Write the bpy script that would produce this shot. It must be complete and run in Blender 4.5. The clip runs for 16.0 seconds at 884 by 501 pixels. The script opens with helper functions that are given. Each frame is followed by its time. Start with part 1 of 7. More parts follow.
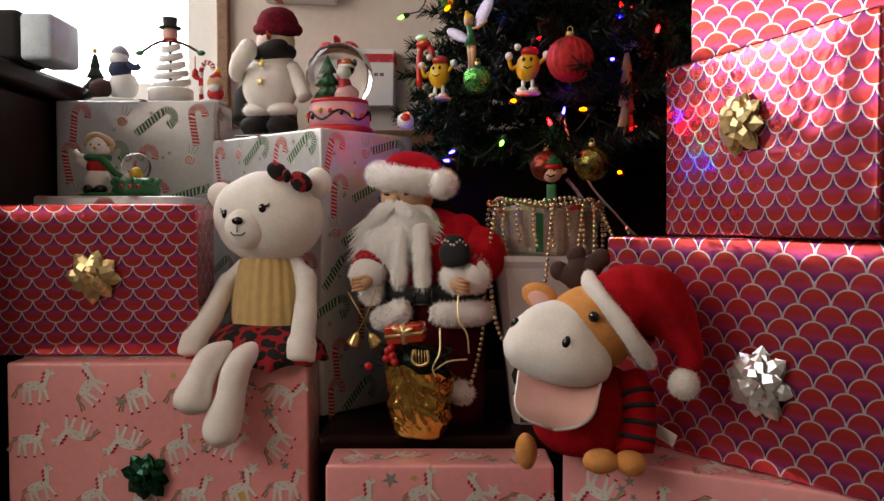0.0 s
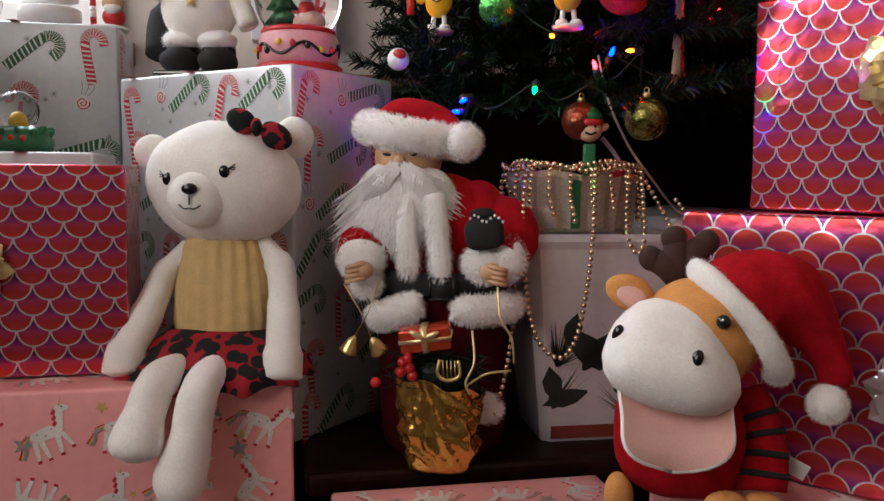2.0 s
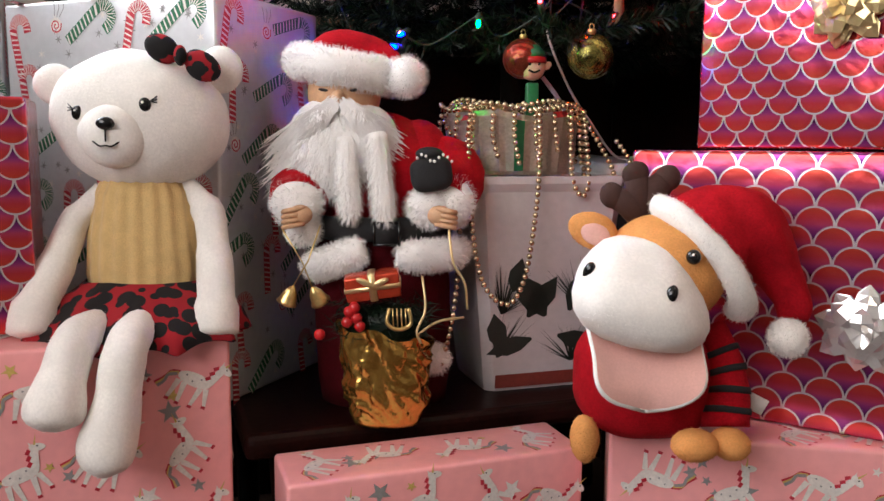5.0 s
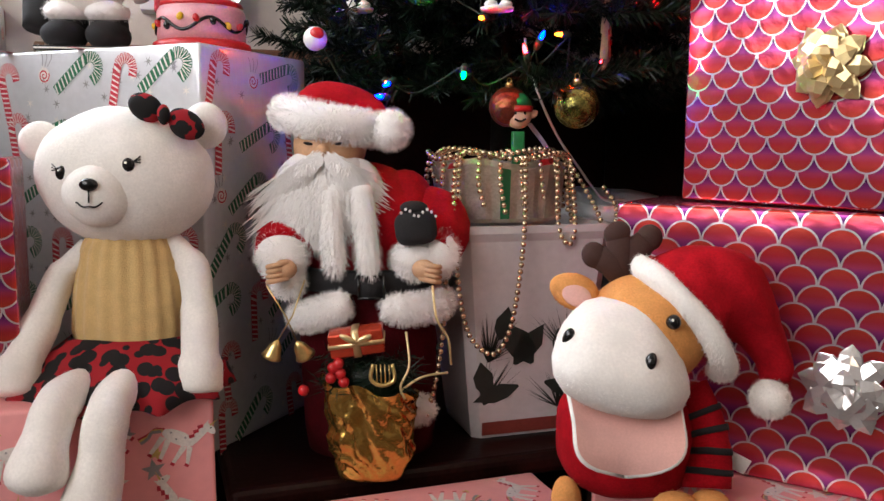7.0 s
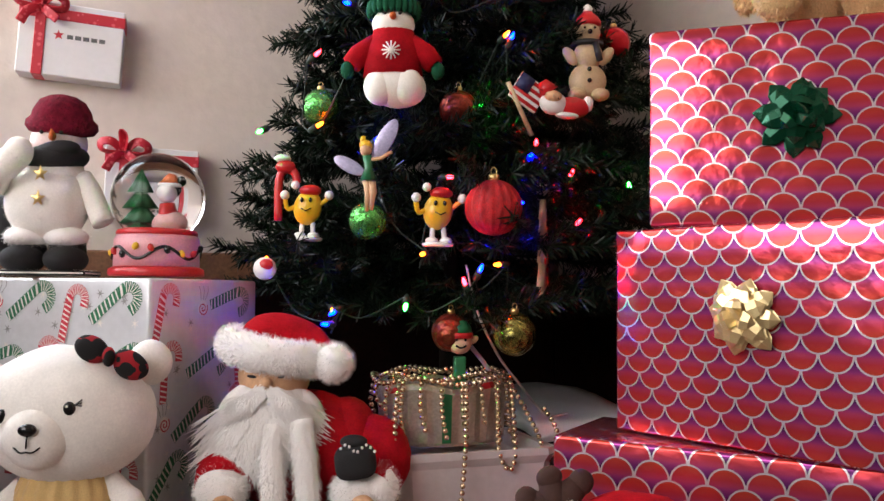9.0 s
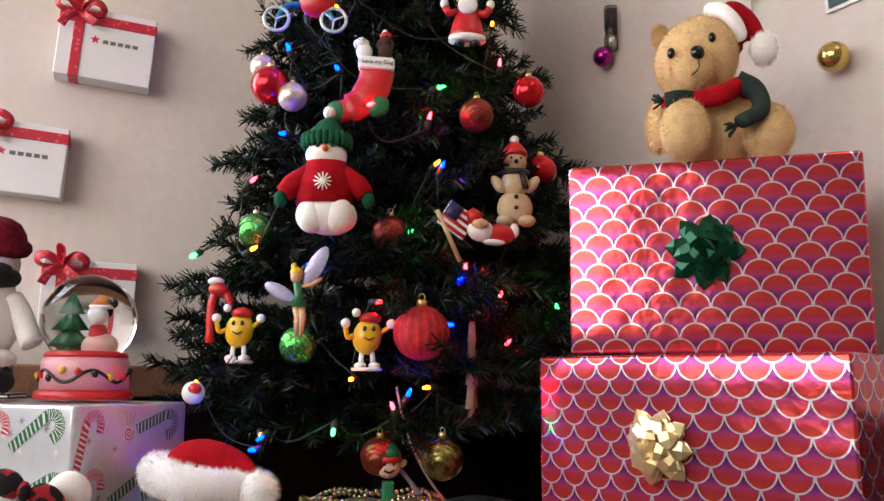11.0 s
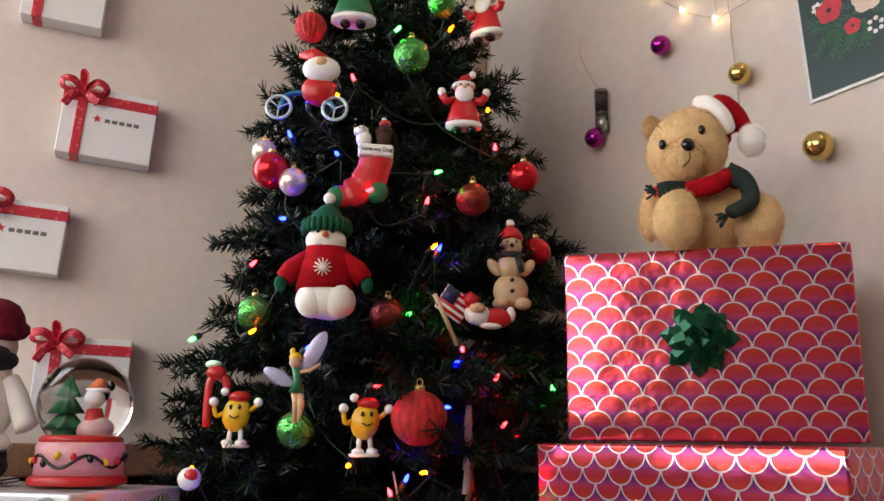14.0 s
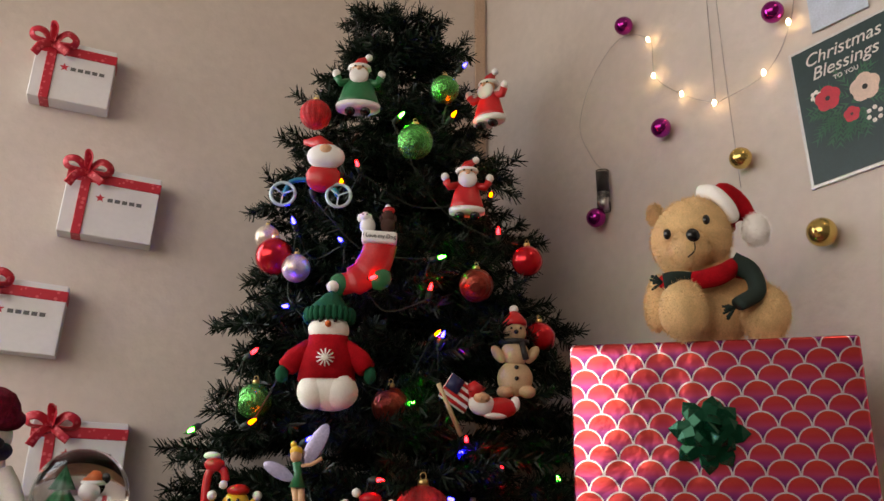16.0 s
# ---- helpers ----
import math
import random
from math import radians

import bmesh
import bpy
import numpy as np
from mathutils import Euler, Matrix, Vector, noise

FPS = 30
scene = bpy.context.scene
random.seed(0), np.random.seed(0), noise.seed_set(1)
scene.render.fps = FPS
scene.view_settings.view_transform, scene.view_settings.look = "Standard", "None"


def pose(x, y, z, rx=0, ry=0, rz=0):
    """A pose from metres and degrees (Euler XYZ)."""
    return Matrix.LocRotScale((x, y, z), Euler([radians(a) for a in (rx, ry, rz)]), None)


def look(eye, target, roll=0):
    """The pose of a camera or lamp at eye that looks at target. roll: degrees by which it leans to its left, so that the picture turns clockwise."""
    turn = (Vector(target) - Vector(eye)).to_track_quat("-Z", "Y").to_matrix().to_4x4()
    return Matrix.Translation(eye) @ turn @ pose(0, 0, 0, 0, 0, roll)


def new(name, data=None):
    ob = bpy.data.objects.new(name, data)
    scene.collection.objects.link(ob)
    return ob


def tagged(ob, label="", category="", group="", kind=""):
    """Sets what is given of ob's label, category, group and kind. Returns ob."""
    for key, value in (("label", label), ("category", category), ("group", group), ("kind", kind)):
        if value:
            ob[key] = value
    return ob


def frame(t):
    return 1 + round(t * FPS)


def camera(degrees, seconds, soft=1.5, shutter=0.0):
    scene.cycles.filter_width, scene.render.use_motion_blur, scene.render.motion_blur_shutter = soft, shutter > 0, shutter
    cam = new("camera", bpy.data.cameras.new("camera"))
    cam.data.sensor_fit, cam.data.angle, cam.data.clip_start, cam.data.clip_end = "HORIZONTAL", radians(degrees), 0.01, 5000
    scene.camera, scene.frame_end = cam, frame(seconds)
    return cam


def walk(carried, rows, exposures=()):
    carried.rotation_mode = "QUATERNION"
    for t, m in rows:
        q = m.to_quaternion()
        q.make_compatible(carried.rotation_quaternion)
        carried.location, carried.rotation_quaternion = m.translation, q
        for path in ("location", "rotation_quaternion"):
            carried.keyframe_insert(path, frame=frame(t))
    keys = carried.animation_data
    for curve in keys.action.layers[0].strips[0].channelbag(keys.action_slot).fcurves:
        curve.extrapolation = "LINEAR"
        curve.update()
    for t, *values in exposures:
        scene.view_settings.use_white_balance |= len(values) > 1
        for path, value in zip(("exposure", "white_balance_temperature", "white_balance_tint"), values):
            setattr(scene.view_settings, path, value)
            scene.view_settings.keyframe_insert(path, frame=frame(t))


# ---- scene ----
cam = camera(57.0, 16.0)
METRES, EYE, TILT, LEAN, TURN = 0.75, 0.605, -2.0, 0.0, 0.0
ROWS = [
    (0.0, 0.0, 0.0, 0.0, -0.0, 0.0, -0.0),
    (0.5, -0.034, 0.0706, 0.0057, -0.02, -0.33, -0.61),
    (1.0, -0.0936, 0.1826, 0.014, -2.29, -0.92, -0.58),
    (1.5, -0.1797, 0.3041, 0.0415, -6.23, -1.72, -0.44),
    (2.0, -0.256, 0.3682, 0.0299, -11.22, -3.04, 0.01),
    (2.5, -0.2913, 0.3893, 0.0144, -15.31, -4.19, 0.84),
    (3.0, -0.3034, 0.4319, -0.0059, -18.68, -5.03, 1.57),
    (3.5, -0.3199, 0.4503, 0.0014, -19.61, -5.64, 1.05),
    (4.0, -0.3295, 0.449, -0.0059, -19.92, -5.45, 0.59),
    (6.5, -0.3091, 0.4556, 0.0136, -19.44, -5.55, -0.03),
    (7.0, -0.3002, 0.4468, 0.0632, -19.4, -5.32, 0.36),
    (7.5, -0.2965, 0.4368, 0.1094, -19.41, -3.68, 0.29),
    (8.0, -0.298, 0.4225, 0.1471, -19.53, -0.87, 0.17),
    (8.5, -0.2891, 0.4089, 0.1725, -19.99, 2.03, 0.15),
    (9.0, -0.2735, 0.3977, 0.1853, -21.45, 4.72, 0.16),
    (11.5, -0.2471, 0.3382, 0.2471, -24.79, 11.94, 0.31),
    (12.0, -0.2487, 0.3349, 0.2535, -25.17, 12.93, 0.28),
    (12.5, -0.258, 0.3331, 0.2586, -25.22, 13.24, 0.25),
    (13.0, -0.2625, 0.3312, 0.2619, -25.21, 13.66, 0.27),
    (13.5, -0.268, 0.3297, 0.2681, -25.22, 14.04, 0.3),
    (14.0, -0.2717, 0.3277, 0.2742, -25.25, 14.94, 0.32),
    (14.5, -0.2727, 0.3251, 0.2799, -25.19, 16.32, 0.45),
    (15.0, -0.2803, 0.318, 0.2887, -25.25, 17.72, 0.41),
    (15.5, -0.2828, 0.3238, 0.303, -25.34, 18.54, 0.35),
    (16.0, -0.2819, 0.328, 0.321, -25.42, 19.11, 0.28),
]
walk(cam, [(t, pose(0, 0, EYE, TILT, LEAN, TURN) @ pose(METRES * x, METRES * y, METRES * z, 90 + pitch, roll, yaw)) for t, x, y, z, yaw, pitch, roll in ROWS],
     exposures=[(0.0, 0.27, 7200, 12), (1.5, 0.29, 6900, 12), (2.0, 0.42, 6400, 11), (3.0, 1.13, 6300, 10), (6.5, 1.12, 6300, 11), (7.0, 0.98, 6350, 11), (7.5, 0.86, 6400, 12), (8.5, 0.86, 6450, 13), (11.5, 0.84, 6400, 11), (12.0, 0.84, 6400, 10), (13.0, 0.72, 6450, 10), (14.5, 0.42, 6650, 11), (16.0, 0.17, 6950, 12)])

# ---- light ----
world = bpy.data.worlds.new("sky")
world.use_nodes = True
scene.world = world
sky = world.node_tree.nodes.new("ShaderNodeTexSky")
sky.sky_type, sky.sun_disc, sky.sun_elevation, sky.sun_rotation = "NISHITA", False, radians(35), radians(200)
world.node_tree.links.new(sky.outputs[0], world.node_tree.nodes["Background"].inputs[0])
world.node_tree.nodes["Background"].inputs[1].default_value = 0.15


def area(name, eye, target, sx, sy, power, colour):
    d = bpy.data.lights.new(name, "AREA")
    d.shape, d.size, d.size_y, d.energy, d.color = "RECTANGLE", sx, sy, power, colour
    ob = new(name, d)
    ob.matrix_world = look(eye, target)
    return ob


area("window_daylight", (-0.92, 1.66, 1.4), (-0.5, 0.2, 0.9), 0.66, 1.0, 13.0, (0.86, 0.93, 1.0))
# Added warm light at an unseen side opening, widened to brighten the gift boxes.
area("side_fill", (-1.66, 0.30, 1.45), (0.3, 0.9, 0.9), 2.34, 1.1, 20.5, (1.0, 0.90, 0.80))
# Added fill from above with no fixture, lifts the corner walls.
area("warm_top_fill", (0.38, -0.05, 2.32), (0.45, 0.9, 0.6), 0.3, 0.3, 1.3, (1.0, 0.78, 0.55))


# ---- materials ----
def nodes_of(name):
    m = bpy.data.materials.new(name)
    m.use_nodes = True
    nt = m.node_tree
    return m, nt, nt.nodes["Principled BSDF"], nt.nodes.new, nt.links.new


def mat(name, colour, rough=0.6, metal=0.0, var=0.12, scale=40.0, bump=0.15, bscale=300.0, sheen=0.0, coat=0.0, spec=0.5, emit=None, power=0.0, dist=0.001):
    """Plain surface: colour varied at two scales, with fine relief."""
    m, nt, bs, node, link = nodes_of(name)
    bs.inputs["Roughness"].default_value, bs.inputs["Metallic"].default_value = rough, metal
    tc = node("ShaderNodeTexCoord")
    n1, n2, mix = node("ShaderNodeTexNoise"), node("ShaderNodeTexNoise"), node("ShaderNodeMix")
    n1.inputs["Scale"].default_value, n2.inputs["Scale"].default_value = scale, scale * 9
    for n in (n1, n2):
        link(tc.outputs["Object"], n.inputs["Vector"])
        n.inputs["Detail"].default_value = 4
    add = node("ShaderNodeMath")
    add.operation = "MULTIPLY"
    link(n1.outputs["Fac"], add.inputs[0])
    link(n2.outputs["Fac"], add.inputs[1])
    rng = node("ShaderNodeMapRange")
    rng.inputs["From Min"].default_value, rng.inputs["From Max"].default_value = 0.12, 0.4
    link(add.outputs[0], rng.inputs["Value"])
    mix.data_type = "RGBA"
    mix.inputs[6].default_value = (*[c * (1 - var) for c in colour], 1)
    mix.inputs[7].default_value = (*[min(1, c * (1 + var)) for c in colour], 1)
    link(rng.outputs[0], mix.inputs[0])
    link(mix.outputs[2], bs.inputs["Base Color"])
    if bump:
        nb, b = node("ShaderNodeTexNoise"), node("ShaderNodeBump")
        nb.inputs["Scale"].default_value, nb.inputs["Detail"].default_value = bscale, 3
        b.inputs["Strength"].default_value, b.inputs["Distance"].default_value = bump, dist
        link(tc.outputs["Object"], nb.inputs["Vector"])
        link(nb.outputs["Fac"], b.inputs["Height"])
        link(b.outputs[0], bs.inputs["Normal"])
    bs.inputs["Sheen Weight"].default_value = sheen
    bs.inputs["Coat Weight"].default_value = coat
    bs.inputs["Specular IOR Level"].default_value = spec
    bs.inputs["Coat Roughness"].default_value = 0.08
    if emit:
        bs.inputs["Emission Color"].default_value, bs.inputs["Emission Strength"].default_value = (*emit, 1), power
    return m


def scallop_paper(name, w, up):
    """Metallic wrapping paper printed with overlapping scales: silver outlines, red fields with a violet foot."""
    m, nt, bs, node, link = nodes_of(name)
    uv, sep = node("ShaderNodeUVMap"), node("ShaderNodeSeparateXYZ")
    uv.uv_map = "paper"
    link(uv.outputs[0], sep.inputs[0])

    def op(kind, a, b=None):
        n = node("ShaderNodeMath")
        n.operation = kind
        for i, v in enumerate((a, b)):
            if v is None:
                continue
            if isinstance(v, (int, float)):
                n.inputs[i].default_value = v
            else:
                link(v, n.inputs[i])
        return n.outputs[0]

    u = op("DIVIDE", sep.outputs[0], w)
    v = op("DIVIDE", sep.outputs[1], w * up)
    row = op("FLOOR", op("MULTIPLY", v, 2))
    odd = op("MULTIPLY", op("FLOORED_MODULO", row, 2), 0.5)

    def radius(shift, j):
        du = op("SUBTRACT", op("FRACT", op("ADD", u, shift)), 0.5)
        dv = op("SUBTRACT", v, op("MULTIPLY", op("ADD", row, j), 0.5))
        return op("SQRT", op("ADD", op("MULTIPLY", du, du), op("MULTIPLY", dv, dv))), dv

    r0, dv0 = radius(odd, 0)
    r1, dv1 = radius(op("ADD", odd, 0.5), 1)
    inside = op("LESS_THAN", r0, 0.5)
    line = op("LESS_THAN", op("ABSOLUTE", op("SUBTRACT", r0, 0.478)), 0.025)
    height = op("ADD", op("MULTIPLY", inside, dv0), op("MULTIPLY", op("SUBTRACT", 1, inside), dv1))
    ramp = node("ShaderNodeValToRGB")
    cr = ramp.color_ramp
    cr.elements[0].position, cr.elements[0].color = 0.08, (0.05, 0.010, 0.10, 1)
    cr.elements[1].position, cr.elements[1].color = 1.0, (0.66, 0.085, 0.045, 1)
    for at, colour in ((0.26, (0.20, 0.028, 0.19, 1)), (0.42, (0.38, 0.050, 0.23, 1)), (0.52, (0.56, 0.060, 0.15, 1)), (0.68, (0.60, 0.048, 0.065, 1)), (0.84, (0.64, 0.060, 0.045, 1))):
        cr.elements.new(at).color = colour
    link(op("ADD", height, 0.5), ramp.inputs[0])
    mix = node("ShaderNodeMix")
    mix.data_type = "RGBA"
    link(line, mix.inputs[0])
    link(ramp.outputs[0], mix.inputs[6])
    mix.inputs[7].default_value = (0.80, 0.72, 0.72, 1)
    link(mix.outputs[2], bs.inputs["Base Color"])
    bs.inputs["Metallic"].default_value, bs.inputs["Roughness"].default_value = 0.7, 0.2
    bs.inputs["Thin Film IOR"].default_value = 1.6
    nt_, rg = node("ShaderNodeTexNoise"), node("ShaderNodeMapRange")
    nt_.inputs["Scale"].default_value, nt_.inputs["Detail"].default_value = 9, 3
    link(uv.outputs[0], nt_.inputs["Vector"])
    rg.inputs["From Min"].default_value, rg.inputs["From Max"].default_value = 0.3, 0.7
    rg.inputs["To Min"].default_value, rg.inputs["To Max"].default_value = 330, 760
    link(nt_.outputs[0], rg.inputs["Value"])
    link(rg.outputs[0], bs.inputs["Thin Film Thickness"])
    n1, n2, b = node("ShaderNodeTexNoise"), node("ShaderNodeTexNoise"), node("ShaderNodeBump")
    n1.inputs["Scale"].default_value, n2.inputs["Scale"].default_value = 22, 160
    link(uv.outputs[0], n1.inputs["Vector"])
    link(uv.outputs[0], n2.inputs["Vector"])
    link(op("ADD", n1.outputs[0], op("MULTIPLY", n2.outputs[0], 0.10)), b.inputs["Height"])
    b.inputs["Strength"].default_value, b.inputs["Distance"].default_value = 0.38, 0.005
    link(b.outputs[0], bs.inputs["Normal"])
    return m


def dotted(name, base, dot, scale, size, rough=0.8, sheen=0.3):
    """Cloth or ribbon with a printed dot pattern."""
    m, nt, bs, node, link = nodes_of(name)
    tc, vo, lt, mix = node("ShaderNodeTexCoord"), node("ShaderNodeTexVoronoi"), node("ShaderNodeMath"), node("ShaderNodeMix")
    vo.inputs["Scale"].default_value = scale
    link(tc.outputs["Object"], vo.inputs["Vector"])
    lt.operation = "LESS_THAN"
    lt.inputs[1].default_value = size
    link(vo.outputs["Distance"], lt.inputs[0])
    mix.data_type = "RGBA"
    link(lt.outputs[0], mix.inputs[0])
    mix.inputs[6].default_value, mix.inputs[7].default_value = (*base, 1), (*dot, 1)
    link(mix.outputs[2], bs.inputs["Base Color"])
    bs.inputs["Roughness"].default_value, bs.inputs["Sheen Weight"].default_value = rough, sheen
    return m


def glass(name, colour=(1, 1, 1), rough=0.0):
    m, nt, bs, node, link = nodes_of(name)
    bs.inputs["Base Color"].default_value = (*colour, 1)
    bs.inputs["Transmission Weight"].default_value, bs.inputs["Roughness"].default_value = 1.0, rough
    bs.inputs["IOR"].default_value = 1.33
    return m


M_WALL = mat("painted_plaster", (0.62, 0.545, 0.49), 0.8, 0, 0.05, 6, 0.5, 45, dist=0.003)
# Out-of-view walls: kept darker than the cream plaster so less light bounces back.
M_WALL_FAR = mat("dimmed_far_wall", (0.20, 0.17, 0.145), 0.8, 0, 0.08, 6)
# Unseen ceiling, greyed to weaken the fill from above.
M_CEIL = mat("dimmed_ceiling", (0.45, 0.42, 0.39), 0.85, 0, 0.03, 5)
M_FLOOR = mat("dark_floor_boards", (0.05, 0.025, 0.015), 0.4, 0, 0.35, 12)
M_WOOD = mat("mahogany", (0.011, 0.0026, 0.002), 0.34, 0, 0.5, 18, 0.2, 120, spec=0.12)
M_TRIM = mat("brown_casing", (0.20, 0.09, 0.045), 0.4, 0, 0.3, 20)
M_WHITE = mat("white_paint", (0.80, 0.80, 0.79), 0.45, 0, 0.03, 10)
M_SCALE_UP = scallop_paper("scale_paper_arches", 0.0345, 1)
M_SCALE_FINE = scallop_paper("scale_paper_fine", 0.0325, 1)
M_SCALE_DOWN = scallop_paper("scale_paper_cups", 0.0310, -1)
M_PINK = mat("pink_paper", (0.88, 0.37, 0.36), 0.3, 0, 0.05, 9, 0.3, 24, coat=0.4, dist=0.004)
M_SILVER = mat("pearl_paper", (0.62, 0.62, 0.63), 0.3, 0.25, 0.06, 12, 0.35, 26, coat=0.4, dist=0.004)
M_PWHITE = mat("print_white", (0.74, 0.69, 0.63), 0.45)
M_PGREY = mat("print_grey", (0.28, 0.27, 0.26), 0.45)
M_PRED = mat("print_red", (0.52, 0.025, 0.045), 0.4)
M_PGREEN = mat("print_green", (0.012, 0.13, 0.055), 0.4)
M_PGOLD = mat("print_gold", (0.60, 0.42, 0.12), 0.4)
M_PBLACK = mat("print_black", (0.01, 0.01, 0.01), 0.5)
M_GOLDFOIL = mat("gold_ribbon", (0.78, 0.60, 0.30), 0.32, 0.75, 0.05)
M_SILVERFOIL = mat("silver_ribbon", (0.80, 0.78, 0.76), 0.2, 0.7, 0.05)
M_GREENFOIL = mat("green_ribbon", (0.004, 0.060, 0.028), 0.2, 0.6, 0.05)
M_NEEDLE = mat("needle_green", (0.0045, 0.0125, 0.006), 0.36, 0, 0.5, 30, spec=0.22)
M_BARK = mat("bark", (0.008, 0.007, 0.005), 0.9, spec=0.2)
M_CORD = mat("green_cord", (0.008, 0.02, 0.01), 0.6)
M_PLUSH_WHITE = mat("white_plush", (0.83, 0.79, 0.73), 0.95, 0, 0.07, 45, 0.3, 520, 0.1, dist=0.001, spec=0.2)
M_FUR_WHITE = mat("white_fur", (0.93, 0.90, 0.87), 0.95, 0, 0.04, 70, 0.3, 420, 0.4, dist=0.002, spec=0.2)
M_RED_FELT = mat("red_felt", (0.36, 0.004, 0.010), 0.95, 0, 0.25, 60, 0.5, 800, spec=0.15)
M_BLACK_FELT = mat("black_felt", (0.012, 0.011, 0.012), 0.85, 0, 0.2, 60, 0.4, 600)
M_GREEN_KNIT = mat("green_knit", (0.006, 0.075, 0.035), 0.9, 0, 0.2, 60, 0.6, 500, spec=0.2)
M_SKIN = mat("doll_skin", (0.62, 0.36, 0.20), 0.55)
M_BLACK = mat("black_gloss", (0.008, 0.008, 0.008), 0.15)
M_ORANGE = mat("orange_felt", (0.62, 0.14, 0.03), 0.8)


# ---- mesh helpers ----
def mesh_of(name, bm, mats, smooth=True):
    me = bpy.data.meshes.new(name)
    if smooth:
        for f in bm.faces:
            f.smooth = True
    bm.normal_update()
    bm.to_mesh(me)
    bm.free()
    for m in mats if isinstance(mats, (list, tuple)) else [mats]:
        me.materials.append(m)
    return me


def part(name, bm, mats, parent, label="", smooth=True):
    ob = new(name, mesh_of(name, bm, mats, smooth))
    ob.parent = parent
    return tagged(ob, label)


def thing(name, label, category, m=None, group="", kind=""):
    ob = new(name)
    ob.empty_display_size = 0.02
    if m is not None:
        ob.matrix_world = m
    return tagged(ob, label, category, group, kind)


def solid(name, bm, mats, label, category, m=None, group="", kind="", smooth=True):
    ob = new(name, mesh_of(name, bm, mats, smooth))
    if m is not None:
        ob.matrix_world = m
    return tagged(ob, label, category, group, kind)


def paint(res, mi):
    fs = {f for v in res["verts"] for f in v.link_faces}
    for f in fs:
        f.material_index = mi
    return res["verts"]


def ell(bm, c, r, mi=0, rot=(0, 0, 0), seg=18):
    r = (r, r, r) if isinstance(r, (int, float)) else r
    m = pose(*c, *rot) @ Matrix.Diagonal((*r, 1))
    return paint(bmesh.ops.create_uvsphere(bm, u_segments=seg, v_segments=max(6, seg * 2 // 3), radius=1, matrix=m), mi)


def block(bm, c, s, mi=0, rot=(0, 0, 0), bevel=0.0):
    m = pose(*c, *rot) @ Matrix.Diagonal((*s, 1))
    vs = bmesh.ops.create_cube(bm, size=1, matrix=m)["verts"]
    fs = {f for v in vs for f in v.link_faces}
    if bevel:
        es = list({e for v in vs for e in v.link_edges})
        out = bmesh.ops.bevel(bm, geom=es, offset=bevel, segments=3, affect="EDGES", profile=0.5)
        fs = set(out["faces"]) | {f for f in fs if f.is_valid}
    for f in fs:
        f.material_index = mi
    return fs


def tube(bm, pts, radii, n=10, mi=0, flat=1.0, closed=False):
    """A round body lofted along points; flat squeezes it across its second axis."""
    pts = [Vector(p) for p in pts]
    radii = [radii] * len(pts) if isinstance(radii, (int, float)) else radii
    rings, side = [], None
    for i, p in enumerate(pts):
        d = (pts[min(i + 1, len(pts) - 1)] - pts[max(i - 1, 0)]).normalized()
        ref = side if side is not None else (Vector((0, 0, 1)) if abs(d.z) < 0.9 else Vector((1, 0, 0)))
        a = (ref - d * ref.dot(d)).normalized()
        side = a
        b = d.cross(a)
        rings.append([bm.verts.new(p + radii[i] * (math.cos(t) * a + flat * math.sin(t) * b)) for t in [2 * math.pi * k / n for k in range(n)]])
    for r, q in zip(rings, rings[1:]):
        for k in range(n):
            bm.faces.new((r[k], r[(k + 1) % n], q[(k + 1) % n], q[k])).material_index = mi
    for r, flip in ((rings[0], True), (rings[-1], False)):
        bm.faces.new(r[::-1] if flip else r).material_index = mi


def lathe(bm, profile, n=24, mi=0, m=Matrix()):
    """A turned body from (radius, height) pairs."""
    rings = [[bm.verts.new(m @ Vector((r * math.cos(2 * math.pi * k / n), r * math.sin(2 * math.pi * k / n), z))) for k in range(n)] for r, z in profile]
    for r, q in zip(rings, rings[1:]):
        for k in range(n):
            bm.faces.new((r[k], r[(k + 1) % n], q[(k + 1) % n], q[k])).material_index = mi
    bm.faces.new(rings[0][::-1]).material_index = mi
    bm.faces.new(rings[-1]).material_index = mi


def spine(pts, n=12):
    """A smooth curve through points."""
    pts = [Vector(p) for p in pts]
    ext = [2 * pts[0] - pts[1], *pts, 2 * pts[-1] - pts[-2]]
    out = []
    for i in range(1, len(ext) - 2):
        a, b, c, d = ext[i - 1:i + 3]
        for k in range(n):
            t = k / n
            out.append(0.5 * (2 * b + (c - a) * t + (2 * a - 5 * b + 4 * c - d) * t * t + (3 * b - a - 3 * c + d) * t ** 3))
    return out + [pts[-1]]


def wall_slab(name, p, q, z0, z1, thick, material, label, holes=()):
    """An upright slab whose seen face runs from p to q; holes are (from, to, low, high) along it."""
    p, q = Vector((*p, 0)), Vector((*q, 0))
    along = (q - p).normalized()
    back = Vector((-along.y, along.x, 0))
    length = (q - p).length
    bm = bmesh.new()
    cuts = []
    if holes:
        a, b, lo, hi = holes[0]
        cuts = [(0, a, z0, z1), (b, length, z0, z1), (a, b, z0, lo), (a, b, hi, z1)]
    for a, b, lo, hi in cuts or [(0, length, z0, z1)]:
        c = p + along * (a + b) / 2 + back * thick / 2
        block(bm, (c.x, c.y, (lo + hi) / 2), (b - a, thick, hi - lo), 0, (0, 0, math.degrees(math.atan2(along.y, along.x))))
    return solid(name, bm, material, label, "wall", kind="structure", smooth=False)


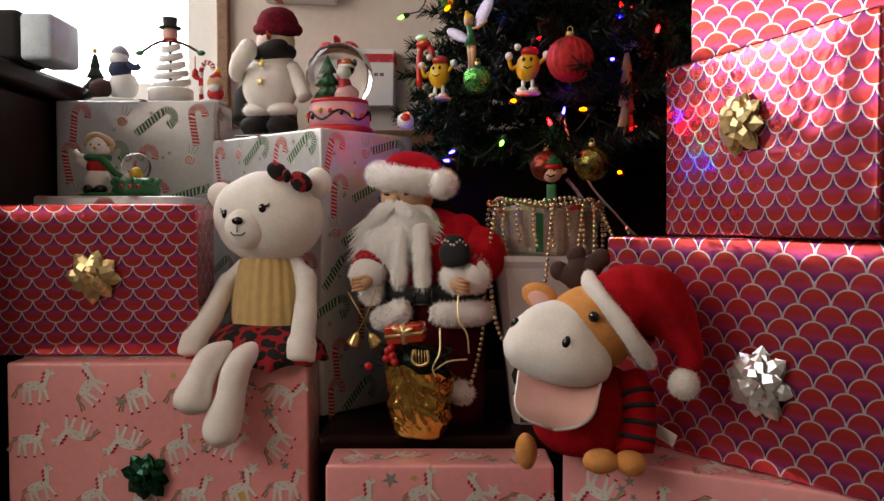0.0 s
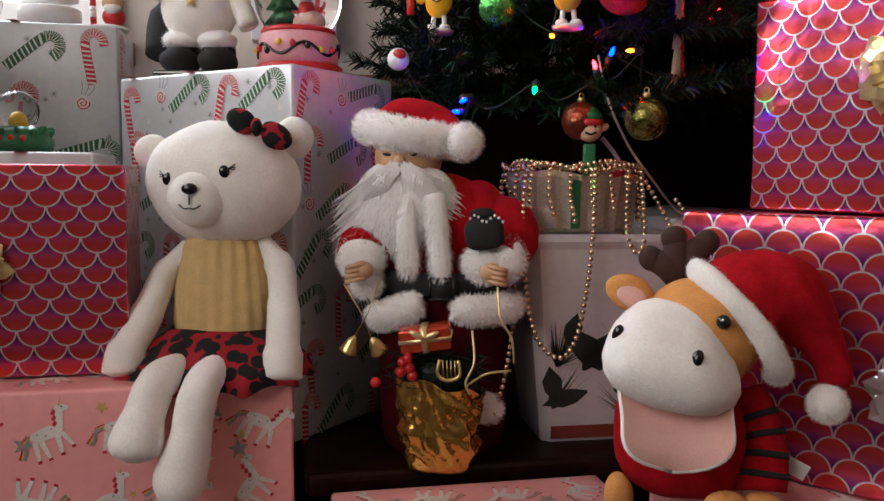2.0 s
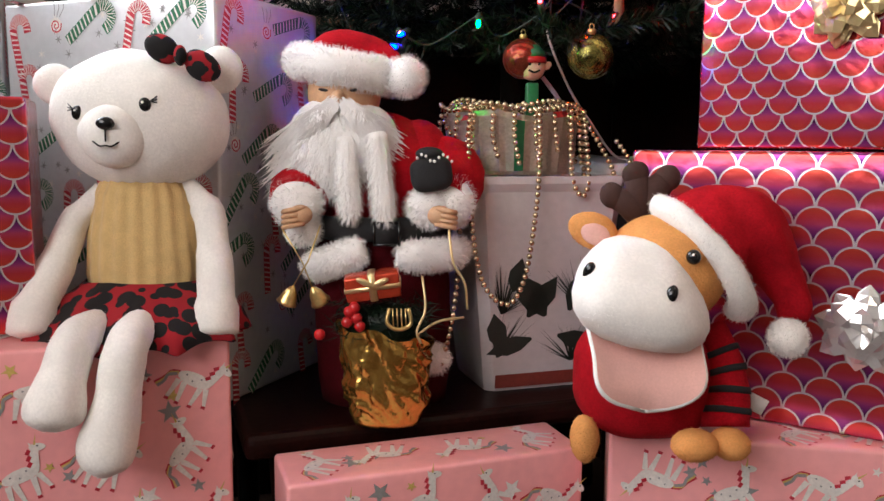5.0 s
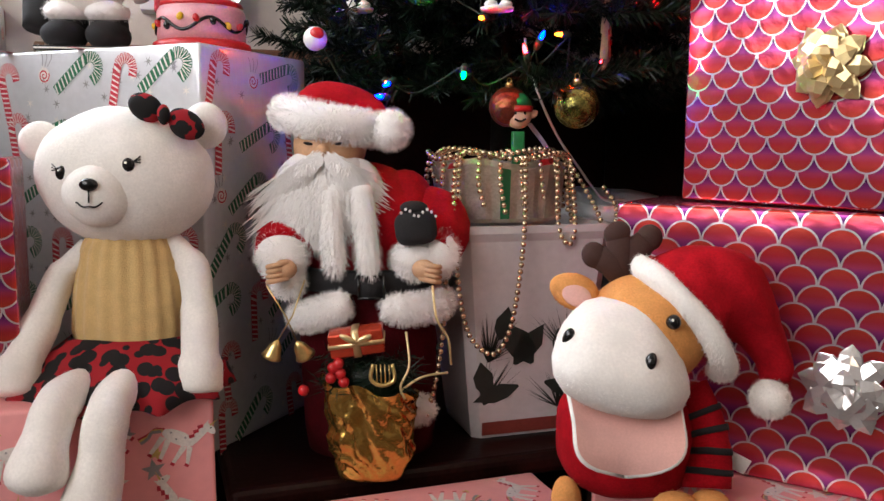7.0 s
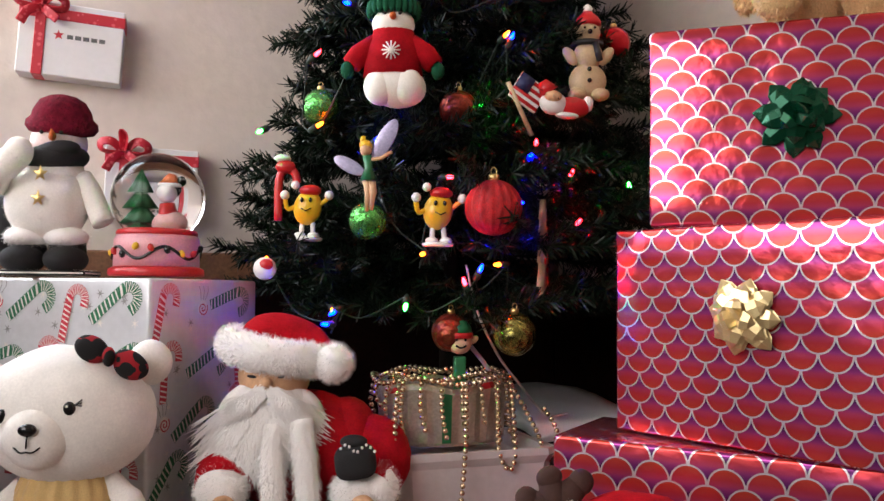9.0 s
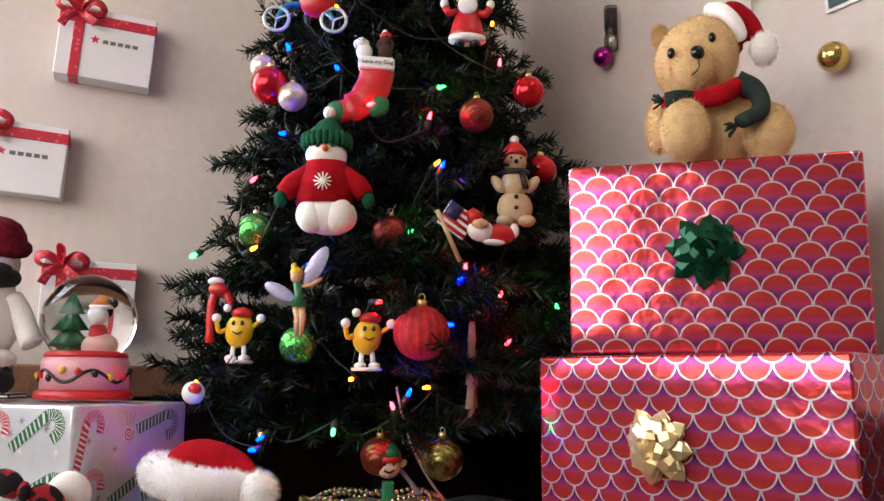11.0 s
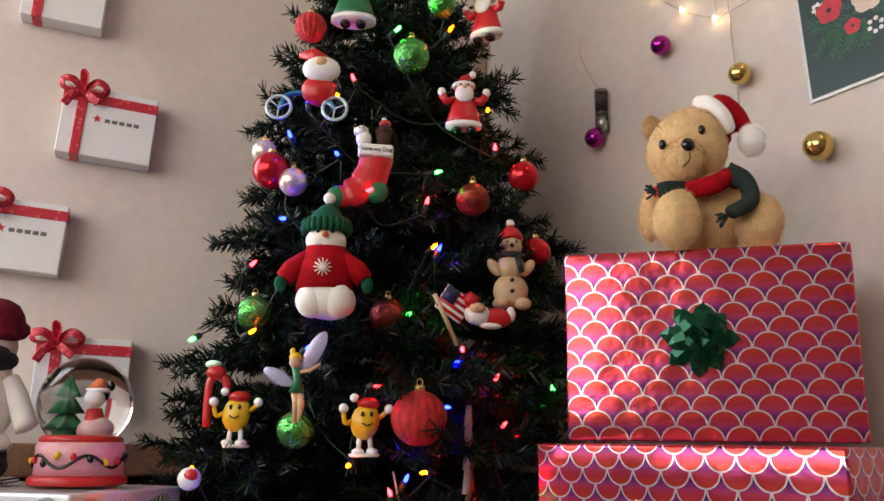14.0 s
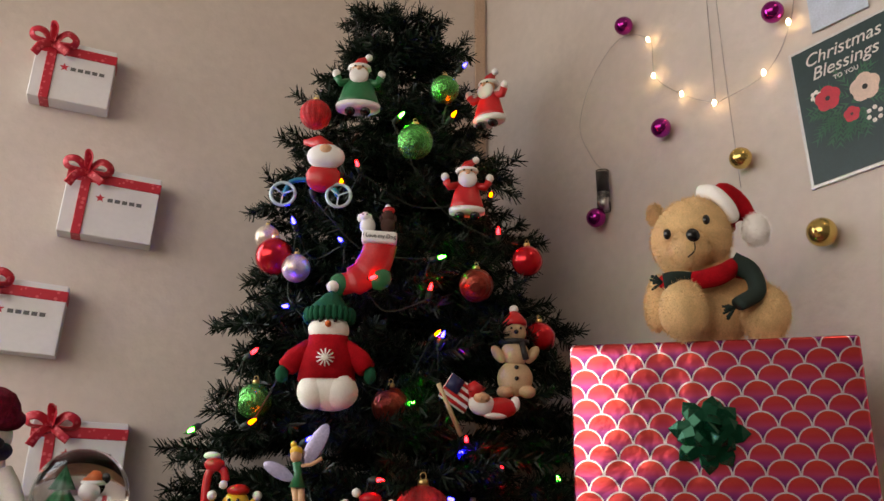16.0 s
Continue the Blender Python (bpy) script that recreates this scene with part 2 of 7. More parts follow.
# ---- room ----
CORNER, BACK_L, RIGHT_F = (0.55, 1.65), (-1.7, 1.80), (1.10, -1.35)
back_dir = (Vector(CORNER) - Vector(BACK_L)).normalized()
wall_slab("wall_north", BACK_L, CORNER, 0, 2.4, 0.12, M_WALL, "cream painted plaster wall behind the tree", [(0.42, 1.235, 0.84, 2.0)])
wall_slab("wall_east", CORNER, RIGHT_F, 0, 2.4, 0.12, M_WALL, "cream painted plaster wall beside the gift stack")
wall_slab("wall_south", RIGHT_F, (-1.7, -1.35), 0, 2.4, 0.12, M_WALL_FAR, "unseen plain wall, toned dark to cut bounced light")
# The opening is assumed, cut where the side fill comes in.
wall_slab("wall_west", (-1.7, -1.35), BACK_L, 0, 2.4, 0.12, M_WALL_FAR, "unseen side wall, toned dark, with an added light opening", [(0.44, 2.86, 0.85, 2.05)])
bm = bmesh.new()
block(bm, (-0.2, 0.25, -0.05), (3.4, 3.6, 0.1))
solid("floor", bm, M_FLOOR, "dark wooden floor", "floor", kind="structure", smooth=False)
bm = bmesh.new()
block(bm, (-0.2, 0.25, 2.45), (3.4, 3.6, 0.1))
solid("ceiling", bm, M_CEIL, "unseen ceiling, toned grey to cut bounced light", "ceiling", kind="structure", smooth=False)


def on_wall(p, q, s, off, z):
    p, q = Vector((*p, 0)), Vector((*q, 0))
    d = (q - p).normalized()
    v = p + d * s + Vector((d.y, -d.x, 0)) * off
    return Vector((v.x, v.y, z))


def run(name, p, q, s0, s1, off, z0, z1, depth, material, label, bevel=0.004):
    """A board along a wall, its back at off from the wall's face."""
    c = on_wall(p, q, (s0 + s1) / 2, off + depth / 2, (z0 + z1) / 2)
    ang = math.degrees(math.atan2(q[1] - p[1], q[0] - p[0]))
    bm = bmesh.new()
    block(bm, c, (s1 - s0, depth, z1 - z0), 0, (0, 0, ang), bevel)
    return solid(name, bm, material, label, "trim", kind="structure", smooth=False)


LEN_B = (Vector(CORNER) - Vector(BACK_L)).length
run("wainscot", BACK_L, CORNER, 1.32, LEN_B - 0.002, 0.001, 0.0, 0.74, 0.012, M_WOOD, "dark mahogany wainscot panel below the rail")
run("chair_rail", BACK_L, CORNER, 1.32, LEN_B - 0.004, 0.001, 0.742, 0.792, 0.03, M_TRIM, "brown wooden chair rail on the wall")
run("wainscot", CORNER, RIGHT_F, 0.0165, 1.6, 0.001, 0.0, 0.74, 0.012, M_WOOD, "dark mahogany wainscot panel below the rail")

run("trim", BACK_L, CORNER, LEN_B - 0.030, LEN_B - 0.006, 0.001, 0.80, 2.398, 0.006, mat("corner_strip", (0.52, 0.38, 0.28), 0.7, 0, 0.1, 20), "tan strip in the corner of the walls", 0.002)

# window in the back wall
win = thing("window_1", "bright white-framed window with brown casing", "window", kind="structure")
ang = math.degrees(math.atan2(back_dir.y, back_dir.x))
for s0, s1, z0, z1, dp, off, mt, nm in ((1.165, 1.235, 0.84, 2.0, 0.05, -0.06, M_WHITE, "window_frame"), (0.42, 0.49, 0.84, 2.0, 0.05, -0.06, M_WHITE, "window_frame"),
                                        (0.49, 1.165, 1.93, 2.0, 0.05, -0.06, M_WHITE, "window_frame"), (0.49, 1.165, 0.84, 0.90, 0.05, -0.06, M_WHITE, "window_frame"),
                                        (1.237, 1.262, 0.80, 2.02, 0.018, 0.001, M_TRIM, "casing"), (0.395, 0.418, 0.80, 2.02, 0.018, 0.001, M_TRIM, "casing"),
                                        (0.38, 1.28, 0.80, 0.838, 0.045, 0.001, M_TRIM, "window_sill")):
    bm = bmesh.new()
    c = on_wall(BACK_L, CORNER, (s0 + s1) / 2, off + dp / 2, (z0 + z1) / 2)
    block(bm, c, (s1 - s0, dp, z1 - z0), 0, (0, 0, ang), 0.003)
    part(nm, bm, mt, win, smooth=False)
bm = bmesh.new()
c = on_wall(BACK_L, CORNER, 0.8275, -0.04, 1.415)
block(bm, c, (0.675, 0.004, 1.03), 0, (0, 0, ang))
pane = part("pane", bm, glass("window_glass"), win, smooth=False)
pane.visible_shadow = False
# bright overcast sky outside
bm = bmesh.new()
block(bm, (-1.2, 4.5, 1.5), (9, 0.05, 6))
solid("backdrop", bm, mat("overcast_sky", (0.8, 0.85, 0.9), 1, 0, 0.02, 1, 0, emit=(0.85, 0.93, 1.0), power=3.0), "pale overcast sky outside the window", "sky", kind="structure")

# dark wood cabinet below the window
cab = thing("cabinet", "dark mahogany cabinet with an overhanging top beside the window", "cabinet")
bm = bmesh.new()
block(bm, (-0.86, 1.30, 0.41), (0.32, 0.70, 0.82), 0, (0, 0, 0), 0.004)
part("body", bm, M_WOOD, cab, smooth=False)
bm = bmesh.new()
block(bm, (-0.84, 1.29, 0.84), (0.35, 0.74, 0.036), 0, (0, 0, 0), 0.008)
part("top", bm, M_WOOD, cab, smooth=False)

# low mahogany table that carries the display
tab = thing("low_table", "low polished mahogany table under the tree and figures", "table")
bm = bmesh.new()
block(bm, (0.17, 1.345, 0.302), (0.68, 0.50, 0.026), 0, (0, 0, 0), 0.009)
part("tabletop", bm, M_WOOD, tab, smooth=False)
for sx in (-0.12, 0.46):
    for sy in (1.13, 1.55):
        bm = bmesh.new()
        tube(bm, [(sx, sy, 0.289), (sx, sy, 0.2), (sx, sy, 0)], [0.024, 0.019, 0.015], 12)
        part("leg", bm, M_WOOD, tab)


# ---- wrapped gifts ----
def bow(parent, at, normal, size, material, label, seed):
    """A peel-and-stick star bow: three rings of pointed ribbon loops."""
    rnd = random.Random(seed)
    q = Matrix.Translation(Vector(at) + Vector(normal) * 0.001) @ Vector(normal).to_track_quat("Z", "Y").to_matrix().to_4x4()
    bm = bmesh.new()
    lathe(bm, [(size * 0.3, 0), (size * 0.3, 0.0015), (size * 0.2, 0.003)], 16, 0, q)
    knot = part("bow", bm, material, parent, label, smooth=False)
    for n, reach, lift in ((8, 1.0, 0.10), (6, 0.80, 0.40), (3, 0.5, 0.66), (1, 0.2, 0.8)):
        for k in range(n):
            a = 2 * math.pi * (k + rnd.uniform(-0.15, 0.15)) / n + reach * 3
            L, wd = size * reach * rnd.uniform(0.92, 1.08), size * 0.58 * (0.6 + 0.4 * reach)
            path = [(0.02, 0.0, 0.8), (0.45, lift * 0.5 - 0.02, 1.0), (0.8, lift * 0.72, 0.75), (1.0, lift * 0.8, 0.04),
                    (0.78, lift * 0.8 + 0.15, 0.7), (0.45, lift * 0.8 + 0.22, 1.0), (0.05, lift * 0.55 + 0.12, 0.8)]
            bm, rows = bmesh.new(), []
            for r, h, u in path:
                c = Vector((r * L * math.cos(a), r * L * math.sin(a), h * size * 0.75))
                t = Vector((-math.sin(a), math.cos(a), 0)) * wd * u * 0.5
                rows.append([bm.verts.new(q @ v) for v in (c - t, c + Vector((0, 0, 0.06 * size * u)), c + t)])
            for e, f in zip(rows, rows[1:]):
                for i in (0, 1):
                    bm.faces.new((e[i], e[i + 1], f[i + 1], f[i]))
            part("loop", bm, material, knot, smooth=False)
    return knot


def paper_body(w, d, h, wobble, seed):
    """A box in wrapping paper: softly rounded edges, faces a little uneven, paper coordinates in metres."""
    bm = bmesh.new()
    block(bm, (w / 2, d / 2, h / 2), (w, d, h), 0, (0, 0, 0), 0.004)
    bmesh.ops.subdivide_edges(bm, edges=[e for e in bm.edges if e.calc_length() > 0.03], cuts=7, use_grid_fill=True)
    lay = bm.loops.layers.uv.new("paper")
    bm.normal_update()
    for f in bm.faces:
        n = f.normal
        for l in f.loops:
            c = l.vert.co
            if abs(n.y) >= max(abs(n.x), abs(n.z)):
                l[lay].uv = (c.x, c.z)
            elif abs(n.x) >= abs(n.z):
                l[lay].uv = (w + c.y, c.z)
            else:
                l[lay].uv = (c.x, h + c.y)
    for v in bm.verts:
        s = noise.noise(v.co * 14 + Vector((seed * 7.1, 0, 0)))
        v.co += Vector((noise.noise(v.co * 11 + Vector((0, seed, 3))), s, 0.5 * noise.noise(v.co * 12 + Vector((5, 2, seed))))) * wobble
    return bm


class Sheet:
    """One face of a box on which motifs are printed, as thin shapes just proud of the paper."""

    def __init__(self, bm, o, u, v):
        self.bm, self.o, self.u, self.v = bm, Vector(o), Vector(u), Vector(v)
        self.n = self.u.cross(self.v).normalized()

    def at(self, c, rot, s):
        self.c, self.s = c, s
        self.ca, self.sa = math.cos(rot), math.sin(rot)

    def poly(self, pts, mi, lift=0.0015):
        vs = []
        for x, y in pts:
            x, y = x * self.s, y * self.s
            a, b = self.c[0] + x * self.ca - y * self.sa, self.c[1] + x * self.sa + y * self.ca
            vs.append(self.bm.verts.new(self.o + self.u * a + self.v * b + self.n * (0.0002 + lift * 0.2)))
        f = self.bm.faces.new(vs)
        f.material_index = mi

    def disc(self, x, y, rx, ry, mi, lift=0.0015, n=10, rot=0.0):
        c, s = math.cos(rot), math.sin(rot)
        self.poly([(x + rx * math.cos(t) * c - ry * math.sin(t) * s, y + rx * math.cos(t) * s + ry * math.sin(t) * c) for t in [2 * math.pi * k / n for k in range(n)]], mi, lift)

    def star(self, x, y, r, mi, k=5, inner=0.42):
        self.poly([(x + (r if i % 2 == 0 else r * inner) * math.sin(math.pi * i / k), y + (r if i % 2 == 0 else r * inner) * math.cos(math.pi * i / k)) for i in range(2 * k)], mi, 0.0012)

    def band(self, pts, w, mis, lift=0.0015):
        """A ribbon along points in slanted stripes of the materials."""
        for i in range(len(pts) - 1):
            (x0, y0), (x1, y1) = pts[i], pts[i + 1]
            d = math.hypot(x1 - x0, y1 - y0) or 1
            nx, ny = -(y1 - y0) / d * w, (x1 - x0) / d * w
            self.poly([(x0 - nx, y0 - ny), (x1 - nx, y1 - ny), (x1 + nx, y1 + ny), (x0 + nx, y0 + ny)], mis[i % len(mis)], lift)


def unicorn(sh, rnd):
    """White unicorn, rainbow tail, starry spots; unit length about 1."""
    legs = ((-0.30, -0.1, -0.36, -0.5), (-0.18, -0.12, -0.14, -0.52), (0.16, -0.12, 0.12, -0.5), (0.26, -0.08, 0.38, -0.42))
    for x0, y0, x1, y1 in legs:
        sh.poly([(x0 - 0.06, y0), (x1 - 0.035, y1), (x1 + 0.035, y1), (x0 + 0.06, y0)], 0)
        sh.poly([(x1 - 0.04, y1), (x1 - 0.045, y1 - 0.06), (x1 + 0.045, y1 - 0.06), (x1 + 0.04, y1)], 2)
    sh.disc(-0.02, 0, 0.35, 0.14, 0, 0.0018, 14)
    sh.poly([(0.16, -0.02), (0.34, 0.02), (0.46, 0.38), (0.32, 0.42)], 0, 0.0019)
    sh.disc(0.45, 0.40, 0.15, 0.075, 0, 0.002, 10, -0.35)
    sh.poly([(0.40, 0.46), (0.44, 0.45), (0.52, 0.66)], 4, 0.0021)
    sh.poly([(0.33, 0.46), (0.38, 0.46), (0.34, 0.56)], 0, 0.0021)
    sh.disc(0.46, 0.42, 0.018, 0.018, 5, 0.0023, 6)
    for j, mi in enumerate((2, 4, 1)):
        pts = [(-0.34 - 0.02 * j, 0.05 - 0.03 * j), (-0.5 - 0.02 * j, 0.0 - 0.05 * j), (-0.58 + 0.02 * j, -0.18 - 0.03 * j), (-0.7 + 0.04 * j, -0.34 - 0.02 * j)]
        sh.band(pts, 0.03, (mi,), 0.0016 + 0.0002 * j)
    for j in range(3):
        sh.band([(0.30 - 0.03 * j, 0.40 - 0.12 * j), (0.22 - 0.03 * j, 0.33 - 0.12 * j)], 0.035, (2,), 0.0022)
    for x, y in ((-0.2, 0.04), (-0.05, -0.04), (0.1, 0.05)):
        sh.star(x, y, 0.04, 1)
        sh.disc(x, y, 0.022, 0.022, 1, 0.0023, 6)


def candy_cane(sh, green):
    """A stout cane with a wide crook, slanting white stripes."""
    pts = [(-0.24, -0.92 + 0.12 * i) for i in range(9)] + [(0.0 - 0.24 * math.cos(t), 0.16 + 0.26 * math.sin(t)) for t in [math.pi * k / 10 for k in range(1, 11)]] + [(0.24, 0.04)]
    sh.band(pts, 0.12, (3 if green else 2,), 0.0013)
    for i in range(len(pts) - 1):
        (x0, y0), (x1, y1) = pts[i], pts[i + 1]
        dx, dy = x1 - x0, y1 - y0
        d = math.hypot(dx, dy)
        nx, ny = -dy / d * 0.108, dx / d * 0.108
        p, q, k = (x0, y0), (x0 + dx * 0.34, y0 + dy * 0.34), 0.42
        sh.poly([(p[0] - nx, p[1] - ny), (q[0] - nx, q[1] - ny), (q[0] + nx + dx * k, q[1] + ny + dy * k), (p[0] + nx + dx * k, p[1] + ny + dy * k)], 0, 0.0018)


def lollipop(sh):
    sh.disc(0, 0, 0.24, 0.24, 0, 0.0012, 16)
    sp = [(0.0175 * t * math.cos(t), 0.0175 * t * math.sin(t)) for t in [0.45 * k for k in range(2, 30)]]
    sh.band(sp, 0.022, (2,), 0.0017)
    for a in (0.35, 0.0, -0.35):
        sh.band([(0.3 * math.sin(a), 0.28), (0.55 * math.sin(a) + 0.05, 0.55), (0.62 * math.sin(a), 0.7)], 0.014, (1,), 0.0014)


def print_face(sh, w, h, style, rnd, cell):
    nx, ny = max(1, round(w / cell)), max(1, round(h / cell))
    for i in range(nx):
        for j in range(ny):
            c = ((i + 0.5 + 0.25 * (j % 2) - 0.12 + rnd.uniform(-0.08, 0.08)) * w / nx, (j + 0.5 + rnd.uniform(-0.1, 0.1)) * h / ny)
            m = 0.42 * cell
            c = (min(max(c[0], m), w - m) if w > 2 * m else w / 2, min(max(c[1], m), h - m) if h > 2 * m else h / 2)
            if style == "unicorn":
                sh.at(c, rnd.choice((0, 0.35, -0.5, 2.8, 0.9)), cell * 0.62 * rnd.choice((1, 1)))
                unicorn(sh, rnd)
            else:
                kind = (0, 1, 0, 2, 1)[(i + 2 * j) % 5]
                sh.at(c, rnd.uniform(-0.35, 0.35) + (-1.0 if kind == 1 else 0), cell * (0.58 if kind == 2 else 0.82 if kind == 1 else 0.74))
                lollipop(sh) if kind == 2 else candy_cane(sh, kind == 1)
    for _ in range(int(w * h / cell ** 2 * (1.4 if style == "unicorn" else 3))):
        c = (rnd.uniform(0.012, w - 0.012), rnd.uniform(0.012, h - 0.012))
        sh.at(c, rnd.uniform(0, 6), 1)
        if style == "unicorn":
            sh.star(0, 0, rnd.choice((0.007, 0.011, 0.005)), rnd.choice((1, 1, 0, 4)))
        else:
            sh.star(0, 0, 0.006, rnd.choice((0, 1, 1)), 6, 0.25)


def gift(label, p, turn, w, d, z0, h, material, style="", cell=0.07, seed=1, wobble=None):
    """A wrapped box; p is the front-left foot, turn the heading of its front edge."""
    wobble = wobble or (0.0003 if style else 0.0012)
    g = thing("gift_box", label, "gift box", pose(p[0], p[1], z0, 0, 0, turn))
    body = part("wrapping", paper_body(w, d, h, wobble, seed), material, g)
    if style:
        rnd = random.Random(seed)
        bm = bmesh.new()
        print_face(Sheet(bm, (0, -wobble * 0.4, 0), (1, 0, 0), (0, 0, 1)), w, h, style, rnd, cell)
        print_face(Sheet(bm, (0, 0, h + wobble * 0.3), (1, 0, 0), (0, 1, 0)), w, d, style, rnd, cell)
        print_face(Sheet(bm, (w + wobble * 0.4, 0, 0), (0, 1, 0), (0, 0, 1)), d, h, style, rnd, cell)
        tagged(part("printed_pattern", bm, [M_PWHITE, M_PGREY, M_PRED, M_PGREEN, M_PGOLD, M_PBLACK], body, smooth=False), kind="stuff")
    return g


FRONT = (0, -1, 0)
g = gift("tall pink gift box with unicorn paper under the white bear", (-0.589, 1.094), -0.3, 0.408, 0.10, 0, 0.415, M_PINK, "unicorn", 0.074, 3)
bow(g, (0.190, -0.001, 0.262), FRONT, 0.034, M_GREENFOIL, "shiny green star bow", 1)
gift("pink gift box with unicorn paper in front of the table", (-0.145, 1.0), 0, 0.284, 0.08, 0, 0.303, M_PINK, "unicorn", 0.074, 5)
gift("wide pink gift box with unicorn paper under the hand puppet", (0.143, 0.962), -30, 0.42, 0.13, 0, 0.33, M_PINK, "unicorn", 0.074, 8)
g = gift("red scale-patterned metallic gift box on the pink box", (-0.745, 1.135), 1.5, 0.40, 0.10, 0.417, 0.213, M_SCALE_DOWN, seed=11)
bow(g, (0.258, -0.001, 0.112), FRONT, 0.038, M_GOLDFOIL, "gold star bow", 2)
g = gift("red scale-patterned metallic gift box, bottom of the stack", (0.212, 1.05), -52, 0.44, 0.15, 0.331, 0.256, M_SCALE_UP, seed=13)
bow(g, (0.219, -0.001, 0.100), FRONT, 0.041, M_SILVERFOIL, "silver star bow", 3)
g = gift("red scale-patterned metallic gift box, middle of the stack", (0.286, 1.047), -71.3, 0.33, 0.17, 0.589, 0.211, M_SCALE_DOWN, seed=17)
bow(g, (0.150, -0.001, 0.124), FRONT, 0.038, M_GOLDFOIL, "gold star bow", 4)
g = gift("red scale-patterned metallic gift box, top of the stack", (0.307, 1.015), -40.6, 0.30, 0.16, 0.803, 0.207, M_SCALE_FINE, seed=19)
bow(g, (0.143, -0.001, 0.108), FRONT, 0.040, M_GREENFOIL, "shiny green star bow", 5)
gift("pearl white gift box with candy cane paper under the snowman", (-0.394, 1.402), -43, 0.296, 0.19, 0.316, 0.428, M_SILVER, "candy", 0.062, 23)
gift("pearl white gift box with candy cane paper before the window", (-0.69, 1.46), 0, 0.285, 0.12, 0, 0.822, M_SILVER, "candy", 0.068, 29)
gift("low pearl white gift box with candy cane paper", (-0.625, 1.245), 0, 0.23, 0.13, 0, 0.645, M_SILVER, "candy", 0.068, 31)

# ---- tree ----
AX = Vector((0.245, 1.42, 0))


def tree_radius(z):
    return 0.290 * max(0.0, (1.70 - z) / 0.96) ** 0.72 if z > 0.74 else 0.27


tree = thing("christmas_tree", "dark green artificial christmas tree hung with ornaments on the table", "christmas tree", pose(AX.x, AX.y, 0.315))
bm = bmesh.new()
tube(bm, [(0, 0, 0.05), (0, 0, 0.6), (0, 0, 1.34)], [0.016, 0.013, 0.004], 10)
part("trunk", bm, M_BARK, tree)
for k in range(3):
    a = 2.1 * k + 0.4
    bm = bmesh.new()
    tube(bm, [(0, 0, 0.06), (0.07 * math.cos(a), 0.07 * math.sin(a), 0.03), (0.13 * math.cos(a), 0.13 * math.sin(a), 0.006)], 0.007, 8)
    part("stand_leg", bm, M_CORD, tree)
rnd = random.Random(42)
nv, nf, sv, sf = [], [], bmesh.new(), []


def needles(a, b, step, length):
    d = (b - a)
    n = max(2, int(d.length / step))
    dn = d.normalized()
    u = dn.orthogonal().normalized()
    w = dn.cross(u)
    for i in range(n):
        p = a + d * (i + rnd.random()) / n
        for _ in range(2):
            t = rnd.uniform(0, 2 * math.pi)
            out = (u * math.cos(t) + w * math.sin(t) + dn * rnd.uniform(0.5, 1.2)).normalized()
            L = length * rnd.uniform(0.7, 1.15)
            side = out.cross(Vector((rnd.uniform(-1, 1), rnd.uniform(-1, 1), rnd.uniform(-1, 1)))).normalized() * 0.0013
            k = len(nv)
            nv.extend((p - side, p + side, p + out * L + side * 0.5, p + out * L - side * 0.5))
            nf.append((k, k + 1, k + 2, k + 3))


z = 0.72
while z < 1.66:
    R = tree_radius(z)
    n = max(4, int(7 + R * 34))
    for k in range(n):
        a = 2 * math.pi * (k + rnd.uniform(-0.4, 0.4)) / n
        r = R * rnd.uniform(0.70, 1.10 + 0.24 * max(0.0, math.cos(a))) + 0.014
        if AX.y + math.sin(a) * r > 1.64:
            r = (1.62 - AX.y) / math.sin(a)
        o = Vector((math.cos(a), math.sin(a), 0))
        z0 = z + rnd.uniform(-0.02, 0.02)
        base, mid, tip = Vector((0, 0, z0 + 0.03)) + o * 0.012, o * r * 0.55 + Vector((0, 0, z0 + 0.012)), o * r + Vector((0, 0, z0 - 0.01 + rnd.uniform(0, 0.03)))
        pts = [p - Vector((0, 0, 0.315)) for p in (base, mid, tip)]
        tube(sv, pts, [0.0025, 0.002, 0.001], 4)
        needles(pts[0], pts[1], 0.0035, 0.020)
        needles(pts[1], pts[2], 0.0015, 0.019)
        for q in (0.4, 0.6, 0.76, 0.9):
            for sgn in (-1, 1):
                s = pts[1].lerp(pts[2], (q - 0.55) / 0.45) if q > 0.55 else pts[0].lerp(pts[1], q / 0.55)
                side = Vector((-o.y, o.x, 0)) * sgn
                e = s + (o * 0.7 + side * 0.75 + Vector((0, 0, rnd.uniform(-0.25, 0.35)))) * (0.03 + 0.07 * R / 0.28) * rnd.uniform(0.7, 1.1)
                if e.y + AX.y > 1.64:
                    continue
                tube(sv, [s, e], [0.0014, 0.0008], 3)
                needles(s, e, 0.0015, 0.0185)
    z += 0.06
part("branchwork", sv, M_BARK, tree)["kind"] = "stuff"
me = bpy.data.meshes.new("foliage")
me.from_pydata(nv, [], nf)
me.materials.append(M_NEEDLE)
fo = tagged(new("foliage", me), "", "", "", "stuff")
fo.parent = tree


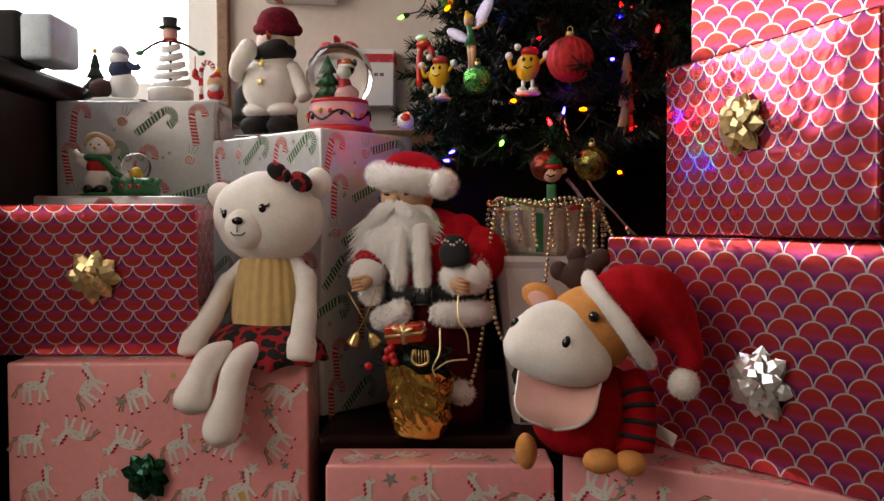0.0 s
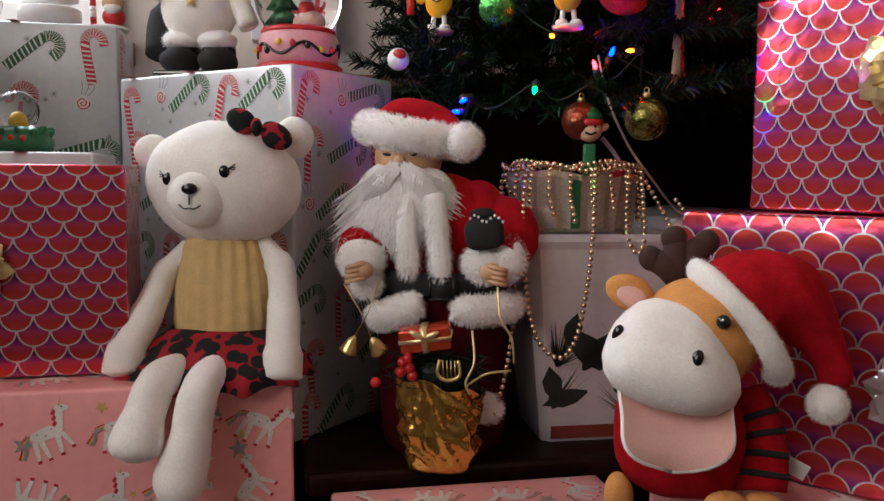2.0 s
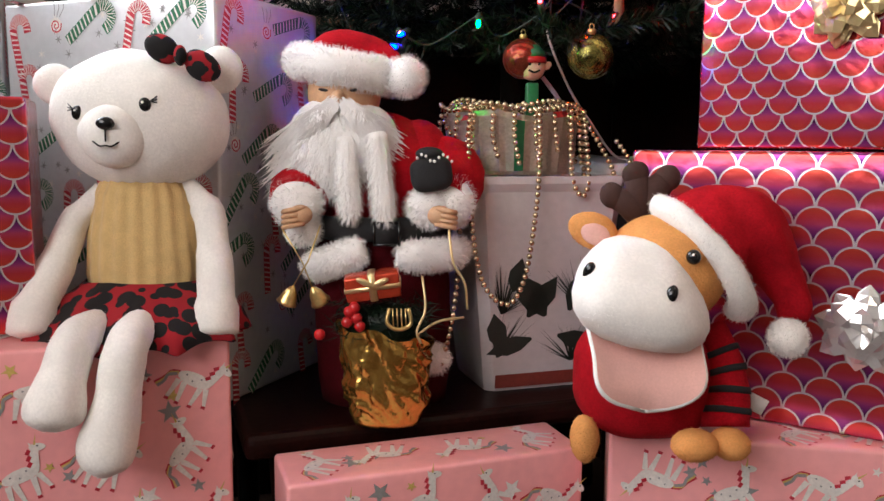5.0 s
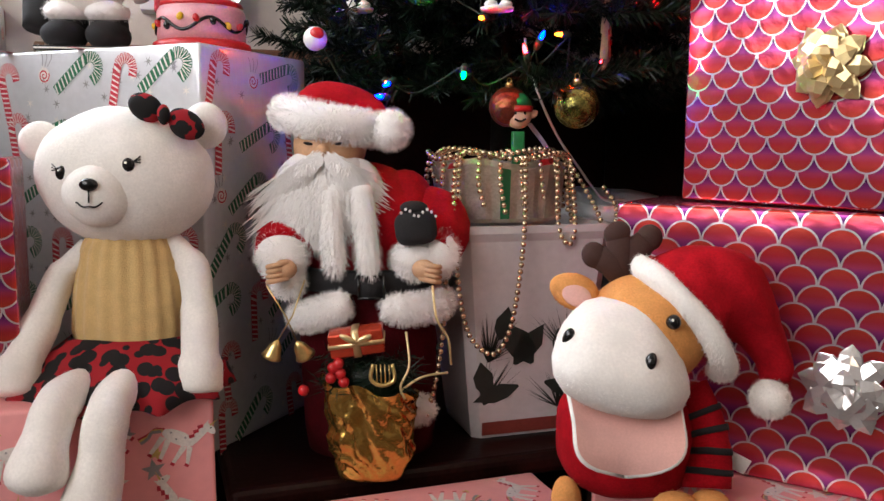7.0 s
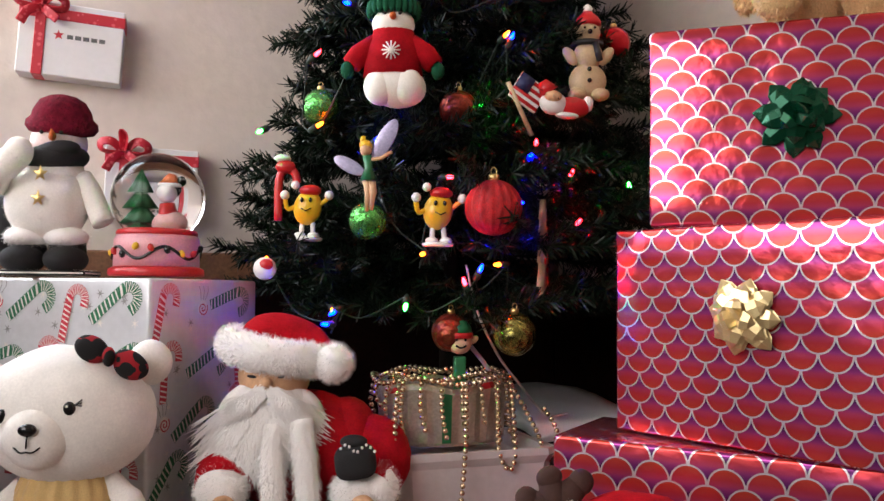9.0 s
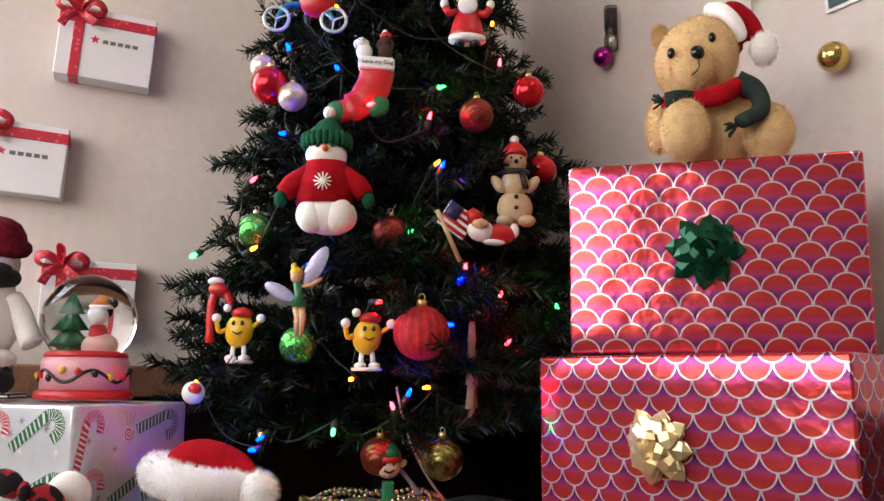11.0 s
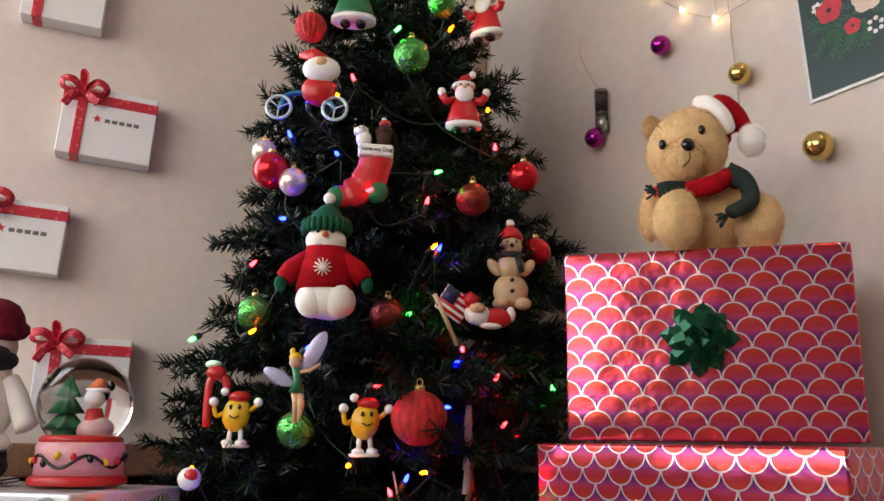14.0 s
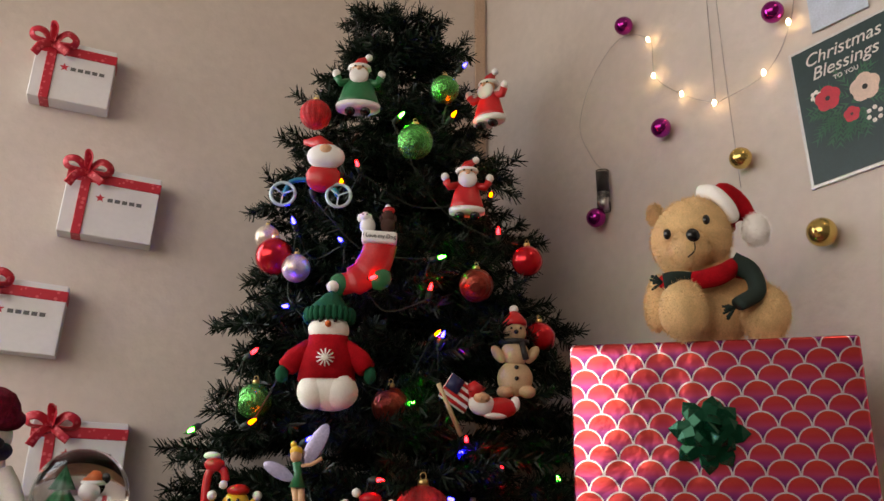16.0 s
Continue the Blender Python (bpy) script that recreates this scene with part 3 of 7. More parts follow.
# silver tinsel round the tip
rnd = random.Random(77)
bm = bmesh.new()
for _ in range(520):
    t = rnd.uniform(0, 2 * math.pi)
    p = Vector((AX.x + (0.020 + 0.055 * rnd.random()) * math.cos(t), AX.y - 0.01 + (0.020 + 0.055 * rnd.random()) * math.sin(t), 1.605 + rnd.gauss(0, 0.018)))
    d = Vector((rnd.uniform(-1, 1), rnd.uniform(-1, 1), rnd.uniform(-1, 0.6))).normalized() * rnd.uniform(0.015, 0.035)
    w = d.orthogonal().normalized() * 0.0012
    v = [bm.verts.new(q) for q in (p - w, p + w, p + d * 0.5 + w + Vector((0, 0, 0.004)), p + d * 0.5 - w + Vector((0, 0, 0.004)), p + d + w, p + d - w)]
    bm.faces.new(v[:4])
    bm.faces.new((v[3], v[2], v[4], v[5]))
solid("tinsel", bm, mat("silver_tinsel", (0.55, 0.55, 0.57), 0.25, 0.9), "silver tinsel strands round the tip of the tree", "tinsel", kind="stuff", smooth=False)


# ---- string lights and ornaments on the tree ----
HUES = {"red": (1.0, 0.003, 0.004), "green": (0.0005, 1.0, 0.012), "blue": (0.0006, 0.0022, 1.0), "amber": (1.0, 0.035, 0.0005)}
M_BULB = {k: mat(k + "_bulb", c, 0.2, 0, 0.02, 20, 0, emit=c, power={"red": 120.0, "green": 170.0, "blue": 200.0, "amber": 90.0}[k]) for k, c in HUES.items()}
lights = thing("string_lights", "multicoloured miniature christmas lights on a dark green cord", "string lights")
BULBS = [(-0.06, 1.25, 0.917, "green"), (0.006, 1.25, 0.928, "amber"), (0.064, 1.2, 0.907, "blue"), (0.028, 1.2, 1.063, "blue"), (0.092, 1.2, 1.156, "blue"),
         (0.11, 1.2, 1.263, "red"), (0.089, 1.2, 1.236, "amber"), (0.168, 1.2, 1.347, "green"), (0.249, 1.2, 1.366, "amber"), (0.275, 1.22, 1.462, "blue"),
         (0.304, 1.19, 1.251, "amber"), (0.226, 1.19, 1.149, "green"), (0.204, 1.17, 1.098, "red"), (0.119, 1.16, 1.1, "red"), (0.218, 1.18, 1.043, "amber"),
         (0.226, 1.18, 1.04, "blue"), (0.256, 1.17, 0.912, "red"), (0.309, 1.18, 0.879, "red"), (0.389, 1.17, 0.868, "green"), (0.186, 1.19, 0.955, "green"),
         (0.134, 1.15, 0.862, "red"), (0.321, 1.2, 1.2, "red"), (-0.05, 1.25, 0.767, "amber"), (0.018, 1.21, 0.711, "amber"), (0.009, 1.2, 0.695, "blue"),
         (0.085, 1.15, 0.718, "green"), (0.151, 1.14, 0.742, "red"), (0.169, 1.14, 0.757, "blue"), (0.203, 1.16, 0.765, "amber"), (0.101, 1.14, 0.774, "amber"),
         (0.248, 1.2, 0.843, "blue"), (0.278, 1.2, 0.742, "red"), (0.262, 1.2, 0.678, "amber"), (0.0, 1.24, 1.01, "red"), (0.017, 1.2, 0.709, "blue"), (0.04, 1.2, 1.0, "blue"),
         (0.05, 1.2, 1.22, "blue"), (0.25, 1.18, 0.9, "blue"), (0.03, 1.2, 1.17, "blue"), (0.33, 1.2, 0.82, "red")]
rnd = random.Random(7)
prev = None
for x, y, z, hue in sorted(BULBS, key=lambda b: (round(b[2] / 0.14), b[0])):
    tip = Vector((rnd.uniform(-1, 1), rnd.uniform(-1.2, -0.1), rnd.uniform(-0.5, 1))).normalized()
    p = Vector((x, y, z))
    bm = bmesh.new()
    r, L = 0.0024, 0.0090
    m = Matrix.Translation(p) @ tip.to_track_quat("Z", "Y").to_matrix().to_4x4()
    lathe(bm, [(r * 0.8, -0.002), (r, 0.003), (r * 0.85, L * 0.6), (r * 0.3, L)], 10, 0, m)
    b = part("bulb", bm, M_BULB[hue], lights, "glowing " + hue + " bulb")
    bm = bmesh.new()
    lathe(bm, [(0.0028, -0.014), (0.0042, -0.010), (0.0042, -0.001)], 8, 0, m)
    part("socket", bm, M_CORD, b)
    end = p - tip * 0.014
    if prev is not None and (end - prev).length < 0.35:
        bm = bmesh.new()
        mid = (end + prev) / 2 + Vector((0, 0.03, -0.02))
        tube(bm, spine([prev, mid, end], 8), 0.0011, 5)
        part("cord", bm, M_CORD, lights)
    prev = end

M_BALL = {"pearl": mat("pearl_ball", (0.62, 0.52, 0.42), 0.28, 0.5, 0.3, 60, 0.4, 260), "red": mat("red_ball", (0.55, 0.012, 0.02), 0.15, 0.6, 0.1), "glitter": mat("red_glitter", (0.55, 0.015, 0.02), 0.35, 0.3, 0.5, 90, 1.0, 1600, dist=0.0012),
          "green": mat("green_ball", (0.09, 0.36, 0.08), 0.25, 0.8, 0.5, 60, 0.8, 260, dist=0.002), "gold": mat("gold_ball", (0.22, 0.19, 0.05), 0.25, 0.85, 0.9, 70, 0.6, 240),
          "copper": mat("copper_ball", (0.24, 0.035, 0.02), 0.3, 0.7, 0.5, 60, 0.7, 300), "purple": mat("purple_ball", (0.35, 0.02, 0.25), 0.12, 0.85, 0.05),
          "wall_gold": mat("polished_gold", (0.68, 0.50, 0.16), 0.18, 0.9, 0.05)}
M_CAP = mat("brass_cap", (0.75, 0.55, 0.22), 0.3, 0.9)


def ball(p, r, key, label, ribs=0, name="ball_ornament", axis=(0, 0, 1)):
    m = Matrix.Translation(p) @ Vector(axis).to_track_quat("Z", "Y").to_matrix().to_4x4()
    g = thing(name, label, "ornament", m)
    bm = bmesh.new()
    n = 72 if ribs else 64 if key in ("green", "gold", "copper") else 32
    ell(bm, (0, 0, 0), r, 0, seg=n)
    if ribs:
        for v in bm.verts:
            a = math.atan2(v.co.y, v.co.x)
            v.co *= 1 + 0.035 * math.cos(ribs * a) * (1 - (v.co.z / r) ** 2)
    if key in ("green", "gold", "copper"):
        for v in bm.verts:
            q = v.co / r
            v.co *= 1 + 0.022 * math.sin(16 * math.acos(max(-1, min(1, -0.5 * q.x - 0.8 * q.y + 0.33 * q.z))))
    part("sphere", bm, M_BALL[key], g)
    bm = bmesh.new()
    lathe(bm, [(r * 0.2, r * 0.95), (r * 0.2, r * 1.16), (r * 0.16, r * 1.2)], 14)
    cap = part("cap", bm, M_CAP, g, "brass cap")
    bm = bmesh.new()
    tube(bm, [(r * 0.12 * math.cos(t), 0, r * 1.3 + r * 0.14 * math.sin(t)) for t in [k * 0.6 for k in range(11)]], r * 0.025, 5)
    part("hook", bm, M_CAP, cap)
    return g


ball((0.174, 1.115, 0.826), 0.031, "glitter", "ribbed red glitter ball ornament on the tree", 18)
ball((0.207, 1.128, 0.686), 0.024, "gold", "green and gold patterned ball ornament")
ball((0.150, 1.178, 0.686), 0.022, "copper", "dark red mottled ball ornament")
ball((0.016, 1.28, 0.957), 0.022, "green", "green glitter ball ornament")
ball((0.166, 1.20, 0.952), 0.023, "copper", "copper crackle ball ornament")
ball((0.185, 1.185, 1.306), 0.024, "green", "green swirl patterned ball ornament")
ball((0.052, 1.19, 0.812), 0.021, "green", "green swirl patterned ball ornament behind the fairy")
ball((0.343, 1.16, 1.152), 0.021, "red", "glossy red ball ornament")
ball((0.268, 1.165, 1.110), 0.022, "copper", "copper crackle ball ornament")
ball((0.378, 1.19, 1.055), 0.022, "red", "glossy red ball ornament behind the snow bear")
ball((0.018, 1.24, 1.135), 0.024, "red", "red and white ball ornament")
ball((0.042, 1.222, 1.118), 0.018, "pearl", "pearl white and gold ball ornament")
ball((0.012, 1.262, 1.166), 0.016, "pearl", "small pearl white ball ornament")
ball((0.236, 1.20, 1.405), 0.020, "green", "green swirl patterned ball ornament near the tip")
ball((0.049, 1.20, 1.323), 0.020, "glitter", "ribbed red glitter ball ornament", 16)

M_YELLOW = mat("yellow_enamel", (0.72, 0.42, 0.015), 0.3, 0, 0.05)
M_RED = mat("red_enamel", (0.5, 0.012, 0.015), 0.35, 0, 0.1)
M_GREEN = mat("green_enamel", (0.015, 0.14, 0.05), 0.4, 0, 0.15)
M_DKGREEN = mat("dark_green_cloth", (0.006, 0.018, 0.013), 0.85, 0, 0.2)
M_CREAM = mat("cream_resin", (0.52, 0.38, 0.22), 0.5, 0, 0.12)
M_CHINA = mat("white_resin", (0.78, 0.76, 0.74), 0.4, 0, 0.04)
M_BLUE = mat("blue_metallic", (0.03, 0.22, 0.35), 0.3, 0.5)
M_WING = mat("pearl_wing", (0.45, 0.42, 0.62), 0.25, 0.3, 0.2)
M_TAN = mat("tan_plush", (0.76, 0.52, 0.26), 0.95, 0, 0.15, 60, 0.9, 420, 0.1, dist=0.002, spec=0.2)
M_BROWN = mat("brown_felt", (0.05, 0.02, 0.015), 0.9)
M_MAROON = mat("maroon_knit", (0.15, 0.006, 0.020), 0.95, 0, 0.45, 130, 1.0, 330, 0.0, dist=0.004, spec=0.15)
DOLL = [M_CHINA, M_RED, M_SKIN, M_BLACK, M_GREEN, M_YELLOW, M_CREAM, M_PBLACK]
ORN = "ornament figures on the tree"


def figure_ornament(p, label, build, mats=DOLL, rz=-22, name="figure_ornament", size=1.0, pieces=None):
    """One hung figure; pieces names the part that each of its materials makes."""
    bm = bmesh.new()
    build(bm)
    if pieces:
        top = thing(name, label, "ornament", pose(*p, 0, 0, rz) @ Matrix.Scale(size, 4), ORN)
        for mi, called in pieces.items():
            one = bm.copy()
            bmesh.ops.delete(one, geom=[f for f in one.faces if f.material_index != mi], context="FACES")
            part(called, one, mats, top)
        bm.free()
        return top
    return solid(name, bm, mats, label, "ornament", pose(*p, 0, 0, rz) @ Matrix.Scale(size, 4), ORN)


def sweet(bm):
    ell(bm, (0, 0, 0), (0.0165, 0.013, 0.021), 5, (0, 12, 0))
    ell(bm, (0.003, -0.002, 0.02), (0.013, 0.012, 0.007), 1)
    ell(bm, (-0.014, -0.006, 0.026), 0.005, 0)
    for sx in (-1, 1):
        tube(bm, spine([(sx * 0.013, 0, 0.002), (sx * 0.023, -0.004, 0.004 + 0.006 * sx), (sx * 0.026, -0.006, 0.012)], 4), 0.0028, 7, 5)
        ell(bm, (sx * 0.026, -0.007, 0.014), 0.0055, 0)
        tube(bm, [(sx * 0.006, 0, -0.018), (sx * 0.007, -0.002, -0.031)], 0.003, 7, 0)
        ell(bm, (sx * 0.008, -0.005, -0.033), (0.007, 0.009, 0.004), 0)
        ell(bm, (sx * 0.005, -0.012, 0.008), (0.002, 0.002, 0.003), 3)
    tube(bm, [(-0.006, -0.0135, -0.002), (0, -0.0145, -0.005), (0.006, -0.0135, -0.002)], 0.0008, 5, 3)
    lathe(bm, [(0.017, -0.039), (0.018, -0.036), (0.015, -0.035)], 16, 0)


figure_ornament((-0.004, 1.25, 0.830), "yellow oval candy figure ornament with white gloves", sweet, name="candy_figure_ornament")
figure_ornament((0.120, 1.145, 0.822), "yellow oval candy figure ornament in a red cap", sweet, name="candy_figure_ornament", rz=-10)


def cane_horse(bm):
    tube(bm, spine([(0, 0, -0.03), (0, 0, 0.015), (0.006, 0, 0.03), (0.018, 0, 0.028), (0.022, 0, 0.015)], 5), 0.005, 8, 1)
    ell(bm, (0.008, -0.002, 0.034), (0.012, 0.008, 0.008), 1)
    ell(bm, (0.004, 0, 0.044), (0.01, 0.009, 0.005), 0)


figure_ornament((-0.035, 1.27, 0.845), "dark red candy-cane shaped ornament", cane_horse, name="cane_ornament")


def fairy(bm):
    ell(bm, (0, 0, 0.035), (0.0075, 0.008, 0.009), 2)
    ell(bm, (0, 0.002, 0.041), (0.0085, 0.009, 0.007), 5)
    ell(bm, (-0.004, 0.004, 0.049), (0.004, 0.004, 0.005), 5)
    tube(bm, [(0.002, 0, 0.027), (0.004, 0, 0.012), (0.004, 0, -0.004)], [0.006, 0.005, 0.011], 10, 4)
    tube(bm, [(0.004, 0, 0.022), (0.02, -0.004, 0.024), (0.034, -0.006, 0.032)], 0.0025, 7, 2)
    tube(bm, [(0.001, 0, -0.003), (0.004, -0.002, -0.02), (0.002, 0, -0.044)], [0.005, 0.0045, 0.0022], 8, 2)
    tube(bm, [(0.008, 0, -0.003), (0.011, -0.006, -0.02), (0.008, -0.001, -0.042)], [0.005, 0.0045, 0.0022], 8, 2)
    for c, r, t in (((0.024, 0.008, 0.05), (0.011, 0.0012, 0.03), 28), ((-0.022, 0.008, 0.016), (0.009, 0.0012, 0.022), -62)):
        ell(bm, c, r, 3, (0, t, 0), 20)


figure_ornament((0.037, 1.150, 0.856), "small winged fairy ornament in a green dress", fairy, [M_CHINA, M_RED, M_SKIN, M_WING, M_GREEN, M_YELLOW], name="fairy_ornament", size=0.85)


def plush_snowman(bm):
    ell(bm, (0.004, -0.004, -0.047), (0.037, 0.028, 0.026), 0, (0, 8, 0))
    ell(bm, (-0.014, -0.012, -0.05), (0.02, 0.02, 0.022), 0)
    ell(bm, (0.018, -0.014, -0.05), (0.02, 0.02, 0.022), 0)
    tube(bm, [(0, 0, -0.036), (0, 0, -0.005), (0, 0, 0.014), (0, 0, 0.022)], [0.036, 0.033, 0.026, 0.024], 22, 1, 0.9)
    for sx in (-1, 1):
        tube(bm, [(sx * 0.02, 0, 0.004), (sx * 0.04, -0.004, -0.01), (sx * 0.05, -0.006, -0.022)], [0.014, 0.014, 0.012], 12, 1)
        ell(bm, (sx * 0.054, -0.007, -0.029), (0.008, 0.009, 0.011), 4)
    ell(bm, (0, -0.002, 0.028), (0.026, 0.023, 0.02), 0)
    ell(bm, (0.001, -0.027, 0.031), (0.004, 0.008, 0.004), 5)
    for sx in (-1, 1):
        ell(bm, (sx * 0.009, -0.023, 0.036), 0.0025, 3)
    for k in range(24):
        a = 2 * math.pi * k / 24
        ell(bm, (0.029 * math.cos(a), 0.026 * math.sin(a), 0.046), (0.0045, 0.0045, 0.010), 4, seg=8)
    tube(bm, [(0, 0, 0.046), (0.001, 0, 0.058), (0.002, 0, 0.072), (0.002, 0, 0.078)], [0.027, 0.023, 0.012, 0.004], 20, 4)
    ell(bm, (0.002, 0, 0.085), 0.008, 0)
    for k in range(6):
        a = math.pi * k / 6
        d = Vector((math.cos(a), 0, math.sin(a))) * 0.011
        c = Vector((0, -0.0350, -0.012))
        tube(bm, [c - d, c, c + d], 0.0009, 4, 0)


figure_ornament((0.070, 1.160, 1.004), "plush snowman ornament with green knit hat and red sweater", plush_snowman,
                [M_PLUSH_WHITE, M_RED_FELT, M_SKIN, M_BLACK, M_GREEN_KNIT, M_ORANGE], name="snowman_ornament", size=0.93, pieces={0: "plush_body", 1: "sweater", 3: "eyes", 4: "knit_hat", 5: "nose"})


def small_santa(coat, wide=1.0, felt=False):
    def build(bm):
        tube(bm, [(0, 0, -0.028), (0, 0, -0.02), (0, 0, 0.005), (0, 0, 0.014)], [0.024 * wide, 0.023 * wide, 0.016 * wide, 0.009], 18, coat, 0.6)
        tube(bm, [(0, 0, -0.033), (0, 0, -0.026)], 0.0255 * wide, 18, 0, 0.62)
        ell(bm, (0, -0.004, 0.022), (0.011, 0.01, 0.011), 2)
        ell(bm, (0, -0.010, 0.013), (0.013, 0.006, 0.012), 0)
        ell(bm, (0, -0.015, 0.021), 0.003, 2)
        tube(bm, [(0, 0, 0.028), (0.002, 0, 0.038), (0.010, 0, 0.044)], [0.011, 0.007, 0.003], 12, 1)
        tube(bm, [(0.0125 * math.cos(t), 0.011 * math.sin(t), 0.028) for t in [k * 0.5236 for k in range(13)]], 0.0035, 7, 0)
        ell(bm, (0.012, -0.002, 0.044), 0.005, 0)
        for sx in (-1, 1):
            tube(bm, [(sx * 0.012, 0, 0.008), (sx * 0.024, -0.004, 0.004), (sx * 0.029, -0.006, 0.012)], 0.0055, 9, coat)
            ell(bm, (sx * 0.030, -0.007, 0.016), (0.0055, 0.005, 0.006), 0)
            ell(bm, (sx * 0.010, -0.006, -0.038), (0.007, 0.009, 0.005), 3)
            ell(bm, (sx * 0.005, -0.013, 0.025), 0.0014, 3)
    return build


figure_ornament((0.100, 1.18, 1.365), "santa ornament in a green coat with white trim", small_santa(4, 1.15), name="santa_ornament")
figure_ornament((0.297, 1.18, 1.390), "santa ornament in a red coat with white trim", small_santa(1, 1.0), name="santa_ornament", rz=-60)
figure_ornament((0.254, 1.165, 1.240), "santa ornament in a dark red coat with gold braid", small_santa(1, 0.95), name="santa_ornament")


def bike_santa(bm):
    ell(bm, (0.015, 0, 0.025), (0.022, 0.013, 0.02), 1)
    ell(bm, (0.018, -0.008, 0.05), (0.024, 0.012, 0.017), 0)
    ell(bm, (0.018, -0.014, 0.056), (0.009, 0.008, 0.008), 2)
    tube(bm, [(0.016, 0, 0.062), (0.006, 0, 0.074), (-0.012, 0, 0.072)], [0.014, 0.009, 0.003], 10, 1)
    for cx in (-0.033, 0.036):
        tube(bm, [(cx + 0.015 * math.cos(t), -0.004, 0.015 * math.sin(t)) for t in [k * math.pi / 12 for k in range(25)]], 0.0022, 6, 5)
        for k in range(3):
            a = k * 2.094 + 0.4
            tube(bm, [(cx, -0.004, 0), (cx + 0.014 * math.cos(a), -0.004, 0.014 * math.sin(a))], 0.0012, 5, 5)
    tube(bm, spine([(-0.033, 0, 0), (-0.02, 0, 0.02), (0.02, 0, 0.018), (0.036, 0, 0)], 5), 0.0035, 7, 4)


figure_ornament((0.044, 1.185, 1.203), "santa ornament riding a blue metal bicycle", bike_santa, [M_CHINA, M_RED, M_SKIN, M_BLACK, M_BLUE, mat("pale_wheel", (0.5, 0.62, 0.66), 0.4, 0.3)], name="bicycle_santa_ornament")


def stocking(bm):
    tube(bm, spine([(0.012, 0, 0.02), (0.006, 0, -0.006), (-0.006, 0, -0.026), (-0.026, -0.002, -0.040), (-0.044, -0.003, -0.046)], 5), [0.025] * 6 + [0.026] * 5 + [0.023] * 5 + [0.017] * 5, 14, 1, 0.4)
    ell(bm, (-0.046, -0.003, -0.046), (0.015, 0.009, 0.017), 4)
    ell(bm, (0.012, 0, -0.034), (0.018, 0.011, 0.018), 4)
    block(bm, (0.01, -0.004, 0.026), (0.052, 0.022, 0.019), 0, (0, 3, 0), 0.004)
    ell(bm, (-0.008, -0.004, 0.045), (0.012, 0.01, 0.013), 0)
    ell(bm, (-0.012, -0.006, 0.058), 0.008, 0)
    ell(bm, (0.022, -0.004, 0.047), (0.011, 0.01, 0.013), 5)
    ell(bm, (0.022, -0.006, 0.061), 0.009, 5)
    ell(bm, (0.023, -0.004, 0.07), (0.009, 0.008, 0.006), 1)
    ell(bm, (0.021, 0, 0.078), 0.004, 0)
    for x, mi in ((-0.020, 0), (-0.005, 0), (0.013, 5), (0.031, 5)):
        ell(bm, (x, -0.005, 0.057), (0.004, 0.003, 0.007), mi, seg=10)
    for x in (-0.015, -0.009):
        ell(bm, (x, -0.0135, 0.06), 0.0012, 3)


so = figure_ornament((0.122, 1.165, 1.130), "red christmas stocking ornament with two puppies and lettering", stocking, [M_CHINA, M_RED, M_SKIN, M_BLACK, M_GREEN, M_BROWN], name="stocking_ornament", size=0.84, pieces={0: "white_puppy", 1: "sock", 3: "eyes", 4: "toe_patch", 5: "brown_puppy"})


def lettering(body, parent, p, rot, size, material, name="lettering"):
    c = bpy.data.curves.new(name, "FONT")
    c.body, c.size, c.align_x, c.align_y, c.extrude = body, size, "CENTER", "CENTER", 0.0003
    c.materials.append(material)
    ob = new(name, c)
    ob.parent = parent
    ob.matrix_local = pose(*p, *rot)
    return ob


lettering("I Love my Dog", so, (0.010, -0.0165, 0.026), (90, 3, 0), 0.0082, M_PBLACK)


def flag_santa(bm):
    block(bm, (-0.012, 0, 0.012), (0.036, 0.004, 0.032), 0, (0, 32, 0), 0.001)
    for k in range(4):
        d = Matrix.Rotation(radians(32), 3, "Y") @ Vector((0, -0.0022, -0.0125 + 0.008 * k))
        block(bm, Vector((-0.012, 0, 0.012)) + d, (0.036, 0.0012, 0.004), 1, (0, 32, 0))
    d = Matrix.Rotation(radians(32), 3, "Y") @ Vector((-0.009, -0.003, 0.006))
    block(bm, Vector((-0.012, 0, 0.012)) + d, (0.017, 0.0016, 0.018), 4, (0, 32, 0))
    tube(bm, [(-0.036, -0.001, 0.022), (-0.008, -0.001, -0.036)], 0.0028, 8, 5)
    ell(bm, (0.014, -0.008, 0.0), (0.016, 0.009, 0.013), 0)
    ell(bm, (0.012, -0.014, 0.006), (0.010, 0.006, 0.007), 2)
    tube(bm, [(0.01, -0.006, 0.012), (0.002, -0.006, 0.024)], [0.012, 0.005], 10, 1)
    ell(bm, (0.038, -0.006, -0.003), (0.02, 0.009, 0.012), 1)
    ell(bm, (0.056, -0.006, 0.002), (0.006, 0.006, 0.009), 0)
    ell(bm, (0.03, -0.009, -0.013), (0.014, 0.006, 0.004), 0)


figure_ornament((0.240, 1.135, 0.952), "flying santa ornament carrying a striped flag", flag_santa, [M_CHINA, M_RED, M_SKIN, M_BLACK, mat("navy", (0.015, 0.02, 0.09), 0.5), M_CREAM], name="flag_santa_ornament", size=1.05, rz=-8)


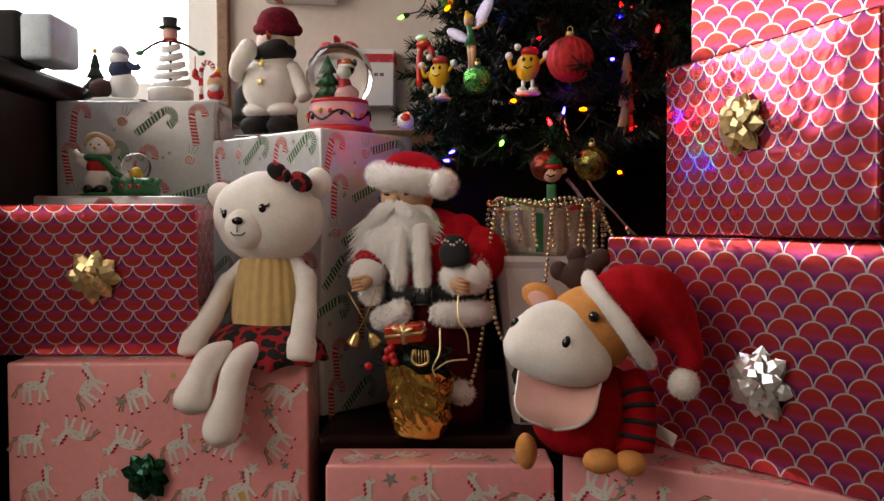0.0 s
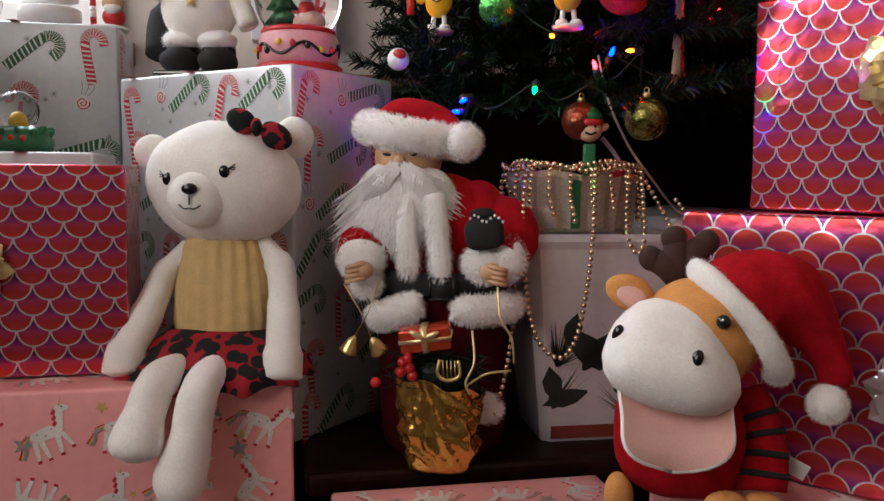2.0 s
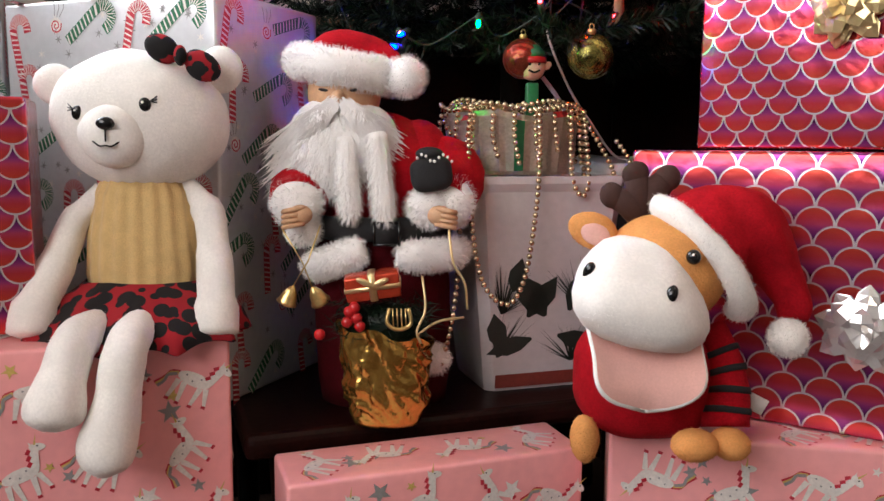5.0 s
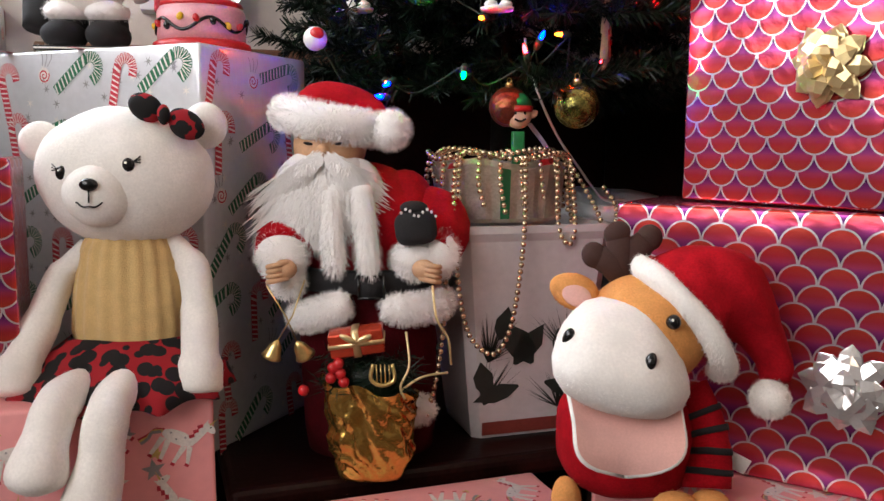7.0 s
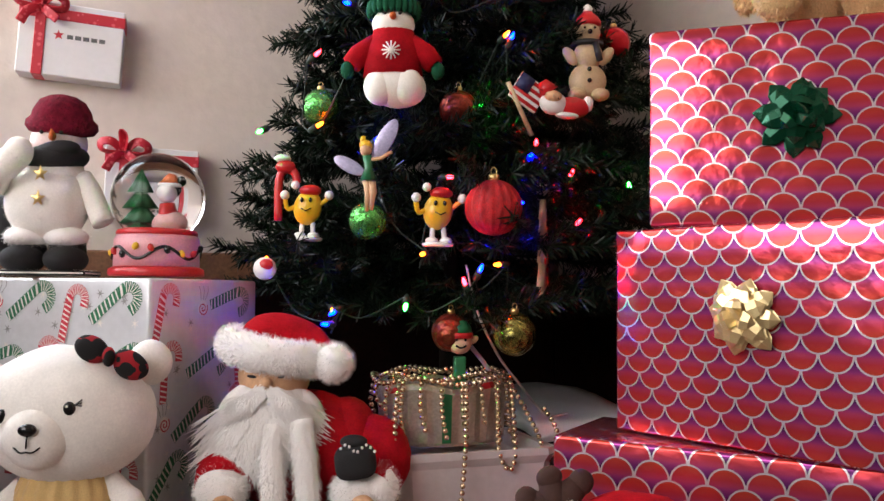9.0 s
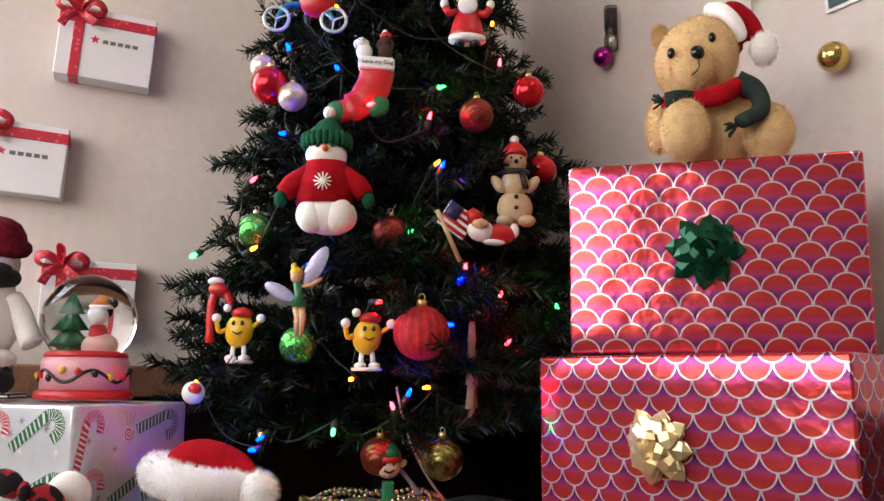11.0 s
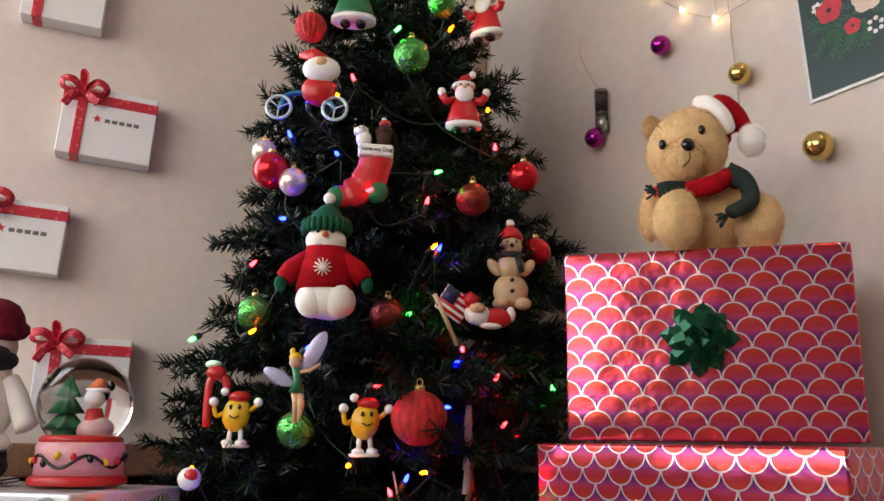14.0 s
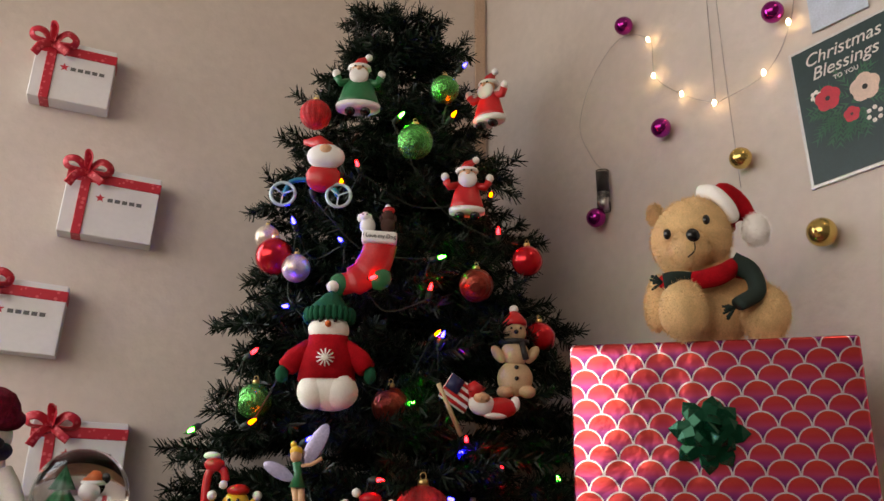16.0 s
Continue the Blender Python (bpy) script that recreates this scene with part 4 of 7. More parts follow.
def snow_bear(bm):
    ell(bm, (0, 0, -0.022), (0.023, 0.015, 0.023), 6)
    ell(bm, (0, -0.002, 0.010), (0.018, 0.014, 0.018), 6)
    ell(bm, (0, -0.004, 0.036), (0.015, 0.014, 0.014), 6)
    for sx in (-1, 1):
        ell(bm, (sx * 0.022, -0.005, 0.008), (0.007, 0.006, 0.013), 6, (0, sx * 35, 0))
        ell(bm, (sx * 0.014, -0.009, -0.04), (0.011, 0.011, 0.008), 6)
        ell(bm, (sx * 0.006, -0.017, 0.040), 0.0015, 3)
        ell(bm, (sx * 0.012, 0, 0.047), 0.005, 6)
    ell(bm, (0, -0.018, 0.035), (0.003, 0.004, 0.003), 3)
    tube(bm, [(0.016 * math.cos(t), 0.014 * math.sin(t), 0.024) for t in [k * math.pi / 10 for k in range(21)]], 0.004, 7, 7)
    tube(bm, [(0.007, -0.015, 0.022), (0.012, -0.017, 0.0)], 0.004, 7, 7)
    for z in (-0.01, -0.024):
        ell(bm, (0, -0.015, z), 0.0028, 3)
    lathe(bm, [(0.0165, 0.046), (0.0165, 0.052), (0.012, 0.058), (0.004, 0.066)], 14, 1)
    ell(bm, (0, 0, 0.068), 0.006, 0)


figure_ornament((0.318, 1.155, 1.013), "cream snow bear ornament with red hat and striped scarf", snow_bear, name="snow_bear_ornament", pieces={0: "bobble", 1: "hat", 3: "buttons", 6: "bear_body", 7: "scarf"})


def wood_tree(bm):
    pts = [(0, 0.055), (0.010, 0.03), (0.004, 0.03), (0.014, 0.006), (0.006, 0.006), (0.018, -0.022), (0.008, -0.022), (0.019, -0.05), (0.004, -0.05), (0.004, -0.062)]
    out = pts + [(-x, z) for x, z in pts[::-1][:-1]]
    f = bm.faces.new([bm.verts.new((x, 0.003, z)) for x, z in out])
    r = bmesh.ops.extrude_face_region(bm, geom=[f])
    bmesh.ops.translate(bm, vec=(0, -0.007, 0), verts=[e for e in r["geom"] if isinstance(e, bmesh.types.BMVert)])
    for f in bm.faces:
        f.material_index = 6
    for x, z in ((0.004, 0.01), (-0.006, -0.02), (0.007, -0.03)):
        ell(bm, (x, -0.0045, z), (0.0035, 0.0015, 0.0035), 1, seg=10)
    tube(bm, [(0, 0, 0.055), (0, 0.004, 0.11)], 0.0008, 5, 3)


figure_ornament((0.262, 1.165, 0.790), "cream wooden tree-shaped ornament hanging on a thread", wood_tree, name="wooden_tree_ornament", rz=50)
figure_ornament((-0.055, 1.235, 0.757), "small round white ornament at the edge of the tree", lambda bm: (ell(bm, (0, 0, 0), 0.013, 0), ell(bm, (0.003, -0.008, 0.004), (0.008, 0.006, 0.007), 1)), name="round_ornament")


def pelt(bm, mi, length, count, seed=1, width=0.00045, comb=(0, 0, -0.5), wild=0.45):
    """Soft fur on the faces of one material: fine hairs, spread by area, combed one way and lying in the surface's light."""
    rnd = random.Random(seed)
    bm.normal_update()
    fs = [f for f in bm.faces if f.material_index == mi]
    spots = [([v.co.copy() for v in f.verts], f.normal.copy()) for f in fs]
    comb = Vector(comb)
    for co, n in rnd.choices(spots, weights=[f.calc_area() for f in fs], k=count):
        a, b = rnd.random(), rnd.random()
        if len(co) == 4:
            p = co[0].lerp(co[1], a).lerp(co[3].lerp(co[2], a), b)
        else:
            p = co[0].lerp(co[1].lerp(co[2], a), math.sqrt(b))
        d = (n * 0.75 + comb + Vector((rnd.uniform(-1, 1), rnd.uniform(-1, 1), rnd.uniform(-1, 1))) * wild).normalized() * length * rnd.uniform(0.5, 1.15)
        side = d.cross(n)
        side = (side if side.length > 1e-6 else d.orthogonal()).normalized() * width
        bm.faces.new([bm.verts.new(v) for v in (p - side - n * 0.0005, p + side - n * 0.0005, p + d)]).material_index = mi


def boxy(bm, c, r, mi=0, power=0.7, rot=(0, 0, 0), seg=32):
    """A cushion: a sphere swollen towards its box."""
    m = pose(*c, *rot)
    for v in ell(bm, (0, 0, 0), 1, mi, (0, 0, 0), seg):
        q = [math.copysign(abs(k) ** power, k) for k in v.co]
        v.co = m @ Vector([a * b for a, b in zip(q, r)])


class Kit:
    """Collects shapes and cuts them off as the parts of one toy."""

    def __init__(self, name, label, category, m, mats):
        self.top, self.mats = thing(name, label, category, m), mats
        self.fresh()

    def fresh(self):
        self.bm = bmesh.new()

    def cut(self, name, label="", parent=None):
        for v in self.bm.verts:
            v.co += Vector((noise.noise(v.co * 28), noise.noise(v.co * 28 + Vector((7, 0, 0))), noise.noise(v.co * 28 + Vector((0, 9, 0))))) * 0.0022
        ob = part(name, self.bm, self.mats, parent or self.top, label)
        self.fresh()
        return ob


# ---- plush bear on the pink box ----
M_TAN_KNIT = mat("mustard_knit", (0.62, 0.42, 0.17), 0.95, 0, 0.1, 80, 0.6, 700, 0.3)
M_PLAID = dotted("red_black_plush", (0.30, 0.006, 0.012), (0.006, 0.005, 0.005), 62, 0.56, 0.95, 0.0)


def white_bear():
    k_ = Kit("plush_bear", "white plush bear in mustard top and red-black skirt on a gift", "plush toy",
             pose(-0.250, 1.175, 0.611, 0, 0, -14) @ Matrix.Diagonal((0.93, 0.95, 0.99, 1)), [M_PLUSH_WHITE, M_TAN_KNIT, M_PLAID, M_BLACK])
    R = (0.088, 0.060, 0.067)

    def skin(x, z, out=0.0):
        return (x, -R[1] * math.sqrt(max(0.02, 1 - (x / R[0]) ** 2 - (z / R[2]) ** 2)) - out, z)
    ell(k_.bm, (0, 0, 0), R, 0, (0, 4, 0), 40)
    pelt(k_.bm, 0, 0.0017, 6000, 5, 0.00022)
    head = k_.cut("head", "round white plush head")
    for c, r in (((-0.085, 0.005, 0.034), (0.022, 0.014, 0.020)), ((0.080, 0.005, 0.050), (0.023, 0.014, 0.023))):
        ell(k_.bm, c, r, 0)
        k_.cut("ear", "", head)
    ell(k_.bm, (-0.014, -0.046, -0.014), (0.034, 0.0235, 0.030), 0, seg=28)
    tube(k_.bm, [(-0.016, -0.0715, -0.008), (-0.016, -0.0712, -0.020)], 0.0009, 6, 3)
    tube(k_.bm, spine([(-0.029, -0.066, -0.020), (-0.022, -0.070, -0.024), (-0.016, -0.0708, -0.0235), (-0.010, -0.070, -0.024), (-0.002, -0.066, -0.018)], 4), 0.0009, 6, 3)
    k_.cut("muzzle", "white muzzle with a stitched smile", head)
    ell(k_.bm, (-0.016, -0.070, -0.004), (0.0088, 0.005, 0.0055), 3)
    k_.cut("nose", "black nose", head)
    for x, z in ((-0.047, 0.006), (0.019, 0.012)):
        ell(k_.bm, skin(x, z, -0.0005), (0.0052, 0.003, 0.0065), 3)
        # small white dot modelled as the highlight on the eye
        ell(k_.bm, skin(x - 0.0015, z + 0.002, 0.002), 0.0013, 0)
        for j in (-1, 0, 1):
            sg = 1 if x > 0 else -1
            tube(k_.bm, [skin(x + sg * 0.004, z + 0.003), skin(x + sg * 0.010, z + 0.005 + 0.003 * j, 0.001)], 0.0006, 4, 3)
        k_.cut("eye", "black embroidered eye with lashes", head)
    for x, z, r in ((0.030, 0.066, 0.017), (0.068, 0.050, 0.018)):
        ell(k_.bm, (x, -0.030, z), (r, 0.011, r * 0.75), 2, (0, 28, 0))
    ell(k_.bm, (0.048, -0.037, 0.058), (0.007, 0.009, 0.009), 2)
    k_.cut("hair_bow", "red and black hair bow", head)
    n = 120
    bm, rings = k_.bm, []
    for z, rx, ry in ((-0.052, 0.040, 0.030), (-0.07, 0.050, 0.036), (-0.11, 0.056, 0.042), (-0.145, 0.059, 0.044), (-0.168, 0.056, 0.043)):
        rings.append([bm.verts.new(((rx + 0.0011 * math.cos(20 * 2 * math.pi * i / n)) * math.cos(2 * math.pi * i / n), (ry + 0.0011 * math.cos(20 * 2 * math.pi * i / n)) * math.sin(2 * math.pi * i / n), z)) for i in range(n)])
    for r, q in zip(rings, rings[1:]):
        for i in range(n):
            bm.faces.new((r[i], q[i], q[(i + 1) % n], r[(i + 1) % n])).material_index = 1
    k_.cut("sweater", "ribbed mustard knit sweater")
    bm, rings = k_.bm, []
    for z, r0, amp, fy in ((-0.152, 0.054, 0, -0.004), (-0.165, 0.070, 0.002, -0.016), (-0.180, 0.088, 0.005, -0.032), (-0.197, 0.096, 0.007, -0.040), (-0.199, 0.092, 0.007, -0.038)):
        rings.append([bm.verts.new(((r0 * 1.10 + amp * math.sin(9 * t)) * math.cos(t), (r0 * 0.78 + amp * math.sin(11 * t)) * math.sin(t) + fy, z + amp * 0.4 * math.cos(9 * t) - 0.006 * (amp > 0.004) * max(0, -math.sin(t)))) for t in [2 * math.pi * i / n for i in range(n)]])
    for r, q in zip(rings, rings[1:]):
        for i in range(n):
            bm.faces.new((r[i], q[i], q[(i + 1) % n], r[(i + 1) % n])).material_index = 2
    k_.cut("skirt", "flared red and black plush skirt")
    thick = [0.013] * 4 + [0.016] * 5 + [0.018] * 5 + [0.022] * 4 + [0.022, 0.018, 0.008]
    for pts in ([(-0.040, 0, -0.068), (-0.068, -0.010, -0.10), (-0.083, -0.035, -0.145), (-0.094, -0.060, -0.180), (-0.095, -0.066, -0.198)], [(0.040, 0, -0.062), (0.066, -0.010, -0.09), (0.075, -0.035, -0.135), (0.080, -0.060, -0.18), (0.080, -0.066, -0.200)]):
        tube(k_.bm, spine(pts, 5), thick, 16, 0)
        pelt(k_.bm, 0, 0.0017, 2500, 6, 0.00022)
        k_.cut("arm")
    shape = [0.019] * 7 + [0.020] * 4 + [0.021, 0.0225, 0.024, 0.0255, 0.026, 0.0255, 0.024, 0.021, 0.015, 0.006]
    for pts in ([(-0.030, -0.06, -0.188), (-0.038, -0.110, -0.192), (-0.042, -0.132, -0.216), (-0.047, -0.145, -0.242), (-0.049, -0.150, -0.258)], [(0.012, -0.06, -0.188), (0.008, -0.108, -0.194), (0.003, -0.126, -0.232), (-0.005, -0.136, -0.276), (-0.009, -0.140, -0.302)]):
        tube(k_.bm, spine(pts, 5), shape, 18, 0)
        pelt(k_.bm, 0, 0.0017, 2500, 7, 0.00022)
        k_.cut("leg")


white_bear()


# ---- santa doll ----
def santa_doll():
    bm = bmesh.new()
    rnd = random.Random(5)
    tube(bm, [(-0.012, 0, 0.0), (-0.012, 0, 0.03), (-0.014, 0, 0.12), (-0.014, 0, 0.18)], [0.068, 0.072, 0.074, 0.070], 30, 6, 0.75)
    ell(bm, (-0.018, 0.004, 0.235), (0.074, 0.052, 0.075), 1, seg=34)
    ell(bm, (0.026, 0.006, 0.258), (0.034, 0.036, 0.044), 1)
    tube(bm, [(-0.014 + 0.072 * math.cos(t), 0.062 * math.sin(t), 0.190) for t in [k * math.pi / 16 for k in range(33)]], 0.0125, 8, 3, 0.45)
    block(bm, (-0.006, -0.069, 0.187), (0.025, 0.004, 0.024), 3, (0, 0, 5))
    for x, z, w, h in ((-0.006, 0.198, 0.027, 0.0025), (-0.006, 0.176, 0.027, 0.0025), (-0.0185, 0.187, 0.0025, 0.024), (0.0065, 0.187, 0.0025, 0.024)):
        block(bm, (x, -0.072, z), (w, 0.002, h), 7, (0, 0, 5))
    for s, (sh, el, cu) in ((-1, ((-0.070, 0, 0.270), (-0.096, -0.014, 0.240), (-0.096, -0.046, 0.216))), (1, ((0.046, 0, 0.278), (0.066, -0.012, 0.242), (0.050, -0.046, 0.216)))):
        tube(bm, spine([sh, el, cu], 5), [0.012, 0.020, 0.025, 0.028, 0.029, 0.030] + [0.030] * 5, 16, 1)
    fur = bmesh.new()
    ell(fur, (-0.097, -0.050, 0.216), (0.026, 0.022, 0.026), 0, seg=20)
    ell(fur, (-0.091, -0.052, 0.190), (0.018, 0.018, 0.017), 0, seg=16)
    ell(fur, (0.036, -0.052, 0.212), (0.024, 0.020, 0.021), 0, seg=20)
    ell(fur, (0.062, -0.048, 0.218), (0.020, 0.020, 0.025), 0, seg=18)
    for pts in ([(-0.088, -0.020, 0.148), (-0.072, -0.052, 0.154), (-0.046, -0.066, 0.164), (-0.028, -0.070, 0.172)], [(0.004, -0.070, 0.166), (0.030, -0.064, 0.164), (0.056, -0.046, 0.164), (0.074, -0.016, 0.166)]):
        tube(fur, spine(pts, 5), [0.008, 0.012, 0.014] + [0.0155] * 10 + [0.014, 0.012, 0.008], 12, 0)
    ell(fur, (0.041, -0.046, 0.054), (0.018, 0.014, 0.016), 0, seg=14)
    # hat band, pompom, brows
    tube(fur, [(-0.050 + 0.047 * math.cos(t), -0.004 + 0.043 * math.sin(t), 0.353 - 0.008 * math.cos(t) + 0.003 * math.sin(t)) for t in [math.pi * (0.9 + 1.2 * k / 24) for k in range(25)]], 0.0175, 14, 0)
    ell(fur, (0.013, -0.040, 0.343), 0.0190, 0, seg=24)
    pelt(fur, 0, 0.0062, 24000, 8, 0.00045, (0, 0, -0.35), 0.42)
    # beard masses
    beard = bmesh.new()
    for c, r, t in (((-0.056, -0.026, 0.285), (0.052, 0.026, 0.040), 0), ((-0.060, -0.034, 0.262), (0.048, 0.026, 0.044), 5), ((-0.092, -0.026, 0.268), (0.022, 0.018, 0.036), 24), ((-0.014, -0.026, 0.285), (0.018, 0.016, 0.030), -20),
                    ((-0.070, -0.050, 0.306), (0.019, 0.010, 0.009), -28), ((-0.036, -0.050, 0.306), (0.019, 0.010, 0.009), 28)):
        ell(beard, c, r, 0, (0, t, 0), 22)
    for pts in ([(-0.048, -0.050, 0.280), (-0.046, -0.060, 0.245), (-0.043, -0.066, 0.215), (-0.042, -0.067, 0.200)], [(-0.018, -0.048, 0.285), (-0.013, -0.058, 0.245), (-0.009, -0.065, 0.212), (-0.008, -0.066, 0.197)]):
        tube(beard, spine(pts, 6), [0.012] * 6 + [0.0115] * 6 + [0.0112, 0.011, 0.0105, 0.0098, 0.0088, 0.0070, 0.003], 14, 0, 0.8)
    pelt(beard, 0, 0.0095, 22000, 9, 0.0006, (0, -0.1, -1.2), 0.36)

    def lock(a, c, sag, w):
        """A long fine lock from root to tip, bowed forward."""
        b, q = a.lerp(c, 0.35) + Vector((0, -sag, 0)), a.lerp(c, 0.7) + Vector((0, -sag * 0.7, 0))
        side = Vector((w, 0, 0))
        v = [beard.verts.new(p) for p in (a - side, a + side, b + side, b - side, q + side * 0.8, q - side * 0.8, c)]
        beard.faces.new(v[:4])
        beard.faces.new((v[3], v[2], v[4], v[5]))
        beard.faces.new((v[5], v[4], v[6]))
    for _ in range(1500):
        u, h = rnd.uniform(-1, 1), rnd.random()
        root = Vector((-0.053 + 0.046 * u, -0.026 - 0.026 * math.sqrt(1 - u * u), 0.312 - 0.050 * h - 0.012 * u * u))
        L = rnd.uniform(0.016, 0.034) * (0.85 + 0.5 * (u < -0.2))
        tip = root + Vector((u * (0.034 if u < 0 else 0.016) + rnd.gauss(0, 0.008), 0.006 * abs(u) - 0.005 * rnd.random(), -L))
        lock(root, tip, 0.004, 0.0013)
    for sx in (-1, 1):
        for _ in range(320):
            a = Vector((-0.053 + sx * rnd.uniform(0.0, 0.012), -0.060, 0.314 + rnd.gauss(0, 0.003)))
            lock(a, a + Vector((sx * rnd.uniform(0.022, 0.044), 0.010, -rnd.uniform(0.016, 0.040))), 0.004, 0.0005)
    # face, nearly hidden between band and moustache
    ell(bm, (-0.052, -0.010, 0.326), (0.038, 0.038, 0.036), 2, seg=26)
    ell(bm, (-0.055, -0.050, 0.322), (0.0065, 0.008, 0.0065), 2)
    for x in (-0.070, -0.040):
        ell(bm, (x, -0.0455, 0.3285), (0.0050, 0.002, 0.0016), 3, (0, 8 if x < -0.05 else -8, 0))
        ell(bm, (x, -0.0440, 0.3345), (0.0080, 0.004, 0.0026), 0)
    # cap leaning to one side
    tube(bm, spine([(-0.052, -0.002, 0.345), (-0.050, -0.002, 0.357), (-0.036, -0.004, 0.364), (-0.012, -0.012, 0.362), (0.008, -0.026, 0.350)], 5),
         [0.046, 0.046, 0.0455, 0.045, 0.044, 0.042, 0.040, 0.037, 0.034, 0.031, 0.028, 0.026, 0.024, 0.022, 0.020, 0.018, 0.016, 0.014, 0.012, 0.010, 0.008], 24, 1, 0.9)
    # fists with curled fingers
    for s, ha in ((-1, (-0.090, -0.078, 0.206)), (1, (0.046, -0.078, 0.206))):
        ell(bm, ha, (0.012, 0.010, 0.010), 2)
        for k in range(4):
            tube(bm, spine([(ha[0] + s * -0.004, ha[1] - 0.004, ha[2] + 0.007 - 0.005 * k), (ha[0] + s * 0.010, ha[1] - 0.012, ha[2] + 0.005 - 0.005 * k), (ha[0] + s * 0.016, ha[1] - 0.004, ha[2] + 0.003 - 0.005 * k)], 3), 0.0026, 6, 2)
    # black pouch at the arm, with a string of pearls
    boxy(bm, (0.038, -0.066, 0.246), (0.021, 0.014, 0.017), 3, 0.6, (0, -8, 0), 20)
    ell(bm, (0.036, -0.066, 0.266), (0.014, 0.010, 0.007), 3)
    for k in range(9):
        ell(bm, (0.024 + 0.0042 * k, -0.081, 0.262 + 0.0035 * math.sin(1.3 * k)), 0.0016, 5, seg=6)
    for piece in (fur, beard):
        hold = bpy.data.meshes.new("hold")
        piece.to_mesh(hold)
        piece.free()
        bm.from_mesh(hold)
        bpy.data.meshes.remove(hold)
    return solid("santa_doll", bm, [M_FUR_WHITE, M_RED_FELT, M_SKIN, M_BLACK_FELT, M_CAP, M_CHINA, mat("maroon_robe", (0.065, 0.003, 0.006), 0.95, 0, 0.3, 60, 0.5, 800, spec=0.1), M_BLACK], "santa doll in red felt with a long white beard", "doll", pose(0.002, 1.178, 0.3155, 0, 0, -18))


santa_doll()

# gold sack of presents at the doll's feet
M_SACK = mat("gold_lame", (0.64, 0.38, 0.09), 0.22, 0.95, 0.15, 30, 0.5, 60, dist=0.004)
sack = thing("gift_sack", "crumpled gold foil sack of small presents before the santa doll", "gift sack", pose(-0.030, 1.098, 0.3155, 0, 0, -18))
bm = bmesh.new()
rings = []
for j in range(26):
    q = j / 25
    z, r = 0.094 * q, 0.032 + 0.013 * min(1, q * 4) - 0.003 * math.sin(math.pi * q) + 0.004 * q
    ring = []
    for k in range(96):
        t = 2 * math.pi * k / 96
        d = Vector((math.cos(t), math.sin(t), 0))
        fold = abs(noise.noise(Vector((2.2 * d.x + z * 42, 2.2 * d.y, z * 26)))) * 0.017 + noise.noise(Vector((7 * d.x - z * 40, 7 * d.y, z * 14))) * 0.004
        square = 1 + 0.10 * abs(math.sin(2 * t)) ** 2
        rr = r * square - fold * min(1, q * 5)
        ring.append(bm.verts.new((rr * d.x, 0.66 * rr * d.y, z - 0.010 * d.x * q * q + 0.004 * q * math.cos(7 * t))))
    rings.append(ring)
for r, q in zip(rings, rings[1:]):
    for k in range(96):
        bm.faces.new((r[k], r[(k + 1) % 96], q[(k + 1) % 96], q[k]))
bm.faces.new(rings[0][::-1])
part("sack", bm, M_SACK, sack)
bm = bmesh.new()
rnd = random.Random(9)
for _ in range(420):
    p = Vector((rnd.uniform(-0.05, 0.045), rnd.uniform(-0.03, 0.01), rnd.uniform(0.09, 0.125)))
    d = Vector((rnd.uniform(-1, 1), rnd.uniform(-1, 0.2), rnd.uniform(-0.5, 1))).normalized()
    w = d.orthogonal().normalized() * 0.0008
    bm.faces.new([bm.verts.new(v) for v in (p - w, p + w, p + d * 0.018)])
ell(bm, (0, -0.005, 0.1), (0.042, 0.022, 0.022), 0)
tagged(part("greenery", bm, M_NEEDLE, sack, smooth=False), kind="stuff")
bm = bmesh.new()
block(bm, (-0.012, -0.022, 0.142), (0.052, 0.022, 0.024), 0, (8, -8, 0), 0.002)
gb = part("small_gift", bm, mat("orange_foil", (0.62, 0.07, 0.03), 0.25, 0.5), sack, "small orange-red foil gift")
bm = bmesh.new()
block(bm, (-0.012, -0.0225, 0.142), (0.007, 0.0235, 0.0255), 0, (8, -8, 0))
block(bm, (-0.012, -0.0225, 0.142), (0.0535, 0.0235, 0.004), 0, (8, -8, 0))
for sx in (-1, 1):
    ell(bm, (-0.012 + sx * 0.008, -0.036, 0.147), (0.008, 0.002, 0.003), 0, (0, sx * -25, 0))
part("ribbon", bm, M_GOLDFOIL, gb)
for x, z in ((-0.034, 0.118), (-0.027, 0.112), (-0.036, 0.108), (-0.029, 0.122), (-0.062, 0.096), (-0.024, 0.104)):
    bm = bmesh.new()
    ell(bm, (x, -0.032, z), 0.0055, 0, seg=14)
    part("berry", bm, M_RED, sack, "red berry")
bm = bmesh.new()
tube(bm, spine([(0.004, -0.034, 0.122), (0.002, -0.036, 0.108), (0.012, -0.037, 0.102), (0.024, -0.036, 0.107), (0.022, -0.034, 0.122)], 5), 0.002, 6)
for k in range(4):
    tube(bm, [(0.007 + 0.004 * k, -0.036, 0.122), (0.008 + 0.004 * k, -0.037, 0.104)], 0.0007, 5)
part("lyre", bm, M_CAP, sack, "tiny gold lyre")
